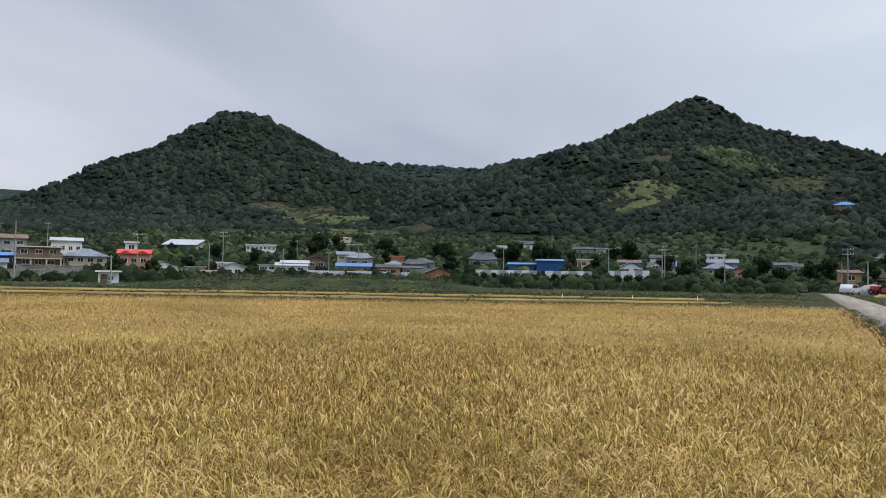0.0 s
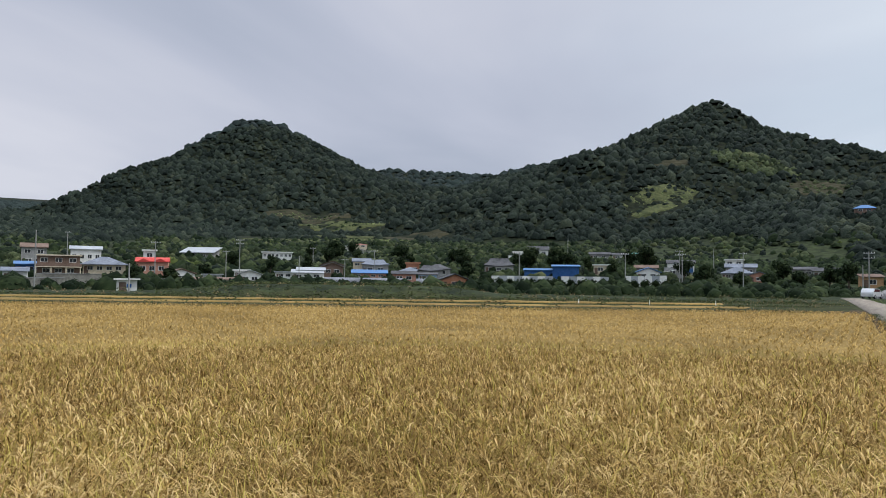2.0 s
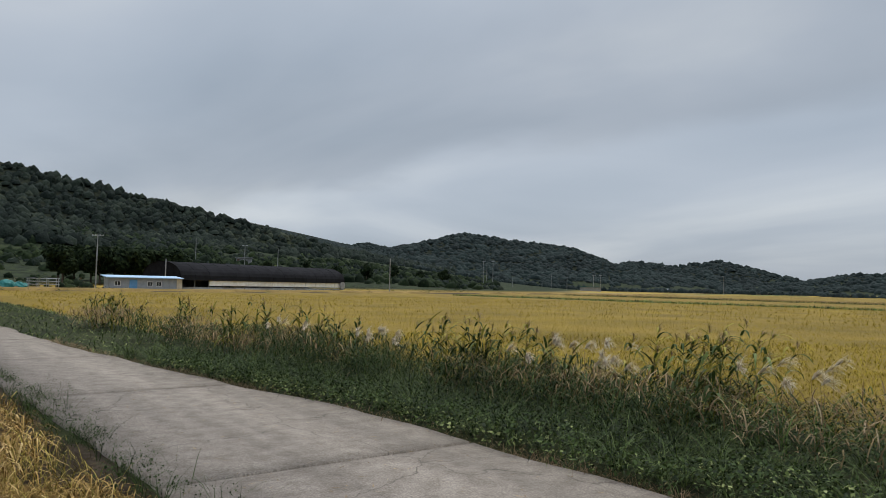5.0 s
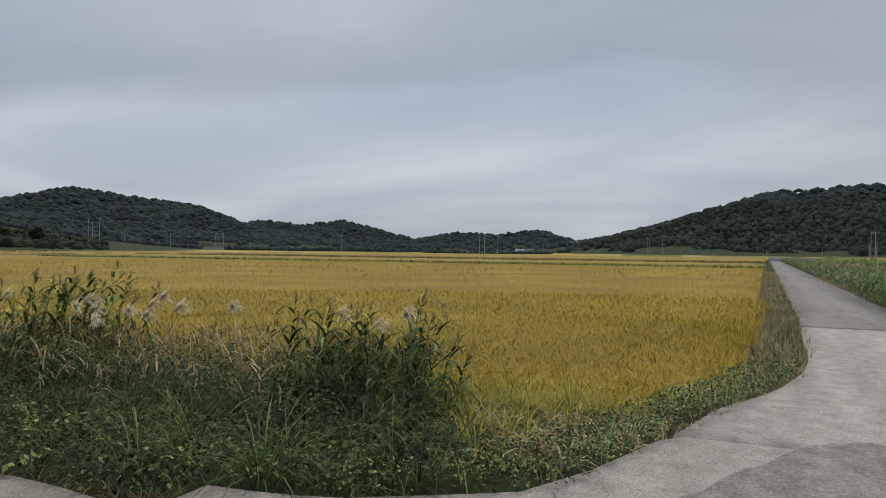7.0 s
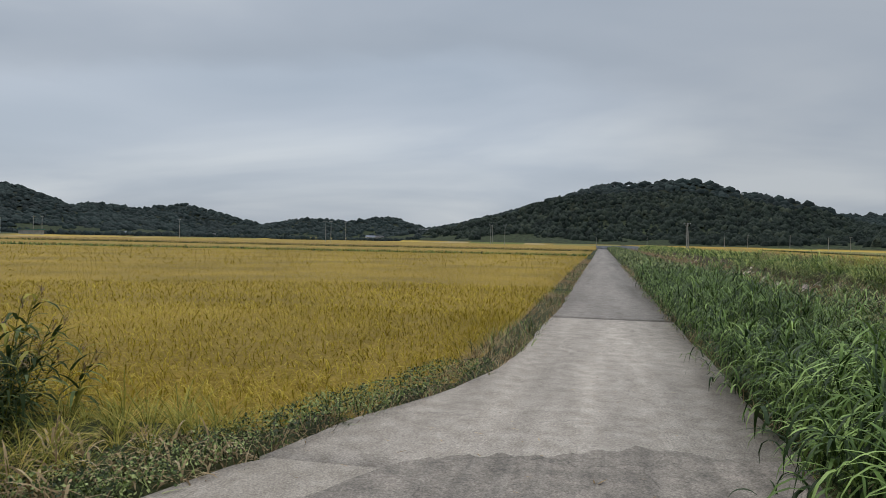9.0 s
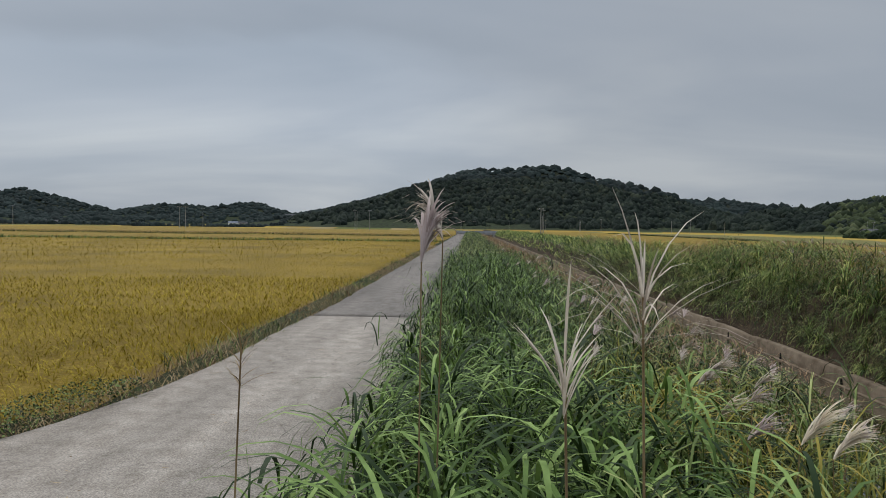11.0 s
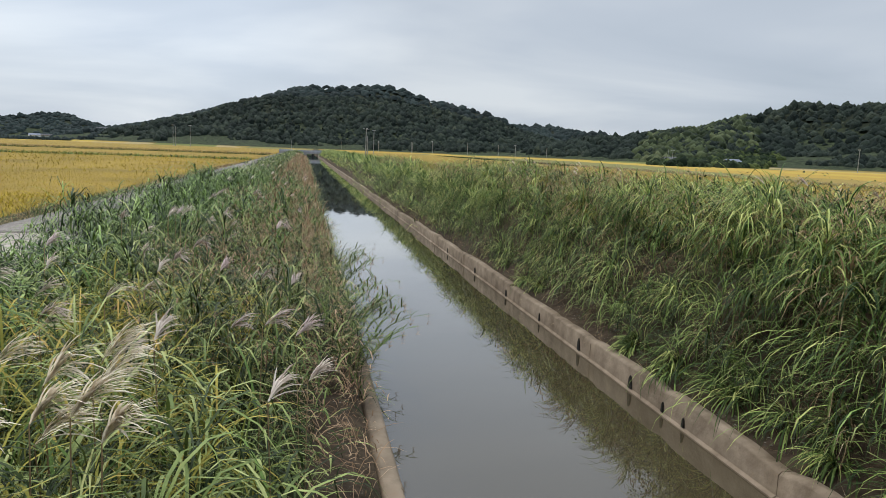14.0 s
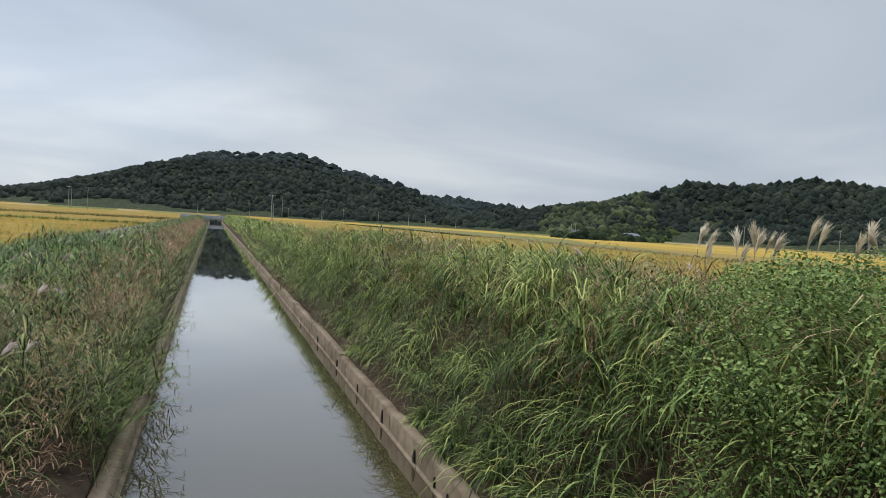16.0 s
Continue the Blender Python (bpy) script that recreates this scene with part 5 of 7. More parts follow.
for z_ in (0.5, 1.0, 1.5):
    for v in (-0.6, 0.6):
        part("rail", tube(bmesh.new(), (-2.4, v, z_), (2.5, v, z_), 0.05, 0.05, 6), M_STEEL, rack)

# the road bridge far down the channel
bridge = thing("slab_bridge", 205.0, -7.4, 0, "concrete slab bridge with low parapets over the channel", "bridge", z=0.0)
part("deck", box(0, 5.0, -9.0, 9.0, 0.0, 0.45), M_GREY, bridge)
part("parapet", box(0, 0.25, -9.0, 9.0, 0.45, 0.95), M_METAL, bridge)
part("parapet", box(4.75, 5.0, -9.0, 9.0, 0.45, 0.95), M_METAL, bridge)
part("abutment", box(0.1, 4.9, 1.55, 3.0, -2.0, 0.0), M_GREY, bridge)
part("abutment", box(0.1, 4.9, -3.0, -1.6, -2.0, 0.0), M_GREY, bridge)
part("pier", box(0.5, 1.1, -0.35, 0.2, -2.0, 0.0), M_TILE, bridge, "dark narrow pier in mid channel")

# markers of white stone or birds' perch at the field's edge
random.seed(5)
for k in range(3):
    q_ = thing("marker_stake", -18 - k * 5.5 + random.uniform(-1, 1), 74 - k * 3.1, random.uniform(0, 90), "short white plastic stake at the paddy edge", "stake", "paddy stakes")
    part("stake", tube(bmesh.new(), (0, 0, -0.2), (0.03, 0, 0.42), 0.04, 0.03, 6), M_WHITE, q_)

# ---- woods ----
rng = np.random.default_rng(7)


def crown_shape(seed, squash, clumps, grow=1.0, core=True):
    """A crown about 1 m in radius: a small core and ragged leaf clumps round it. Verts and triangles."""
    r = random.Random(seed)
    ring = 6
    vs, fs = [], []
    for lv, (rad, z) in enumerate(((0.95, -0.38), (0.71, 0.31))):
        for k in range(ring):
            q = 2 * math.pi * (k + 0.5 * lv + r.uniform(-0.28, 0.28)) / ring
            u = rad * r.uniform(0.74, 1.16)
            vs.append((math.cos(q) * u, math.sin(q) * u, z + r.uniform(-0.16, 0.16)))
    vs.append((r.uniform(-0.25, 0.25), r.uniform(-0.25, 0.25), r.uniform(0.72, 0.94)))
    for k in range(ring):
        m = (k + 1) % ring
        fs += [[k, m, ring + k], [m, ring + m, ring + k]]
    fs += [[ring + k, ring + (k + 1) % ring, 2 * ring] for k in range(ring)]
    if not core:
        vs, fs = [], []
    for _ in range(clumps):
        d = Vector((r.gauss(0, 1), r.gauss(0, 1), r.gauss(0.25, 0.8))).normalized()
        p = d * r.uniform(0.55, 0.92) if core else d * r.uniform(0.5, 1.2)
        p.z *= 0.8 if core else 1.0
        n = (d + Vector((r.uniform(-0.7, 0.7), r.uniform(-0.7, 0.7), r.uniform(0, 0.9)))).normalized()
        s = n.orthogonal().normalized()
        s = (s * math.cos(r.uniform(0, 6)) + n.cross(s) * math.sin(r.uniform(0, 6))).normalized()
        t = n.cross(s)
        k = r.uniform(0.26, 0.48) * grow
        i = len(vs)
        vs += [tuple(p + s * k), tuple(p - s * k * 0.6 + t * k * 0.8), tuple(p - s * k * 0.5 - t * k * 0.8)]
        fs.append([i, i + 1, i + 2])
    vs = np.array(vs); vs[:, 2] *= squash
    return vs, np.array(fs)


def scatter(shapes, pos, size, seed):
    """One mesh's verts and faces from many turned and sized copies of the shapes."""
    g = np.random.default_rng(seed)
    pick = g.integers(0, len(shapes), len(pos))
    out = []
    for k, (v, f) in enumerate(shapes):
        i = np.nonzero(pick == k)[0]
        if not len(i):
            continue
        a = g.uniform(0, 2 * np.pi, len(i)); c, s = np.cos(a), np.sin(a)
        sx = size[i] * g.uniform(0.8, 1.25, len(i)); sz = size[i] * g.uniform(0.75, 1.35, len(i))
        X = (v[None, :, 0] * c[:, None] - v[None, :, 1] * s[:, None]) * sx[:, None] + pos[i, 0, None]
        Y = (v[None, :, 0] * s[:, None] + v[None, :, 1] * c[:, None]) * sx[:, None] + pos[i, 1, None]
        Z = v[None, :, 2] * sz[:, None] + pos[i, 2, None]
        V = np.stack([X, Y, Z], 2).reshape(-1, 3)
        F = (f[None] + (np.arange(len(i)) * len(v))[:, None, None]).reshape(-1, 3)
        out.append((V, F))
    return merge(out)


# what of the slopes can be seen from the crossing
AZ = np.radians(np.arange(-150, 100, 0.5))
RR = np.arange(100, 1800, 8.0)
PA, PR = np.meshgrid(AZ, RR, indexing="ij")
PZ = land(-np.sin(PA) * PR, np.cos(PA) * PR)
SKY = np.maximum.accumulate((PZ - 2) / PR, axis=1)


def seen(x, y, top):
    a, r = np.arctan2(-x, y), np.hypot(x, y)
    i = np.clip(((a - AZ[0]) / (AZ[1] - AZ[0])).round().astype(int), 0, len(AZ) - 1)
    j = np.clip(((r - RR[0]) / 8.0).astype(int) - 2, 0, len(RR) - 1)
    ok = (a > AZ[0]) & (a < AZ[-1])
    return ok & ((top - 2) / r > SKY[i, j] - 0.002)


# openings in the woods: centre, half lengths, turn
CLEARINGS = [(-126, 484, 18, 31, -0.45), (-78, 568, 26, 15, 0.1), (-38, 548, 22, 15, 0.3), (-131, 545, 16, 9, 0.1), (-402, 446, 42, 22, 0.75), (-352, 440, 40, 24, 0.72), (-276, 316, 42, 26, 0.7),
             (-262, 352, 36, 24, 0.7), (-266, 396, 34, 22, 0.6), (-222, 338, 28, 18, 0.6), (-168, 290, 30, 18, 0.5), (-389, 222, 24, 9, 1.1), (-310, 376, 38, 22, 0.7), (-84, 455, 12, 7, 0.2)]


def woods(name, r0, r1, space, size, shapes, material, label, seed):
    g = np.random.default_rng(seed)
    ax = np.arange(-r1, r1, space)
    X, Y = np.meshgrid(ax, ax)
    X, Y = X.ravel(), Y.ravel()
    X = X + g.uniform(-0.45, 0.45, len(X)) * space; Y = Y + g.uniform(-0.45, 0.45, len(Y)) * space
    R = np.hypot(X, Y)
    k = (R > r0) & (R < r1)
    X, Y = X[k], Y[k]
    Z = land(X, Y)
    H = hills(X, Y)
    gap = fbm(X / 40, Y / 40, 21)
    # open terraces low on the slopes
    az_ = np.degrees(np.arctan2(-X, Y))
    wooded = (Z > 17 + 14 * (gap - 0.5) + 9 * step(4, 14, az_) * step(60, 45, az_)) | (H > village_slope(X, Y) + 0.5) & ((az_ < 2) | (az_ > 62)) & (Z > 9 + 16 * np.clip(gap - 0.45, 0, 1) * 2 - 7 * step(-20, -60, np.degrees(np.arctan2(-X, Y))))
    ragged = 0.1 + 1.7 * fbm(X / 11, Y / 11, 61)
    terr = np.zeros(len(X), bool)
    for cx_, cy_, rx_, ry_, rot_ in CLEARINGS:
        c_, n_ = math.cos(rot_), math.sin(rot_)
        u_, v_ = (X - cx_) * c_ + (Y - cy_) * n_, (Y - cy_) * c_ - (X - cx_) * n_
        terr |= (u_ / rx_) ** 2 + (v_ / ry_) ** 2 < ragged
    k = wooded & ~terr & seen(X, Y, Z + size)
    X, Y, Z = X[k], Y[k], Z[k]
    s = size * g.uniform(0.42, 1.16, len(X)) * (0.8 + 0.5 * fbm(X / 30, Y / 30, 2))
    v, f = scatter(shapes, np.stack([X, Y, Z + 0.12 * s], 1), s, seed)
    ob = sheet(name, v, f, material)
    ob.data.polygons.foreach_set("use_smooth", np.ones(len(f), bool))
    return tagged(ob, label, "forest", kind="stuff")


CROWNS = [crown_shape(k, sq * 0.9, 16, 0.58) for k, sq in enumerate((0.85, 1.0, 0.95, 1.15, 0.8, 1.05))]
SMOOTH_CROWNS = [crown_shape(60 + k, sq * 0.64, 2, 0.5) for k, sq in enumerate((0.85, 1.0, 0.95, 1.1))]
FAR_CROWNS = [crown_shape(40 + k, sq * 0.95, 6, 0.66) for k, sq in enumerate((0.85, 1.0, 0.95, 1.15, 0.8, 1.05))]
BUSHES = [crown_shape(80 + k, sq, 64, 0.40) for k, sq in enumerate((0.85, 1.0, 0.75, 0.95))]
TUFTS = [crown_shape(20 + k, 0.6, 15, 0.62, False) for k in range(4)]
for nm, r0, r1, sp, sz, mt, lb, sd in (
        ("hill_forest", 190, 520, 4.4, 3.5, M_FOREST, "dense dark green pine and oak forest on the hillside", 31),
        ("upper_forest", 520, 830, 5.6, 4.3, M_FOREST, "dark green forest covering the two peaks", 32),
        ("distant_forest", 830, 1700, 9.0, 7.0, M_FOREST_HAZE, "hazy dark forest on the distant hills", 33)):
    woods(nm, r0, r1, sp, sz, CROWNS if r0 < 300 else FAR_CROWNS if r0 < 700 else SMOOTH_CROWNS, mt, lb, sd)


def thicket(name, n, xc, yc, rx, ry, size, material, label, seed, rot=0.0, rows=0.0, shapes=None):
    """Low scrub or a bamboo grove as a spread of clumps."""
    g = np.random.default_rng(seed)
    a, r = g.uniform(0, 2 * np.pi, n), np.sqrt(g.uniform(0, 1, n))
    u, v = np.cos(a) * r * rx, np.sin(a) * r * ry
    if rows:
        v = np.round(v / rows) * rows + g.normal(0, rows * 0.08, n)
    X, Y = xc + u * math.cos(rot) - v * math.sin(rot), yc + u * math.sin(rot) + v * math.cos(rot)
    s = size * g.uniform(0.5, 1.2, n)
    V, F = scatter(shapes or CROWNS, np.stack([X, Y, land(X, Y) + 0.3 * s], 1), s, seed)
    return tagged(sheet(name, V, F, material), label, "shrubs", kind="stuff")


def terrace(x, y, rx, ry, rot, steps, material, label, seed):
    """A sloping plot cut into level steps: a ragged sheet on the slope with risers along its contours."""
    U, V = np.meshgrid(np.linspace(-1, 1, 30), np.linspace(-1, 1, 30))
    c, n = math.cos(rot), math.sin(rot)
    X, Y = x + U * rx * c - V * ry * n, y + U * rx * n + V * ry * c
    d = U ** 2 + V ** 2 + 1.4 * (fbm(X / 9, Y / 9, seed) - 0.4)
    Z = land(X, Y) + 0.5 + 0.9 * (np.abs((V * steps / 2) % 1 - 0.5) - 0.25) - 6.0 * step(0.75, 1.05, d)
    q = np.arange(900).reshape(30, 30)
    ob = sheet("terrace_field", np.stack([X.ravel(), Y.ravel(), Z.ravel()], 1), np.stack([q[:-1, :-1].ravel(), q[:-1, 1:].ravel(), q[1:, 1:].ravel(), q[1:, :-1].ravel()], 1), material)
    return tagged(ob, label, "field", kind="stuff")


M_TERRACE = stuff("terrace_green", (0.028, 0.036, 0.015), (0.10, 0.108, 0.044), 1.6, bump=0.5, bump_size=1.0, third=(0.165, 0.15, 0.074), big=5, spec=0.06)
M_FALLOW = stuff("fallow_terrace", (0.024, 0.025, 0.013), (0.056, 0.051, 0.029), 1.6, bump=0.5, bump_size=1.0, third=(0.092, 0.075, 0.046), big=5, spec=0.06)
for k, (cx_, cy_, rx_, ry_, rot_) in enumerate(CLEARINGS):
    terrace(cx_, cy_, rx_ * 1.05, ry_ * 1.05, rot_, 9 if ry_ > 13 else 5, M_FALLOW if k in (2, 3, 4, 8) else M_TERRACE, "stepped hillside plot of dry grass and scrub" if k in (2, 3, 4, 8) else "light green stepped plot on the hillside", 400 + k)
thicket("bamboo_grove", 230, -78, 568, 30, 17, 3.3, M_SCRUB, "lighter green bamboo grove high on the slope", 41, 0.1)
thicket("terrace_crops", 190, -126, 484, 17, 27, 0.8, M_PLOT, "light green terraced crops on the hillside", 42, -0.45, 6.0)
thicket("terrace_bushes", 80, -126, 486, 20, 30, 1.7, M_FOREST, "dark bushes between the terraces", 40, -0.45)
thicket("fallow_bushes", 70, -38, 548, 24, 16, 1.9, M_SCRUB, "scrub in a brown opening of the wood", 39, 0.3)
for k, (px, py, prx, pry, prot) in enumerate(((-276, 316, 32, 18, 0.7), (-262, 352, 24, 14, 0.7), (-222, 338, 22, 12, 0.6), (-168, 290, 24, 12, 0.5), (-402, 446, 28, 12, 0.75), (-352, 440, 28, 12, 0.72), (-112, 262, 20, 9, 0.35), (-158, 268, 16, 8, 0.5), (-62, 276, 18, 8, 0.15), (-235, 235, 18, 9, 0.8))):
    thicket("terrace_plot", 90, px, py, prx, pry, 1.0, M_PLOT if k % 3 else M_SCRUB, "light green rows of crops on a hillside terrace", 142 + k, prot, 3.6)
    thicket("terrace_hedge", 36, px, py, prx * 1.1, pry * 1.15, 1.6, M_TREE, "dark bushes along the terrace edges", 162 + k, prot, pry * 0.5)
thicket("grove_scrub", 220, -10, 262, 60, 16, 2.2, M_TREE, "dark shrubs along the foot of the wood", 43, 0.05)
thicket("orchard_scrub", 320, 110, 265, 60, 26, 1.5, M_TREE, "low orchard trees on the slope behind the barn", 44, -0.35)
thicket("village_scrub", 420, -150, 185, 75, 22, 1.5, M_TREE, "shrubs and garden trees between the houses", 45, 0.62, 0.0, BUSHES)
thicket("upper_gardens", 420, -185, 275, 110, 30, 1.7, M_TREE, "garden scrub on the slope above the village", 46, 0.55)
thicket("east_gardens", 240, -55, 250, 45, 20, 1.8, M_TREE, "scrub on the slope above the houses", 47, 0.1)
thicket("yellow_grove", 26, -185, 150, 7, 4, 2.3, M_TREE_LIGHT, "yellow-green trees behind the red-roofed house", 48, 0.9, 0.0, BUSHES)
thicket("south_scrub", 420, 330, -210, 120, 22, 2.6, M_TREE, "scrub at the foot of the southern hill", 49, -0.7)
thicket("south_light_scrub", 240, 345, -225, 110, 24, 2.3, M_TREE_LIGHT, "lighter green bushes at the foot of the southern hill", 59, -0.7)
thicket("south_wood_edge", 420, 452, -268, 95, 34, 4.4, M_SCRUB, "mid-green trees on the front of the southern hill", 60, -0.7, 0.0, CROWNS)
# far scrub shares the leaf colour with haze painted in
thicket("far_scrub", 500, 480, 330, 260, 30, 3.0, M_FOREST_HAZE, "line of scrub at the far edge of the plain", 50, -0.75)


def slope_scrub(name, r0, r1, a0, a1, space, size, material, label, seed, thresh, shapes=None, patch=18):
    g = np.random.default_rng(seed)
    ax = np.arange(-r1, r1, space)
    X, Y = np.meshgrid(ax, ax)
    X, Y = X.ravel() + g.uniform(-0.5, 0.5, X.size) * space, Y.ravel() + g.uniform(-0.5, 0.5, Y.size) * space
    R, A = np.hypot(X, Y), np.degrees(np.arctan2(-X, Y))
    k = (R > r0) & (R < r1) & (A > a0) & (A < a1) & (fbm(X / patch, Y / patch, seed) > thresh) 
    k &= (land(X, Y) < 24) & ~((X > -98) & (X < -46) & (Y > 158) & (Y < 188) & (size > 1))
    k &= ~((X > road_left(Y) - 3) & (X < road_right(Y) + 3) & (Y < 142)) & ~((X > -9) & (X < 18) & (Y > 118) & (Y < 147)) & (in_field_west(X, Y) < -1) & (in_field_east(X, Y) < -1)
    k &= ~((np.abs(past_west(X, Y) - 6.2) < 2.6) | (np.abs(past_west(X, Y) - 15) < 2.4)) | (X > -8) | (R > 120)
    X, Y = X[k], Y[k]
    s = size * g.uniform(0.4, 1.2, len(X))
    V, F = scatter(shapes or CROWNS, np.stack([X, Y, land(X, Y) + 0.3 * s], 1), s, seed)
    return tagged(sheet(name, V, F, material), label, "shrubs", kind="stuff")


slope_scrub("slope_scrub", 215, 430, -40, 72, 5.2, 2.2, M_TREE, "dark scrub and garden trees on the slope above the village", 51, 0.47)
slope_scrub("slope_bushes", 225, 420, -40, 72, 6.0, 1.5, M_FOREST, "low bushes on the slope above the village", 52, 0.40)
slope_scrub("light_scrub", 205, 400, 5, 62, 5.0, 2.0, M_SCRUB, "lighter green scrub and young trees on the lower slope", 152, 0.48, BUSHES)
slope_scrub("garden_trees", 120, 240, 2, 72, 5.4, 2.1, M_TREE, "dark garden trees and bushes between the houses", 153, 0.50, BUSHES, 9)
slope_scrub("slope_crops", 235, 400, -40, 72, 5.5, 0.9, M_TREE_LIGHT, "light green crops in the terraced plots", 53, 0.62)
slope_scrub("village_weeds", 62, 235, -9, 72, 2.1, 0.48, M_MEADOW, "rough weeds and hedges before and between the houses", 54, 0.40, TUFTS, 9)
slope_scrub("village_dry_weeds", 62, 215, -9, 72, 3.2, 0.4, M_GRASS_DRY, "dry brown weeds round the village", 55, 0.50, TUFTS, 12)
slope_scrub("mound_bushes", 88, 124, 30, 52, 1.25, 0.5, M_MEADOW, "green weedy mound before the village", 58, 0.1, TUFTS, 9)
slope_scrub("village_hedges", 118, 225, -9, 70, 3.6, 1.25, M_TREE, "dark hedges and shrubs round the houses", 56, 0.50, BUSHES, 14)
slope_scrub("plain_weeds", 100, 210, -40, -9, 2.4, 0.6, M_MEADOW, "weeds along the paddy edge before the barn", 57, 0.52, TUFTS, 8)


# ---- single trees ----
def leafy_tree(h, spread, seed, material, label, name="tree", leaves=650, leaf=0.32):
    """A trunk with limbs and a crown of many small leaf cards in clumps."""
    r = random.Random(seed)
    ob = tagged(new(name), label, name.replace("_", " "), "village trees")
    bm = bmesh.new()
    tube(bm, (0, 0, -0.3), (r.uniform(-0.2, 0.2), r.uniform(-0.2, 0.2), h * 0.55), 0.16 + h * 0.012, 0.08, 7)
    hubs = []
    for k in range(9):
        a, u = k * 2.4 + r.uniform(-0.4, 0.4), r.uniform(0.25, 1.0)
        tip = Vector((math.cos(a) * spread * 0.62 * u, math.sin(a) * spread * 0.62 * u, h * r.uniform(0.42, 0.88)))
        tube(bm, (0, 0, h * r.uniform(0.2, 0.45)), tip, 0.07, 0.025, 5)
        hubs.append((tip, spread * r.uniform(0.34, 0.52)))
    hubs.append((Vector((0, 0, h * 0.85)), spread * 0.45))
    part("trunk", bm, M_BARK, ob)
    vs, fs = [], []
    for k in range(leaves):
        c, rad = hubs[r.randrange(len(hubs))]
        d = Vector((r.gauss(0, 1), r.gauss(0, 1), r.gauss(0, 0.8))).normalized()
        p = c + d * rad * r.uniform(0.55, 1.05)
        n = (d + Vector((r.uniform(-0.8, 0.8), r.uniform(-0.8, 0.8), r.uniform(-0.3, 1.0)))).normalized()
        s = n.orthogonal().normalized(); t = n.cross(s)
        z = leaf * r.uniform(0.6, 1.5)
        i = len(vs)
        vs += [p + s * z, p + t * z * 0.6, p - s * z, p - t * z * 0.6 + n * z * 0.3]
        fs.append((i, i + 1, i + 2, i + 3))
    cr = sheet("crown", vs, fs, material)
    cr.parent = ob
    return ob


KINDS = [leafy_tree(5.5, 2.4, 1, M_TREE, "dark green broadleaved tree among the houses"), leafy_tree(6.2, 2.6, 2, M_TREE, "tall dark green tree among the houses", leaves=800),
         leafy_tree(4.0, 2.0, 3, M_TREE, "small round dark green garden tree"), leafy_tree(8.0, 3.6, 4, M_TREE, "large dense dark tree at the wood's edge", leaves=1300, leaf=0.42)]
TREES = [(2, -150, 110, 0), (2, -138, 101, 3), (2, -133, 106, 4), (2, -150, 130, 5), (1, -162, 150, 9), (0, -155, 158, 1), (0, -150, 168, 2),
         (1, -160, 190, 4), (0, -128, 186, 5), (3, -170, 205, 6), (1, -112, 196, 2), (0, -101, 178, 3), (3, -100, 216, 4), (3, -92, 219, 5), (1, -86, 215, 6), (1, -104, 226, 7), (0, -70, 208, 8), (3, -66, 232, 1), (1, -48, 200, 2), (0, -42, 196, 3), (1, -24, 196, 4), (2, -20, 190, 5),
         (0, -14, 192, 6), (1, -10, 186, 1), (2, -26, 186, 2), (2, -32, 184, 3), (0, -1, 200, 4), (1, 3, 212, 5)]
TREES += [(3, 24 + (k % 6) * 4.5 + random.uniform(-1.5, 1.5), 172 + (k // 6) * 8 + random.uniform(-2, 2), k) for k in range(18)]
TREES += [(k % 3, -190 + k * 9, 215 + (k * 37 % 23), k) for k in range(14)] + [(2 if k % 2 else 0, 62 + k * 9, 190 + (k * 29 % 17) + k * 2, k) for k in range(12)]
used = set()
for kind, tx, ty, tw in TREES:
    m_ = pose(tx, ty, at_ground(tx, ty) - 0.1, 0, 0, tw * 47)
    if kind not in used:
        KINDS[kind].matrix_world = m_
        used.add(kind)
    else:
        copy_thing(KINDS[kind], m_)
# the clipped row before the sheet fence
shrub = leafy_tree(2.0, 1.5, 9, M_TREE, "low dark green shrub in a row before the fence", name="shrub", leaves=420, leaf=0.2)
shrub["group"] = "row of shrubs"
for k in range(22):
    sx_, sy_ = -92 + k * 2.35, 163.5 + k * 0.75
    m_ = pose(sx_, sy_, at_ground(sx_, sy_) - 0.15, 0, 0, k * 61)
    if k == 0:
        shrub.matrix_world = m_
    else:
        copy_thing(shrub, m_)


M_HEAD = stuff("brown_reed_head", (0.11, 0.078, 0.048), (0.31, 0.225, 0.14), 0.1, island=0.4, thin_leaf=0.2)


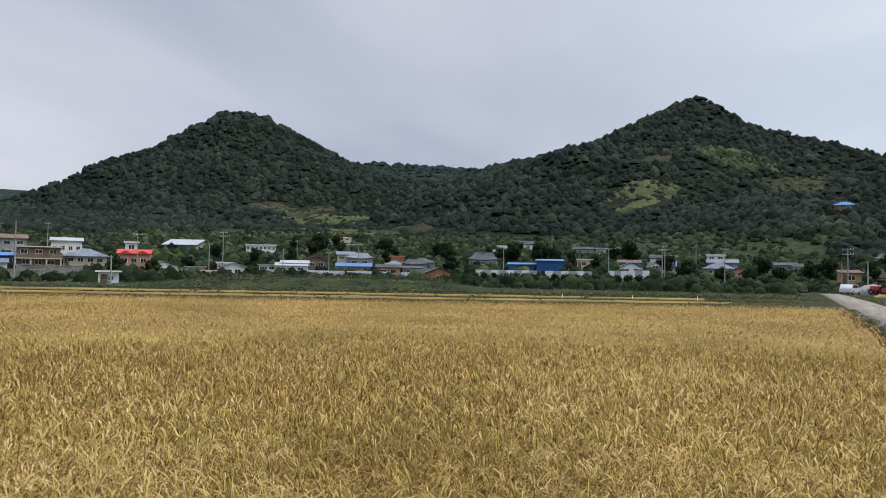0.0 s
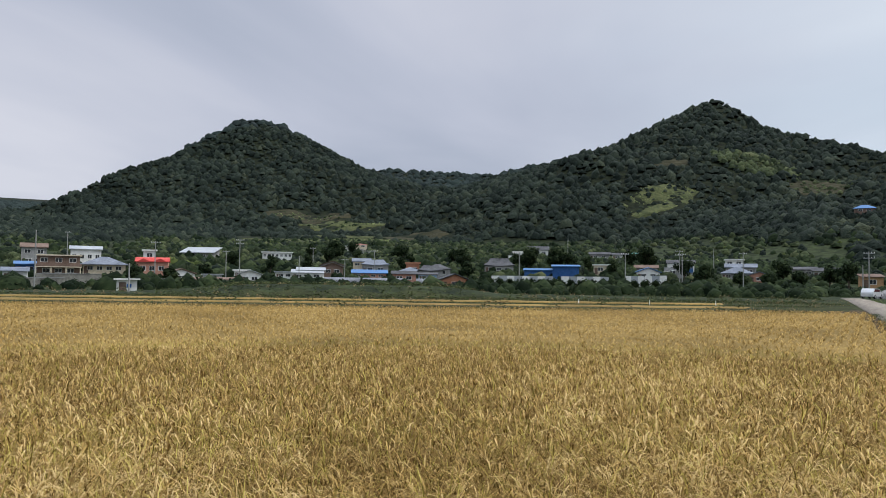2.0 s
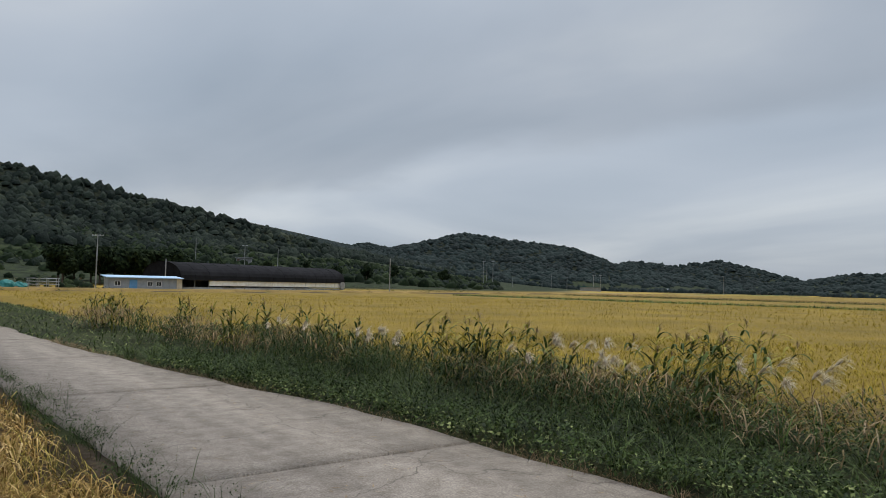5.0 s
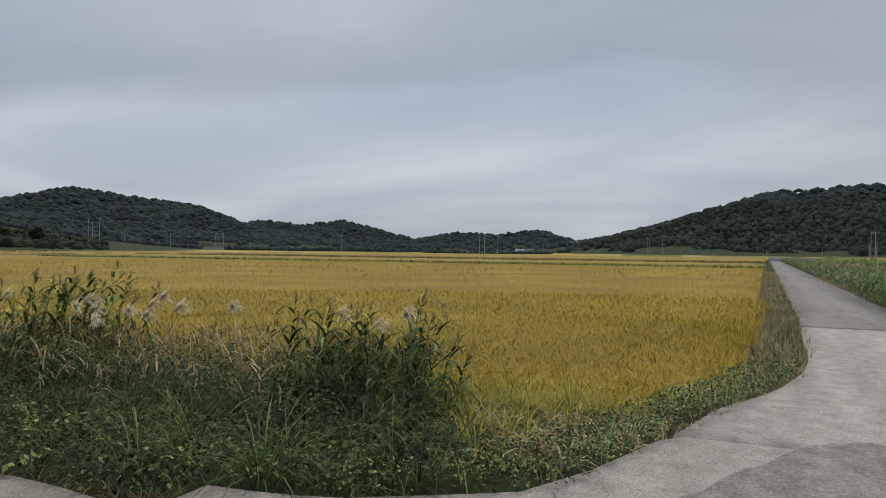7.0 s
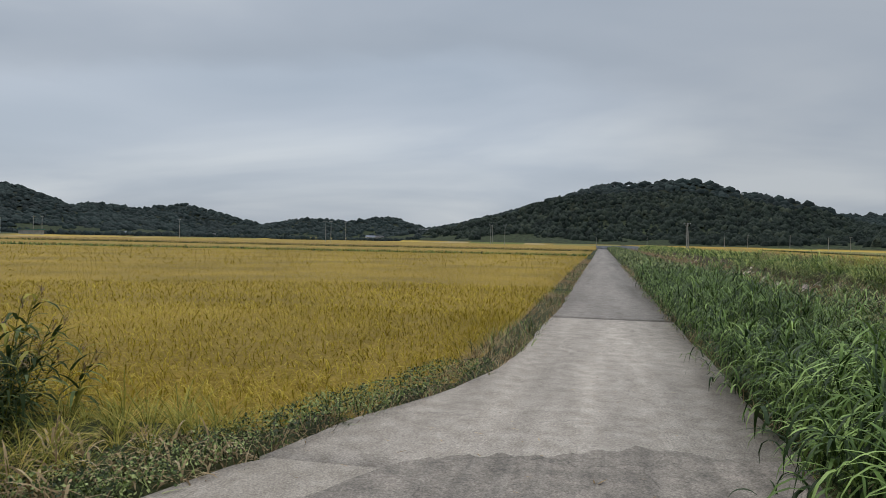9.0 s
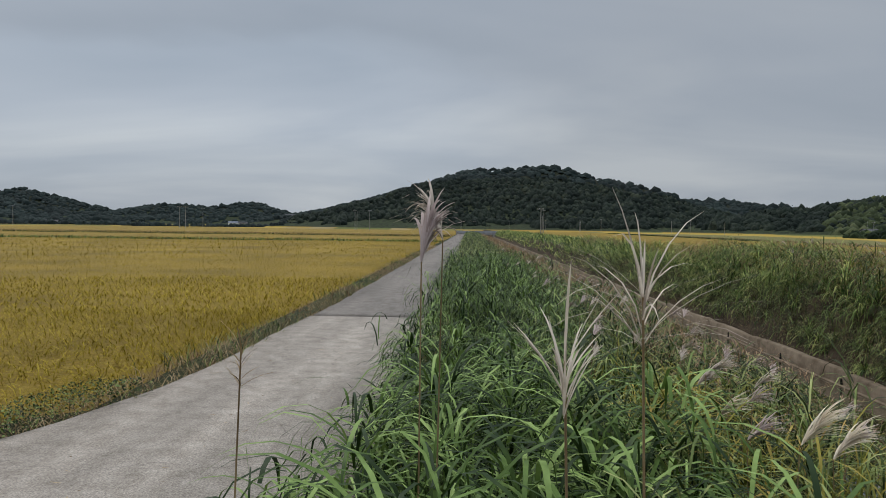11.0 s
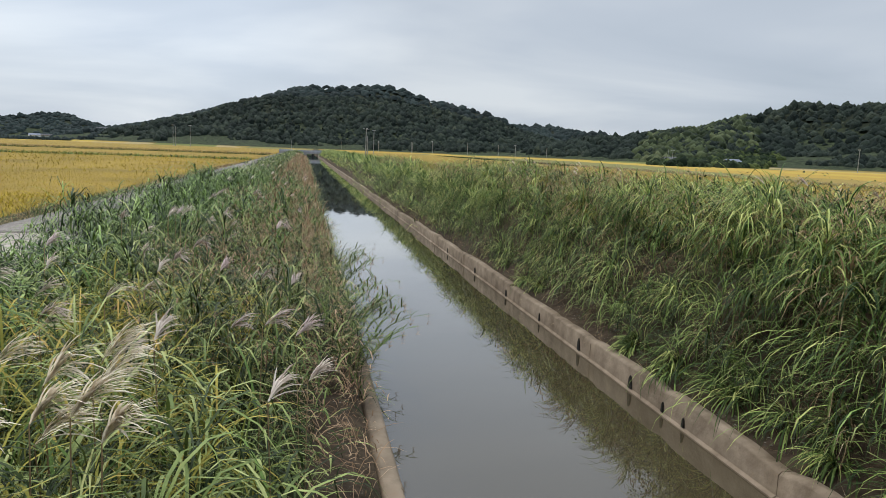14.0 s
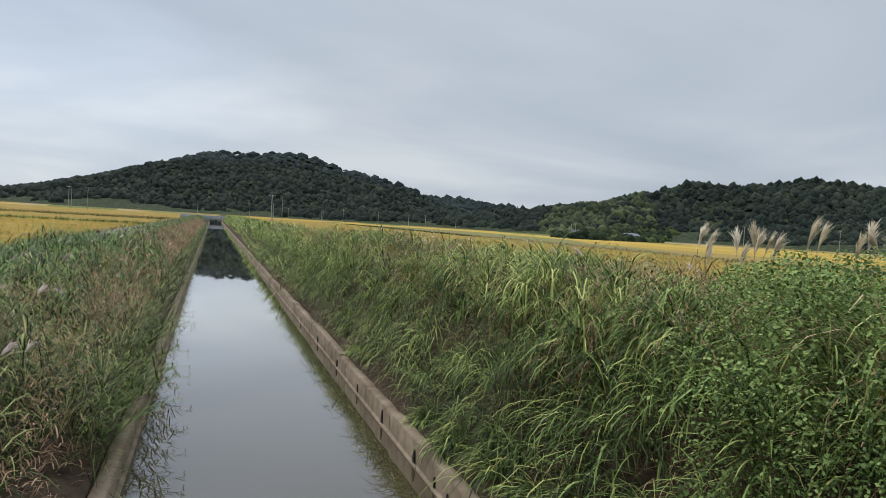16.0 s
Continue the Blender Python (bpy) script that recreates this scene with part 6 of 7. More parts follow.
# ---- rice plants ----
def hills_of_rice(name, inside, cx, cy, r0, r1, yaw0, yaw1, space, n, length, width, seg, root, material, label, seed):
    g = np.random.default_rng(seed)
    ax = np.arange(cx - r1, cx + r1, space); ay = np.arange(cy - r1, cy + r1, space)
    X, Y = np.meshgrid(ax, ay)
    X, Y = X.ravel(), Y.ravel()
    X = X + g.uniform(-0.3, 0.3, len(X)) * space; Y = Y + g.uniform(-0.3, 0.3, len(Y)) * space
    R, A = np.hypot(X - cx, Y - cy), np.degrees(np.arctan2(-(X - cx), Y - cy))
    k = (R > r0) & (R < r1) & (A > yaw0) & (A < yaw1) & (inside(X, Y) > 0.08)
    X, Y = X[k], Y[k]
    X, Y = np.repeat(X, n), np.repeat(Y, n)
    N = len(X)
    X = X + g.normal(0, 0.28 * space, N); Y = Y + g.normal(0, 0.28 * space, N)
    tone_ = fbm(X / 2.5, Y / 2.5, 3)
    L = length * g.uniform(0.65, 1.2, N) * (0.8 + 0.4 * tone_)
    heavy = g.uniform(0, 1, N)
    L = np.where(heavy > 0.22, L * 0.72, L * 1.05)
    if seg == 1:
        heavy = np.where(heavy < 0.12, 0.0, 1.0)
        L = length * np.where(heavy > 0.22, g.uniform(0.4, 0.7, N), g.uniform(0.6, 1.0, N))
    first, bow = g.uniform(0.2, 1.1, N), np.where(heavy > 0.22, g.uniform(1.8, 3.4, N), g.uniform(0.3, 1.2, N))
    if seg == 1:
        first, bow = g.uniform(0.5, 1.5, N), np.zeros(N)
    V, F = blades(np.stack([X, Y, np.full(N, root) + g.uniform(-0.06, 0.14, N)], 1), g.uniform(0, 2 * np.pi, N), L, first, bow, width * g.uniform(0.6, 1.3, N) * np.where(heavy > 0.22, 1.25, 0.8), seg)
    ob = sheet(name, V, F, material)
    return tagged(ob, label, "rice", kind="stuff")


def rice_clumps(name, inside, cx, cy, r0, r1, yaw0, yaw1, space, n, length, width, seg, root, material, label, seed, droop=(1.3, 2.7), keep=1.0):
    """Planted hills of rice: from each a sheaf of leaves and ears that rises, bows over and hangs."""
    g = np.random.default_rng(seed)
    X, Y = np.meshgrid(np.arange(cx - r1, cx + r1, space), np.arange(cy - r1, cy + r1, space * 0.8))
    X, Y = X.ravel() + g.normal(0, 0.12, X.size) * space, Y.ravel() + g.normal(0, 0.12, Y.size) * space
    R, A = np.hypot(X - cx, Y - cy), np.degrees(np.arctan2(-(X - cx), Y - cy))
    k = (R > r0) & (R < r1) & (A > yaw0) & (A < yaw1) & (inside(X, Y) > -0.03) & (g.uniform(0, 1, X.size) < keep)
    X, Y = X[k], Y[k]
    tall = 0.84 + 0.24 * fbm(X / 1.6, Y / 1.6, 3) + 0.12 * g.uniform(-1, 1, len(X))
    drift = 0.8 * fbm(X / 3, Y / 3, 8) * np.pi
    X, Y, tall, drift = (np.repeat(a, n) for a in (X, Y, tall, drift))
    N = len(X)
    az = np.where(g.uniform(0, 1, N) < 0.35, drift + g.normal(0, 0.9, N), g.uniform(0, 2 * np.pi, N))
    u = np.abs(g.normal(0, 0.26, N)) * space
    X, Y = X - np.sin(az) * u, Y + np.cos(az) * u
    V, F = blades(np.stack([X, Y, root + g.uniform(-0.03, 0.10, N) * 1.0], 1), az, length * tall * g.uniform(0.72, 1.15, N), g.uniform(0.02, 0.5, N), g.uniform(droop[0], droop[1], N), width * g.uniform(0.6, 1.35, N), seg)
    return tagged(sheet(name, V, F, material), label, "rice", kind="stuff")


rice_clumps("rice_plants_near", in_field_west, -5.4, 4.6, 1.0, 9.0, -25, 66, 0.21, 24, 0.50, 0.0152, 4, -0.30, M_RICE, "ripe rice plants with drooping golden ears", 61, (2.3, 3.9))
rice_clumps("rice_leaves_near", in_field_west, -5.4, 4.6, 1.0, 11.0, -25, 66, 0.21, 5, 0.46, 0.010, 4, -0.32, M_RICE_GREEN, "long curled greenish leaves among the rice ears", 69, (1.0, 2.6))
rice_clumps("rice_plants_middle", in_field_west, -5.4, 4.6, 9.0, 22, -14, 66, 0.27, 9, 0.44, 0.025, 3, -0.25, M_RICE, "ripe rice plants with drooping golden ears", 62, (2.3, 3.9))
rice_clumps("rice_green_middle", in_field_west, -5.4, 4.6, 11, 24, -14, 66, 0.32, 3, 0.44, 0.018, 3, -0.26, M_RICE_GREEN, "greenish leaves among the golden rice", 70)
rice_clumps("rice_plants_back", in_field_west, -5.4, 4.6, 22, 64, -8, 66, 0.48, 5, 0.22, 0.046, 2, -0.13, M_RICE_FAR, "ripe rice plants merging into a golden field", 63, (1.8, 3.2))
rice_clumps("yellow_rice_next", in_field_east, 0, 3, 18, 30, -92, -4, 0.38, 5, 0.30, 0.038, 2, -0.17, M_RICE_E, "yellow rice plants of the wide paddy", 71, (1.6, 3.0))
rice_clumps("yellow_rice_near", in_field_east, 0, 3, 3, 19, -92, -5, 0.26, 8, 0.36, 0.020, 3, -0.20, M_RICE_E, "yellow rice plants beside the lane", 64, (1.6, 3.0))
hills_of_rice("yellow_rice_middle", in_field_east, 0, 3, 19, 48, -92, -3, 0.5, 6, 0.16, 0.045, 1, -0.10, M_RICE_E_FAR, "yellow rice plants of the wide paddy", 65)
hills_of_rice("yellow_rice_back", in_field_east, 0, 3, 48, 110, -92, -3, 1.3, 6, 0.40, 0.11, 1, -0.16, M_RICE_E_FAR, "yellow rice plants of the wide paddy", 66)
hills_of_rice("south_rice_near", in_field_south, 2, -6, 8, 42, -175, -90, 0.55, 7, 0.36, 0.05, 1, -0.10, M_RICE_S, "pale yellow rice plants beyond the bank", 67)
hills_of_rice("south_rice_back", in_field_south, 2, -6, 42, 110, -175, -90, 1.1, 6, 0.42, 0.10, 1, -0.13, M_RICE_S, "pale yellow rice plants beyond the bank", 68)


def balk(name, x0, y0, x1, y1, wide, n, h, material, label, seed):
    """A grassy balk between paddies."""
    g = np.random.default_rng(seed)
    u = g.uniform(0, 1, n)
    dx, dy = x1 - x0, y1 - y0
    k = math.hypot(dx, dy)
    off = g.uniform(-wide / 2, wide / 2, n)
    X, Y = x0 + dx * u - dy / k * off, y0 + dy * u + dx / k * off
    V, F = blades(np.stack([X, Y, np.full(n, -0.15)], 1), g.uniform(0, 6.28, n), h * g.uniform(0.6, 1.2, n), g.uniform(0.1, 0.6, n), g.uniform(0.3, 1.2, n), np.full(n, 0.16), 1)
    return tagged(sheet(name, V, F, material), label, "grass", kind="stuff")


balk("paddy_balk", 104, 2, 84, 118, 2.6, 5200, 0.55, M_GRASS, "green grassy balk across the yellow paddy", 171)
balk("paddy_balk_far", 160, 2, 138, 140, 3.0, 4600, 0.6, M_GRASS_DARK, "dark grassy balk across the far paddy", 172)
balk("paddy_straw", 182, 2, 164, 150, 7, 5000, 0.5, M_GRASS_DRY, "strip of cut straw beyond the paddy", 173)
balk("south_balk", 150, -62, 330, -66, 3.0, 3600, 0.6, M_GRASS_DARK, "dark grassy balk beyond the southern paddy", 174)
balk("south_straw", 60, -64, 330, -74, 5.0, 5000, 0.45, M_GRASS_DRY, "strip of straw beyond the southern paddy", 175)


for nm, off, wide, n, h, mt, lb, sd in (("field_edge_weeds", 2.2, 3.4, 5000, 0.16, M_MEADOW, "rough weeds on the paddy edge", 181), ("field_edge_straw", 2.4, 3.4, 5000, 0.18, M_GRASS_DRY, "dry stalks on the paddy edge", 182),
                                        ("strip_weeds", 10.8, 4.6, 6000, 0.24, M_MEADOW, "rough weeds between the rice strips", 183), ("strip_dark_weeds", 10.8, 4.6, 3500, 0.26, M_GRASS_DARK, "dark weeds between the rice strips", 184),
                                        ("meadow_weeds", 24, 14, 15000, 0.24, M_MEADOW, "weeds and grass before the village walls", 185), ("meadow_dark_weeds", 24, 14, 9000, 0.32, M_GRASS_DARK, "dark weeds before the village walls", 186), ("meadow_straw", 22, 12, 6000, 0.22, M_GRASS_DRY, "dry weeds before the village walls", 187)):
    balk(nm, -128, -5.5 + off / 0.86, -10, 63.8 + off / 0.86, wide, n, h, mt, lb, sd)


balk("road_corner_weeds", -13, 62, -10, 118, 7, 5000, 0.15, M_MEADOW, "rough weeds between the paddy corner and the road", 188)
balk("road_corner_straw", -13, 62, -10, 118, 7, 4000, 0.14, M_GRASS_DRY, "dry stalks between the paddy corner and the road", 189)


# ---- grasses and weeds of the banks and verges ----
def turf(name, x0, x1, y0, y1, per_m2, length, width, lean, droop, seg, material, label, seed, where=None, heading=None, spread=np.pi, sink=0.06, patch=2.0, cover=0.0, lift=0.0, clump=0.0):
    """Grass blades over a strip of ground; heading: the way most of them bow."""
    g = np.random.default_rng(seed)
    N = int((x1 - x0) * (y1 - y0) * per_m2)
    X, Y = g.uniform(x0, x1, N), g.uniform(y0, y1, N)
    # tufts: pull blades towards their tuft's centre
    c = 0.28
    X = X + (np.floor(X / c) * c + c / 2 - X) * 0.35; Y = Y + (np.floor(Y / c) * c + c / 2 - Y) * 0.35
    k = np.ones(N, bool) if where is None else where(X, Y)
    if cover:
        k &= fbm(X / patch, Y / patch, seed) > cover
    X, Y = X[k], Y[k]
    N = len(X)
    az = g.uniform(0, 2 * np.pi, N) if heading is None else heading + g.normal(0, spread, N)
    tall = 0.65 + 0.7 * fbm(X / patch, Y / patch, seed + 5)
    if clump:
        # blades gather into tussocks and bow outwards from their middle
        ci, cj = np.floor(X / clump), np.floor(Y / clump)
        mx, my = (ci + 0.2 + 0.6 * vnoise(ci * 7.3 + 0.5, cj * 5.1 + 0.5, seed)) * clump, (cj + 0.2 + 0.6 * vnoise(ci * 3.7 + 0.5, cj * 9.1 + 0.5, seed + 2)) * clump
        phi = g.uniform(0, 2 * np.pi, N)
        rad = np.abs(g.normal(0, 0.16, N)) * clump
        X, Y = mx + np.cos(phi) * rad, my + np.sin(phi) * rad
        out = phi - np.pi / 2 + g.normal(0, 0.35, N)
        az = out if heading is None else np.where(g.uniform(0, 1, N) < 0.5, out, az)
        tall = tall * (0.42 + 1.15 * vnoise(ci * 5.7 + 0.5, cj * 3.3 + 0.5, seed + 4))
    L = length * g.uniform(0.55, 1.2, N) * tall
    V, F = blades(np.stack([X, Y, land(X, Y) - sink + lift * tall * np.sqrt(g.uniform(0, 1, N))], 1), az, L, lean * g.uniform(0.3, 1.6, N), droop * g.uniform(0.65, 1.4, N), width * g.uniform(0.6, 1.35, N), seg)
    return tagged(sheet(name, V, F, material), label, "grass", kind="stuff")


def tussocks(name, x0, x1, y0, y1, space, n, length, width, lean, droop, seg, material, label, seed, where=None, heading=None, rise=0.0, window=(0.0, 1.0), patch=1.6, field=77, foot=None):
    """Whole tussocks: sheaves of long leaves that spring from one root, part and hang over; window: the share of the ground that they hold."""
    g = np.random.default_rng(seed)
    X, Y = np.meshgrid(np.arange(x0, x1, space), np.arange(y0, y1, space))
    X, Y = X.ravel() + g.uniform(-0.5, 0.5, X.size) * space, Y.ravel() + g.uniform(-0.5, 0.5, Y.size) * space
    v = fbm(X / patch, Y / patch, field) + g.normal(0, 0.05, X.size)
    k = (v >= window[0]) & (v < window[1])
    if where is not None:
        k &= where(X, Y)
    X, Y = X[k], Y[k]
    size = g.uniform(0.6, 1.3, len(X))
    X, Y, size = (np.repeat(a, n) for a in (X, Y, size))
    N = len(X)
    az = g.uniform(0, 2 * np.pi, N)
    if heading is not None:
        az = np.where(g.uniform(0, 1, N) < 0.42, heading + g.normal(0, 0.7, N), az)
    u = np.abs(g.normal(0, 0.2, N)) * space * size
    X, Y = X - np.sin(az) * u, Y + np.cos(az) * u
    up = rise if foot is None else rise * np.clip((foot - Y) / 0.7, 0.12, 1.0)
    Z = land(X, Y) - 0.05 + up * size * np.sqrt(g.uniform(0, 1, N))
    V, F = blades(np.stack([X, Y, Z], 1), az, length * size * g.uniform(0.6, 1.15, N), lean * g.uniform(0.2, 1.6, N), droop * g.uniform(0.6, 1.4, N), width * g.uniform(0.6, 1.35, N), seg)
    return tagged(sheet(name, V, F, material), label, "grass", kind="stuff")


def broadleaf(name, x0, x1, y0, y1, per_m2, size, height, material, label, seed, where=None, lump=0.4, crowd=0.5):
    """Low leafy weeds: many small four-cornered leaves at all heights."""
    g = np.random.default_rng(seed)
    N = int((x1 - x0) * (y1 - y0) * per_m2)
    X, Y = g.uniform(x0, x1, N), g.uniform(y0, y1, N)
    k = np.ones(N, bool) if where is None else where(X, Y)
    X, Y = X[k], Y[k]
    N = len(X)
    top = height * (1 - lump + 2 * lump * fbm(X / 0.9, Y / 0.9, seed))
    Z = land(X, Y) + top * g.uniform(0.02, 1, N) ** crowd
    a, b = g.uniform(0, 2 * np.pi, N), g.normal(0.25, 0.45, N)
    s = size * g.uniform(0.35, 1.0, N) * (0.7 + 0.9 * fbm(X / 0.35, Y / 0.35, seed + 3)) * 1.25
    d = np.stack([np.cos(a) * np.cos(b), np.sin(a) * np.cos(b), -np.sin(b)], 1)
    w = np.stack([-np.sin(a), np.cos(a), g.normal(0, 0.4, N)], 1)
    p = np.stack([X, Y, Z], 1)
    V = np.stack([p, p + d * (s * 0.55)[:, None] + w * (s * 0.42)[:, None], p + d * (s * 1.1)[:, None] - np.array([0, 0, 1]) * (s * 0.15)[:, None], p + d * (s * 0.55)[:, None] - w * (s * 0.42)[:, None]], 1)
    F = np.arange(N * 4).reshape(-1, 4)
    return tagged(sheet(name, V.reshape(-1, 3), F, material), label, "weeds", kind="stuff")


# the bank between lane and channel
turf("bank_grass_near", 2.4, 10, -3.2, -1.25, 470, 0.48, 0.027, 0.7, 2.3, 5, M_GRASS, "lush arching broad-leaved green grass on the channel bank", 71, sink=0.03, lift=0.72, patch=1.3, clump=0.42)
turf("bank_grass_front", 2.35, 5.2, -3.4, -1.0, 200, 0.52, 0.037, 0.6, 2.3, 6, M_GRASS, "broad arching leaves of tall green grass at the lane's edge", 109, sink=0.03, lift=0.72, patch=1.2, clump=0.5)
turf("bank_grass_fine", 2.5, 11, -5.1, -2.9, 520, 0.36, 0.017, 0.7, 2.2, 4, M_GRASS_MID, "finer drooping green grass towards the water", 106, sink=0.03, lift=0.72, patch=1.1, clump=0.34)
turf("bank_grass_middle", 10, 32, -5.1, -1.3, 270, 0.40, 0.025, 0.8, 2.2, 3, M_GRASS, "lush arching green grass on the channel bank", 72, lift=0.82, patch=1.5, clump=0.55)
turf("bank_grass_far", 32, 205, -4.9, -1.3, 40, 0.36, 0.06, 1.0, 1.5, 2, M_GRASS_MID, "green grass on the channel bank", 73, lift=0.78)
trodden = lambda x, y: (y > -4.9 - 0.5 * (fbm(x / 0.6, y / 0.6, 31) - 0.2)) | (x > 8.0 + 1.2 * (fbm(x / 0.5, y / 0.5, 32) - 0.5))
turf("bank_weeds_near", 3.2, 14, -5.6, -3.6, 520, 0.30, 0.012, 0.7, 1.5, 3, M_OLIVE, "thin olive grass hanging over the channel wall", 74, lift=0.66, patch=1.0, where=trodden, clump=0.38)
broadleaf("bank_leafy_weeds", 4.0, 15, -5.6, -3.4, 420, 0.030, 0.85, M_GRASS_MID, "small-leaved green weeds on the bank above the water", 120, where=lambda x, y: trodden(x, y) & (fbm(x / 1.1, y / 1.1, 33) > 0.5), lump=0.7)
turf("bank_heads_near", 6.0, 20, -5.65, -3.8, 300, 0.12, 0.013, 0.8, 1.2, 2, M_PLUME_DRY, "small tawny seed heads over the bank", 112, cover=0.34, patch=1.3, lift=1.1)
turf("bank_dry_near", 5.0, 18, -5.6, -4.0, 150, 0.30, 0.009, 0.6, 1.3, 3, M_PLUME_DRY, "dry tawny grass heads among the green", 75, cover=0.42, lift=0.9)
turf("bank_yellow", 3.0, 8, -5.0, -3.2, 190, 0.50, 0.016, 0.5, 1.7, 5, M_GRASS_YEL, "tall yellowing grass on the bank", 76, cover=0.56, lift=0.72)
turf("bank_dry_far", 14, 120, -5.6, -4.1, 54, 0.36, 0.030, 0.6, 1.0, 2, M_PLUME_DRY, "reddish dry grass heads along the channel", 77, cover=0.36, lift=0.95)
turf("bank_weeds_far", 14, 100, -5.7, -4.4, 62, 0.45, 0.026, 0.6, 1.1, 3, M_GRASS_MID, "olive grass along the channel wall", 78, lift=0.5)
turf("wall_curtain", 8.2, 18, -5.78, -5.25, 620, 0.34, 0.011, 0.5, 1.4, 3, M_GRASS_MID, "fine weeds hanging over the channel wall", 79, heading=np.pi, spread=1.0, lift=0.7)
turf("wall_curtain_far", 18, 120, -5.80, -5.2, 120, 0.45, 0.026, 0.5, 1.3, 2, M_GRASS_MID, "weeds hanging over the channel wall", 108, heading=np.pi, spread=1.0, lift=0.7)
turf("wall_litter", 2.6, 6, -5.69, -4.9, 300, 0.24, 0.007, 1.2, 0.5, 2, M_GRASS_DRY, "dry stalks lying on the earth behind the channel wall", 107)
turf("lane_fringe", 4.5, 60, -1.7, -1.2, 90, 0.35, 0.014, 0.5, 1.2, 3, M_GRASS_DRY, "ragged dry fringe along the lane", 80, cover=0.35)
# the far bank, its end smothered by a vine
vine_end = lambda x, y: x < np.minimum(4.9 + 1.6 * (-9.7 - y), 7.8)
free_bank = lambda x, y: ~vine_end(x, y) | (vnoise(x * 1.6, y * 1.6, 5) > 0.62)
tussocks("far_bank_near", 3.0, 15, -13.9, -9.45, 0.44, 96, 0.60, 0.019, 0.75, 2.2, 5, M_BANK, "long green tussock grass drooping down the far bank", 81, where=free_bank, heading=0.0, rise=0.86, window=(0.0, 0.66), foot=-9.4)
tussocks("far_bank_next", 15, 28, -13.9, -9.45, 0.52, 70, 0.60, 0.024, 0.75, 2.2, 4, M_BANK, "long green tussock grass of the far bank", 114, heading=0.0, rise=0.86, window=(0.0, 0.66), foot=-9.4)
tussocks("far_bank_deep", 3.0, 26, -12.4, -9.5, 0.6, 56, 0.62, 0.022, 0.7, 2.3, 4, M_GRASS, "deep green tussocks hanging over the foot of the far bank", 82, where=free_bank, heading=0.0, rise=0.84, window=(0.34, 0.6), patch=1.2, foot=-9.4)
tussocks("far_bank_dead_skirt", 3.6, 28, -10.1, -9.45, 0.4, 26, 0.5, 0.010, 0.8, 2.0, 3, M_GRASS_DRY, "dead straw hanging at the foot of the far bank", 126, heading=0.0, rise=0.2, window=(0.42, 1.0), patch=0.8)
tussocks("far_bank_withered", 3.4, 30, -13.4, -10.3, 0.6, 44, 0.80, 0.017, 0.6, 2.0, 4, M_GRASS_DRY, "withered orange-brown tussocks arching among the green", 118, heading=0.0, rise=0.66, window=(0.53, 1.0), patch=1.0)
tussocks("far_bank_fading", 3.4, 30, -13.8, -10.3, 0.62, 44, 0.85, 0.018, 0.55, 1.9, 4, M_GRASS_YEL, "yellowing tussocks on the upper bank", 119, where=free_bank, heading=0.0, rise=0.6, window=(0.56, 0.68))
turf("far_bank_yellow", 4.0, 40, -14.8, -10.6, 90, 0.46, 0.019, 0.55, 1.6, 3, M_GRASS_YEL, "yellowing grass on the crest of the bank", 83, heading=0.0, spread=1.0, cover=0.45, lift=0.74, where=free_bank)
turf("far_bank_dry", 4.0, 60, -15.0, -10.2, 70, 0.28, 0.014, 0.6, 1.5, 3, M_PLUME_DRY, "dead brown grass and tawny heads in the far bank", 84, heading=0.0, spread=1.0, cover=0.46, lift=0.8, where=free_bank)
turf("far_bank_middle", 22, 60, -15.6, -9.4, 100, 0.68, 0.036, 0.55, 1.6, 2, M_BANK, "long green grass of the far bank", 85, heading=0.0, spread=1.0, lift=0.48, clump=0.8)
turf("far_bank_foot", 5.6, 46, -10.0, -9.3, 300, 0.50, 0.016, 0.9, 1.9, 3, M_GRASS_MID, "drooping grass hanging over the foot of the far bank", 110, heading=0.0, spread=0.9, lift=0.55)
broadleaf("far_bank_weeds", 7.5, 30, -12.6, -9.8, 300, 0.036, 1.0, M_GRASS_MID, "leafy weeds among the tussocks of the far bank", 125, where=lambda x, y: fbm(x / 1.3, y / 1.3, 37) > 0.56, lump=0.6, crowd=0.4)
turf("far_bank_heads", 3.5, 30, -13.5, -9.9, 320, 0.14, 0.015, 0.8, 1.2, 2, M_PLUME_DRY, "small tawny seed heads over the far bank", 111, cover=0.40, patch=1.2, lift=1.1)
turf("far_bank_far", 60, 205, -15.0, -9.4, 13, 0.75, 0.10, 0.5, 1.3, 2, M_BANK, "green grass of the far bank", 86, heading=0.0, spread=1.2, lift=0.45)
turf("far_bank_litter", 4, 40, -10.3, -9.15, 130, 0.3, 0.008, 1.3, 0.4, 2, M_GRASS_DRY, "dry stalks on the bare earth behind the wall", 87)
M_VERGE = stuff("verge_leaves", (0.011, 0.020, 0.0058), (0.062, 0.096, 0.026), 0.3, rough=0.7, spec=0.1, island=0.36, thin_leaf=0.14, third=(0.12, 0.155, 0.05), big=6)
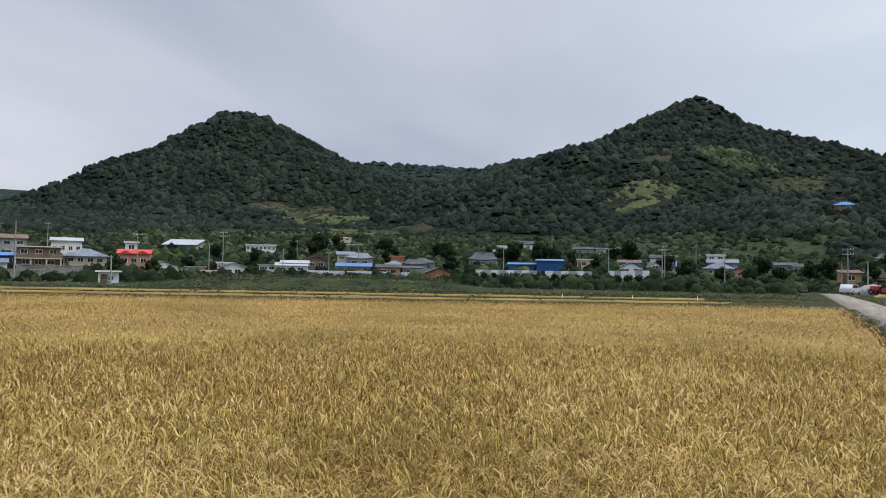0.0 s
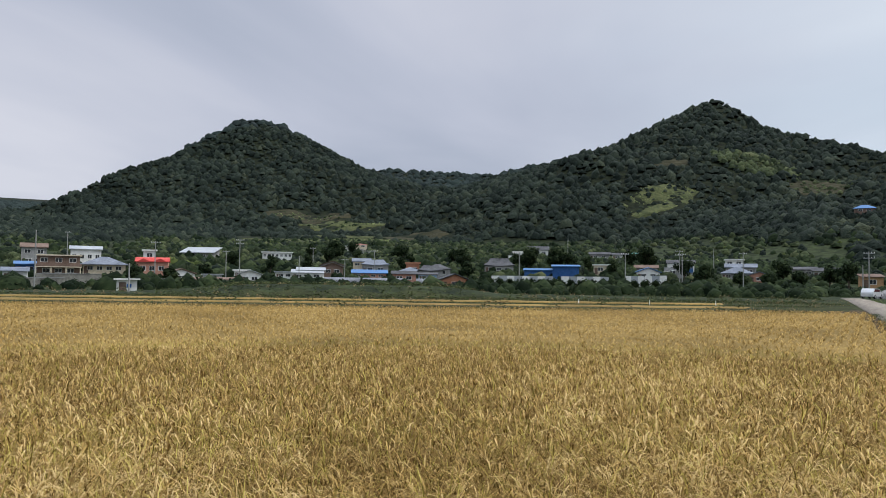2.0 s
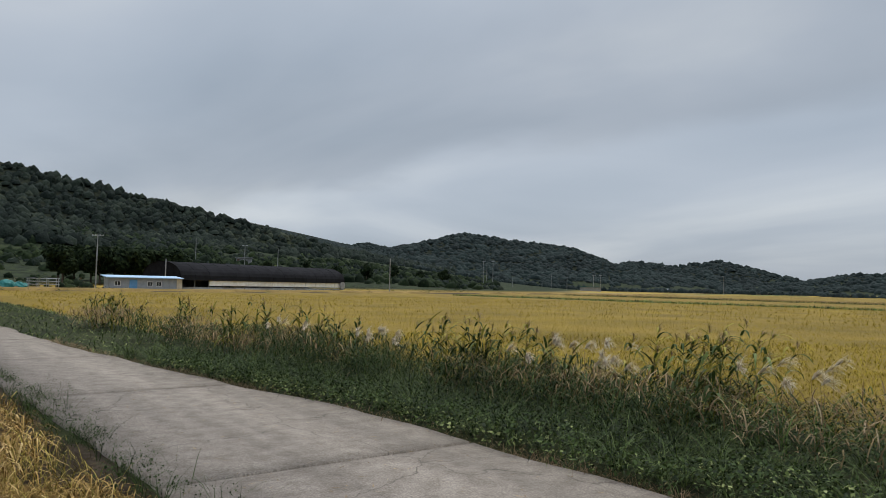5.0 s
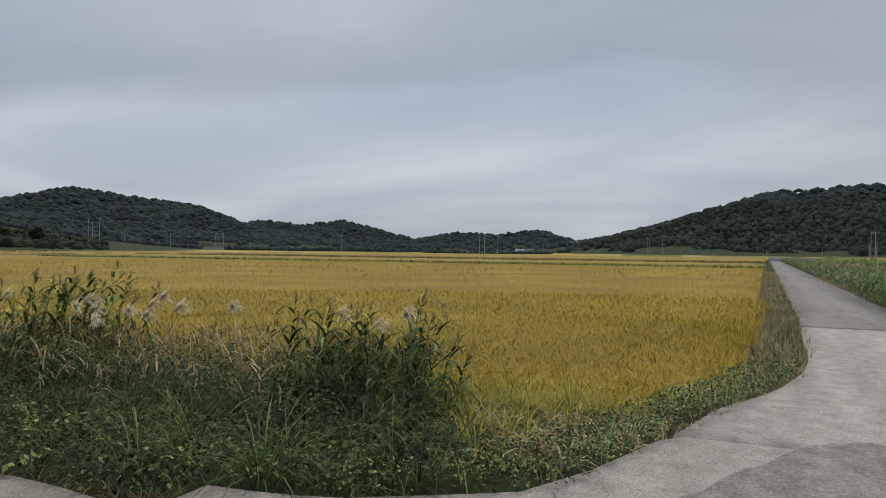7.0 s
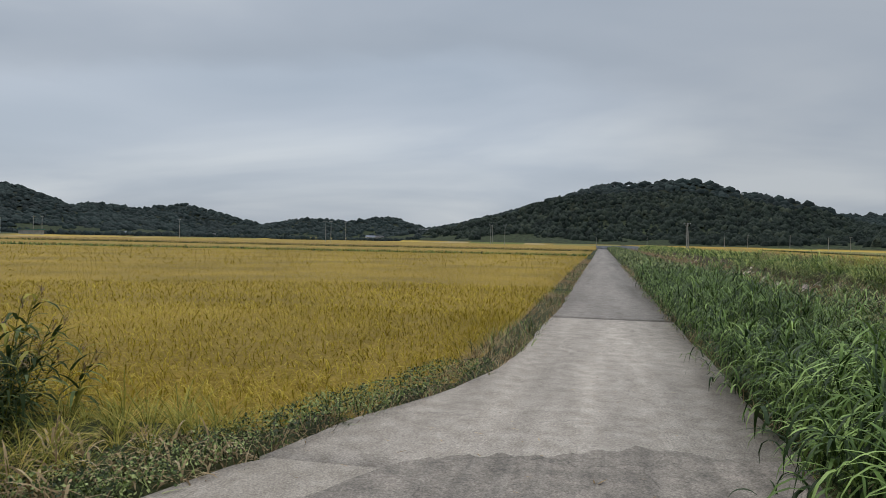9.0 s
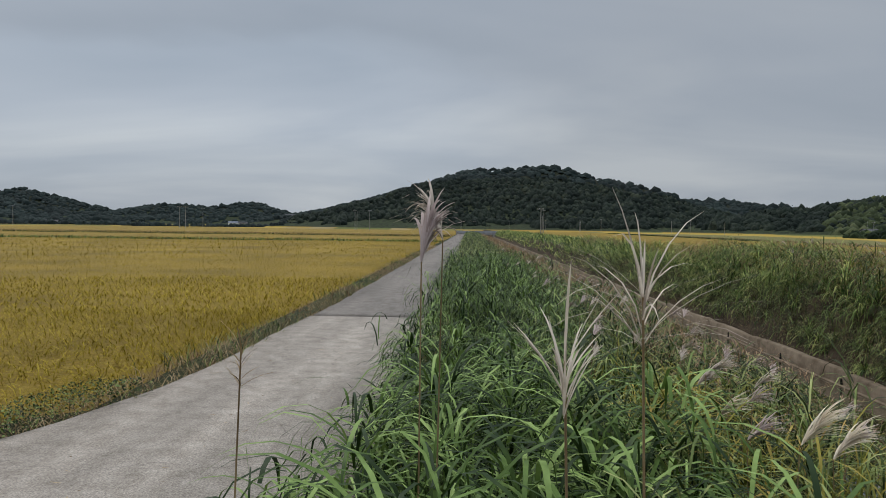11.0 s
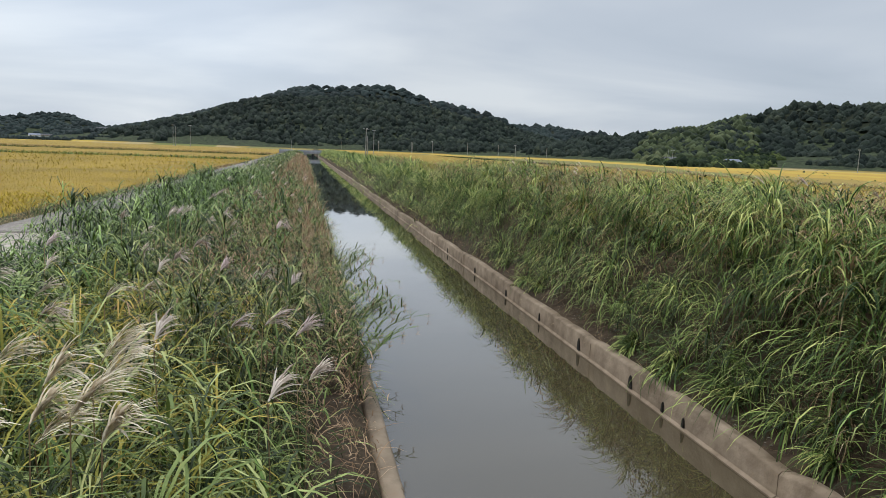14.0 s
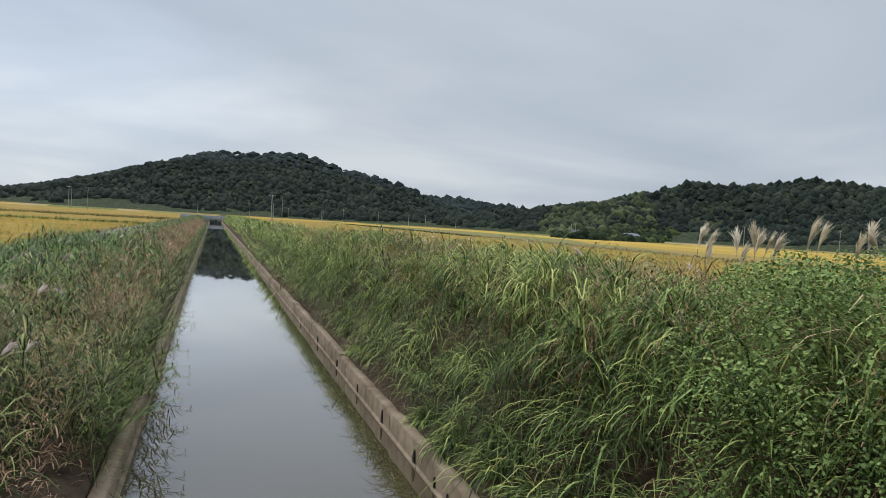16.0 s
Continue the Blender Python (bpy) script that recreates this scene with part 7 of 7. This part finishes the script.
# verge east of the north road
verge = lambda x, y: (x > road_right(y) + 0.05) & (x < road_right(y) + 5.2) & (y > np.where(x > 2.2, lane_north(np.maximum(x, 2.2)) + 0.1, 6.0))
tall_part = lambda x, y: verge(x, y) & (y > 1.5 + 0.615 * (x + 1.48) + 0.9 * (fbm(x / 0.8, y / 0.8, 18) - 0.5))
broadleaf("verge_weeds", -1.5, 8.2, 4.0, 20, 760, 0.024, 0.60, M_VERGE, "leafy dark green weeds on the verge", 91, where=lambda x, y: tall_part(x, y) & (x > road_right(y) + 1.1 + 0.5 * fbm(x / 1.1, y / 1.1, 19)), lump=0.55, crowd=0.42)
broadleaf("verge_low_weeds", -1.5, 5.0, 4.0, 22, 620, 0.036, 0.36, M_VERGE, "low leafy weeds along the road edge", 117, where=lambda x, y: verge(x, y) & (x < road_right(y) + 1.6), lump=0.5, crowd=0.42)
tussocks("verge_grass", -1.5, 7.0, 4.2, 25, 0.42, 46, 0.72, 0.010, 0.5, 1.8, 4, M_VERGE_GRASS, "fine green grass tussocks among the weeds of the verge", 92, where=lambda x, y: tall_part(x, y) & (x > road_right(y) + 0.35), rise=0.12, window=(0.0, 0.55))
tussocks("verge_grass_dark", -1.5, 7.0, 4.2, 25, 0.42, 40, 0.66, 0.011, 0.55, 1.9, 4, M_VERGE_GRASS, "dark green grass tussocks on the verge", 93, where=lambda x, y: tall_part(x, y) & (x > road_right(y) + 0.25), rise=0.10, window=(0.46, 1.0))
tussocks("corner_rice_grass", 4.0, 7.2, 2.6, 6.2, 0.36, 46, 0.52, 0.011, 0.4, 1.5, 4, M_GRASS_YEL, "yellow-green self-sown rice at the corner of the paddy", 121, where=lambda x, y: verge(x, y) & ~tall_part(x, y) & (y > lane_north(x) + 0.75), rise=0.05)
tussocks("corner_dead_leaves", 3.6, 5.4, 3.5, 4.9, 0.34, 16, 0.42, 0.026, 0.7, 2.0, 4, M_GRASS_DRY, "broad withered leaves drooping over the corner hollow", 122, where=verge, rise=0.12, window=(0.4, 1.0), patch=0.7)
turf("verge_grass_back", -9, 4.5, 25, 118, 34, 0.30, 0.045, 0.8, 1.5, 2, M_GRASS_MID, "green verge along the north road", 94, where=verge)
turf("verge_dark_back", -9, 4.5, 25, 118, 24, 0.36, 0.04, 0.7, 1.4, 2, M_GRASS_DARK, "dark weeds along the north road", 95, where=verge)
broadleaf("verge_front", -1.5, 3.4, 5.0, 22, 420, 0.040, 0.22, M_GRASS_MID, "lighter low weeds along the road edge", 113, where=lambda x, y: verge(x, y) & (x < road_right(y) + 1.5) & (fbm(x / 1.2, y / 1.2, 17) > 0.42))
reed_belt = lambda x, y: tall_part(x, y) & (x > road_right(y) + 2.0)
turf("reed_leaves", 1.0, 8.2, 4.6, 30, 150, 0.46, 0.027, 0.7, 2.0, 4, M_GRASS_DARK, "dense dark arching reed leaves at the field edge", 103, where=reed_belt, cover=0.42, patch=1.6, lift=0.75)
turf("reed_leaves_dry", 1.0, 8.2, 4.6, 40, 75, 0.45, 0.024, 0.6, 1.3, 3, M_GRASS_DRY, "withered pale reed leaves", 104, where=reed_belt, cover=0.46, lift=0.7)
edge_e = lambda x, y: (x > road_right(y) - 0.16) & (x < road_right(y) + 0.45) & (y > 6)
turf("verge_straw", -1.5, 3, 6, 30, 620, 0.20, 0.009, 0.9, 1.0, 3, M_GRASS_DRY, "trampled straw along the road edge", 96, where=edge_e, cover=0.3)
turf("verge_red_stalks", -1.5, 3, 5.5, 30, 260, 0.26, 0.008, 0.8, 1.0, 3, M_PLUME_DRY, "reddish brown stalks along the road edge", 124, where=edge_e, cover=0.4)
# weeds along the ditch west of the road, and along the lane's north edge
ditch = lambda x, y: (x < road_left(y) + 0.02) & (x > road_left(y) - 0.45)
edge_w = lambda x, y: (x < road_left(y) + 0.22) & (x > road_left(y) - 0.3) & (fbm(x / 0.8, y / 0.8, 12) > 0.5)
broadleaf("ditch_weeds", -9, -1.9, 6.4, 60, 520, 0.024, 0.16, M_GRASS_DARK, "sparse dark weeds sprawling over the road edge", 97, where=edge_w, lump=0.4)
tussocks("ditch_stems", -4, -1.7, 6.4, 30, 0.2, 16, 0.40, 0.0055, 0.5, 0.9, 3, M_GRASS_DARK, "thin dark weed stems leaning over the road edge", 127, where=lambda x, y: (x < road_left(y) + 0.30) & (x > road_left(y) - 0.18) & (fbm(x / 0.5, y / 0.5, 34) > 0.58))
broadleaf("ditch_bushes", -4, -1.7, 6.4, 30, 420, 0.016, 0.36, M_GRASS_DARK, "dark feathery weeds leaning over the road edge", 123, where=lambda x, y: (x < road_left(y) + 0.38) & (x > road_left(y) - 0.18) & (fbm(x / 0.5, y / 0.5, 34) > 0.6), lump=0.7, crowd=0.8)
turf("ditch_stalks", -9, -1.9, 6.4, 50, 260, 0.34, 0.008, 0.5, 1.3, 3, M_GRASS_DARK, "thin dark weed stalks along the road edge", 115, where=edge_w, clump=0.35)
turf("ditch_grass", -9, -1.9, 8, 60, 60, 0.35, 0.010, 0.4, 1.0, 3, M_GRASS_DARK, "thin grass along the ditch", 98, where=ditch, cover=0.4)
lane_side = lambda x, y: (y > lane_north(x) - 0.05) & (y < lane_north(x) + 0.85)
broadleaf("lane_weeds", 2.3, 9.8, 1.6, 6, 1500, 0.024, 0.24, M_GRASS_MID, "low leafy weeds beside the lane", 99, where=lane_side)
turf("lane_dry", 4.5, 80, 0.9, 4.2, 260, 0.30, 0.014, 0.6, 1.2, 2, M_GRASS_DRY, "dry brownish grass between lane and rice", 100, where=lane_side, cover=0.3)
turf("lane_green", 2.4, 60, 0.9, 6, 60, 0.42, 0.016, 0.4, 1.0, 2, M_GRASS_MID, "short green grass between lane and rice", 101, where=lane_side, cover=0.45)


def pebbles(name, x0, x1, y0, y1, n, size, material, label, seed):
    """Small angular stones lying on the ground."""
    g = np.random.default_rng(seed)
    X, Y = x0 + (x1 - x0) * g.uniform(0, 1, n) ** 1.5, g.uniform(y0, y1, n)
    s = size * g.uniform(0.4, 1.6, n)
    stone = np.array([(1, 0, 0), (-0.2, 0.9, 0), (-0.9, -0.1, 0), (0.1, -0.8, 0), (0.15, 0.1, 0.4)])
    tri = np.array([(0, 1, 4), (1, 2, 4), (2, 3, 4), (3, 0, 4)])
    V, F = scatter([(stone, tri)], np.stack([X, Y, land(X, Y) + 0.002], 1), s, seed)
    return tagged(sheet(name, V, F, material), label, "stones", kind="stuff")


pebbles("bank_pebbles", 4.5, 24, -9.95, -9.16, 1300, 0.012, M_PEBBLE, "small stones and crumbs on the bare earth behind the wall", 161)
pebbles("bank_crumbs", 2.6, 10, -5.68, -4.6, 700, 0.011, M_PEBBLE, "small stones on the trodden earth behind the wall", 162)
def litter(name, spots, n, material, label, seed):
    """Dead leaves and straw scraps lying on the paving; spots: x0, x1, y0, y1."""
    g = np.random.default_rng(seed)
    x0, x1, y0, y1 = spots
    X, Y = g.uniform(x0, x1, n), g.uniform(y0, y1, n)
    V, F = blades(np.stack([X, Y, np.full(n, 0.014)], 1), g.uniform(0, 6.28, n), g.uniform(0.03, 0.12, n), np.full(n, 1.5), g.uniform(-0.1, 0.1, n), g.uniform(0.006, 0.02, n), 2)
    return tagged(sheet(name, V, F, material), label, "litter", kind="stuff")


litter("road_straw", (-2.0, 1.3, 6.2, 20), 420, M_GRASS_DRY, "scraps of straw on the concrete road", 191)
litter("lane_straw", (2.6, 14, -1.1, 2.6), 130, M_GRASS_DRY, "dead leaves and straw on the pale lane", 192)
litter("apron_leaves", (-4, 5, -1.0, 5.6), 110, M_HEAD, "dark dead leaves on the worn apron", 193)
pebbles("road_grit", -2.0, 1.3, 6.2, 16, 260, 0.016, M_GRAVEL, "loose grit on the concrete road", 163)

# vines over the end of the far bank
vine_edge = lambda x, y: vine_end(x - 4.5 * (fbm(x / 0.9, y / 0.9, 35) - 0.5), y) & (vnoise(x * 2.6, y * 2.6, 36) < 0.80)
broadleaf("vine_thicket", 2.6, 8.4, -13.8, -9.5, 4600, 0.026, 1.0, M_VINE, "leafy climbing vine smothering the end of the bank", 105, where=vine_edge, lump=0.85, crowd=0.25)
broadleaf("vine_skirt", 2.6, 8.4, -13.8, -9.3, 3000, 0.026, 0.9, M_VINE, "lower leaves of the vine hanging down the bank", 116, where=vine_edge, lump=0.5, crowd=0.9)


# ---- silver grass and reeds, plant by plant ----
def strands(base, n, length, spread, droop, width, g, lean_to=None):
    az = g.uniform(0, 2 * np.pi, n) if lean_to is None else lean_to + g.normal(0, 0.9, n)
    root = np.array(base)[None] + np.stack([np.zeros(n), np.zeros(n), -g.uniform(0, 0.12, n)], 1)
    return blades(root, az, length * g.uniform(0.6, 1.1, n), spread * g.uniform(0.2, 1.3, n), droop * g.uniform(0.5, 1.4, n), width * g.uniform(0.7, 1.2, n), 4)


def plume_strands(base, n, length, heading, lean, droop, g):
    """A silky panicle: soft racemes that leave the lower half of the axis, sweep up together and bow to one side."""
    u = np.sort(g.uniform(0, 0.45, n))
    head = np.array([-np.sin(heading), np.cos(heading)])
    reach = length * u
    p = np.stack([head[0] * np.sin(lean) * reach, head[1] * np.sin(lean) * reach, np.cos(lean) * reach], 1) + np.array(base)[None]
    return blades(p, heading + g.normal(0, 0.27, n), length * (1.0 - 0.5 * u) * g.uniform(0.55, 1.05, n), lean * g.uniform(0.3, 1.3, n), droop * g.uniform(0.6, 1.5, n), 0.0125 * g.uniform(0.7, 1.4, n), 5)


def silver_grass(h, seed, material, label, n=44, length=0.26, spread=0.5, droop=0.7, leaves=3, lean_to=None, leaf_len=0.55):
    """One flowering stem with a plume of fine strands and a few arching leaves."""
    g = np.random.default_rng(seed)
    ob = tagged(new("silver_grass"), label, "grass", "flowering silver grass")
    tip = (g.uniform(-0.08, 0.08), g.uniform(-0.08, 0.08), h)
    part("stem", tube(bmesh.new(), (0, 0, -0.1), tip, 0.005, 0.0025, 5), M_GRASS_DRY, ob)
    if lean_to is None:
        v, f = strands(tip, n, length, spread, droop, 0.0065, g)
    else:
        v, f = plume_strands(tip, n, length, lean_to, spread * 0.6, droop, g)
    sheet("plume", v, f, material, ob)
    for k in range(leaves):
        z = h * g.uniform(0.15, 0.6)
        v, f = blades(np.array([[0, 0, z]]), np.array([g.uniform(0, 6.28)]), np.array([leaf_len]), np.array([0.35]), np.array([1.2]), np.array([0.02]), 5)
        sheet("leaf", v, f, M_GRASS, ob)
    return ob


def reed(h, seed, label, group="reeds on the verge", leaf_w=0.060, leaf_l=0.5, blow=np.pi):
    """A common reed: jointed stem, blade leaves blown to one side, brown drooping head."""
    g = np.random.default_rng(seed)
    ob = tagged(new("reed"), label, "reed", group)
    lean_ = g.uniform(0.25, 1.0)
    tip = Vector((-math.sin(blow) * lean_ * h * 0.6, math.cos(blow) * lean_ * h * 0.6, h))
    part("stem", tube(bmesh.new(), (0, 0, -0.1), tip, 0.009, 0.004, 5), M_GRASS_YEL, ob)
    for k in range(12):
        u = 0.2 + 0.066 * k
        p = tip * u
        v, f = blades(np.array([[p.x, p.y, p.z]]), np.array([blow + g.normal(0, 0.8)]), np.array([leaf_l * g.uniform(0.7, 1.2)]), np.array([0.75]), np.array([1.6 * g.uniform(0.3, 1.5)]), np.array([leaf_w]), 4)
        sheet("leaf", v, f, (M_GRASS_MID, M_GRASS_DARK, M_GRASS_DARK, M_GRASS_YEL)[k % 4], ob)
    v, f = strands(tuple(tip), 16, 0.18, 0.7, 1.7, 0.011, g, lean_to=blow)
    sheet("head", v, f, M_HEAD, ob)
    return ob


def put_all(makers, spots):
    """Places: (maker, x, y, turn, lift). The first of each kind is the model, the rest are copies."""
    done = set()
    for k, x, y, rz, dz in spots:
        m = pose(x, y, at_ground(x, y) + dz, 0, 0, rz)
        if k in done:
            copy_thing(makers[k], m)
        else:
            makers[k].matrix_world = m
            done.add(k)


# tall flowering stems close to the path
PINK = [silver_grass(1.92, 201, M_PLUME_PINK, "tall silver grass with a pinkish open plume", n=56, length=0.31, spread=0.9, droop=1.25, leaves=3, leaf_len=0.34, lean_to=-1.9),
        silver_grass(2.0, 202, M_PLUME, "tall silver grass with a pale plume", n=48, length=0.30, spread=1.0, droop=1.3, leaves=3, leaf_len=0.34, lean_to=-1.6),
        silver_grass(1.66, 203, M_PLUME, "silver grass with a wide branching plume", n=36, length=0.32, spread=0.85, droop=1.1, leaves=3, leaf_len=0.4),
        silver_grass(1.58, 204, M_PLUME, "half-open silver grass with stiff forked branches", n=24, length=0.24, spread=0.7, droop=0.6, leaves=3, leaf_len=0.4),
        silver_grass(1.62, 205, M_GRASS_DRY, "thin dry grass stem with a small open brown head", n=16, length=0.14, spread=0.9, droop=0.7, leaves=1, leaf_len=0.35)]
put_all(PINK, [(0, 3.67, -1.88, 0, 0.0), (1, 4.0, -1.92, 40, 0.0), (2, 2.64, -2.46, 80, 0.17), (3, 2.48, -2.28, 10, 0.17), (4, 3.2, -1.32, 0, 0.12), (4, 3.1, -1.62, 90, -0.45)])
random.seed(21)
DROOP = [silver_grass(1.15, 210 + k, M_PLUME if k % 2 else M_PLUME_PINK, "silver grass with a drooping silky plume on the bank", n=30, length=0.21, spread=1.5, droop=1.1, leaves=2, lean_to=2.6 + 0.35 * k) for k in range(4)]
spots = []
for k in range(60):
    x = random.uniform(4.2, 12) if k < 36 else random.uniform(13, 40)
    spots.append((k % 4, x, random.uniform(-5.2, -3.1), random.uniform(-50, 50), random.uniform(-0.35, 0.0)))
for k in range(26):
    spots.append((k % 4, random.uniform(5, 24), random.uniform(-13.5, -10.6), random.uniform(100, 260), random.uniform(-0.25, 0.05)))
put_all(DROOP, spots)
CREST = [silver_grass(1.35, 230 + k, M_PLUME_WHITE, "upright white silver grass plume on the crest", n=60, length=0.34, spread=0.3, droop=0.8, leaves=3, lean_to=3.0) for k in range(2)]
put_all(CREST, [(k % 2, 6.1 + 0.2 * k + random.uniform(-0.15, 0.15), -12.35 + random.uniform(-0.5, 0.3), random.uniform(0, 360), random.uniform(-0.22, 0.08)) for k in range(16)])
REEDS = [reed(1.2 + 0.1 * k, 250 + k, "tall reed with windblown leaves and a brown head") for k in range(5)]
spots = []
for c in range(34):
    cy = 5.9 + 32 * random.random() ** 1.6
    cx = float(road_right(cy)) + random.uniform(2.6, 4.3) + (0.5 if cy < 9 else 0)
    for k in range(random.randint(4, 8)):
        spots.append(((c + k) % 5, cx + random.gauss(0, 0.22), cy + random.gauss(0, 0.34), random.uniform(-40, 40), random.uniform(-0.42, 0.0) - (0.28 if cy < 8.5 else 0.0)))
put_all(REEDS, spots)
VERGE = [silver_grass(1.15, 270 + k, M_PLUME_WHITE, "silver grass with a drooping cream plume among the reeds", n=70, length=0.28, spread=1.6, droop=1.1, leaves=4, lean_to=3.0) for k in range(2)]
spots = []
for cy, count_, far_ in ((6.6, 3, 3.3), (8.2, 2, 3.2), (9.6, 8, 2.9), (12.2, 9, 2.8), (13.6, 6, 2.9), (17.5, 7, 3.0), (22.0, 5, 3.2)):
    for k in range(count_):
        y = cy + random.gauss(0, 0.4)
        spots.append((k % 2, float(road_right(y)) + far_ + random.gauss(0, 0.35), y, random.uniform(-30, 30), random.uniform(-0.38, -0.02)))
put_all(VERGE, spots)

def water_weed(h, seed, label):
    """A thin bowed stem over the water, with small pointed leaves on both sides and a few brown flower heads."""
    g = np.random.default_rng(seed)
    ob = tagged(new("water_weed"), label, "weed", "weeds leaning over the water")
    pts = [Vector((0, 0, -0.05))]
    th = 0.25
    for k in range(6):
        pts.append(pts[-1] + Vector((math.sin(th) * h / 6, g.normal(0, 0.012), math.cos(th) * h / 6)))
        th += g.uniform(0.12, 0.32)
    ring = [[(q.x + math.cos(a) * (0.0042 - 0.0004 * k), q.y + math.sin(a) * (0.0042 - 0.0004 * k), q.z) for a in (0, 1.57, 3.14, 4.71)] for k, q in enumerate(pts)]
    sheet("stem", sum(ring, []), [(4 * k + i, 4 * k + (i + 1) % 4, 4 * k + 4 + (i + 1) % 4, 4 * k + 4 + i) for k in range(6) for i in range(4)], M_GRASS_MID, ob)
    for k in range(30):
        u = g.uniform(0.8, 5.9)
        q = pts[int(u)].lerp(pts[int(u) + 1], u % 1)
        v, f = blades(np.array([[q.x, q.y, q.z]]), np.array([-np.pi / 2 + g.normal(0, 1.1)]), np.array([g.uniform(0.12, 0.24)]), np.array([g.uniform(0.4, 1.3)]), np.array([g.uniform(0.3, 1.3)]), np.array([0.023]), 3)
        sheet("leaf", v, f, (M_GRASS_MID, M_OLIVE, M_GRASS)[k % 3], ob)
    for k in range(2):
        v, f = strands(tuple(pts[6 - k]), 11, 0.075, 0.9, 1.2, 0.009, g)
        sheet("flower_head", v, f, M_HEAD, ob)
    return ob


LEANING = [water_weed(0.85 + 0.14 * k, 290 + k, "thin leafy weed bowing over the water with brown heads") for k in range(3)]
put_all(LEANING, [(k % 3, random.uniform(8.3, 15), random.uniform(-5.72, -5.45), random.uniform(-130, -50), random.uniform(-0.3, 0.15)) for k in range(46)])

# a stand of white feathery plumes on the near bank
FEATHERS = [(4.06, -4.21), (4.1, -4.29), (3.78, -4.33), (4.59, -3.91), (4.71, -4.29), (3.71, -4.44), (3.95, -4.1), (4.2, -4.4), (3.85, -4.2), (5.69, -3.73), (4.4, -3.6)]
FEATHER = [silver_grass(0.95 + 0.1 * k, 310 + k, M_PLUME_WHITE, "silver grass with a pale feathery one-sided plume", n=44, length=0.27, spread=1.2, droop=1.0, leaves=4, lean_to=2.9) for k in range(3)]
put_all(FEATHER, [(k % 3, fx + random.uniform(-0.08, 0.08), fy + random.uniform(-0.08, 0.08), random.uniform(-25, 25), random.uniform(-0.15, 0.05)) for k, (fx, fy) in enumerate(FEATHERS)])
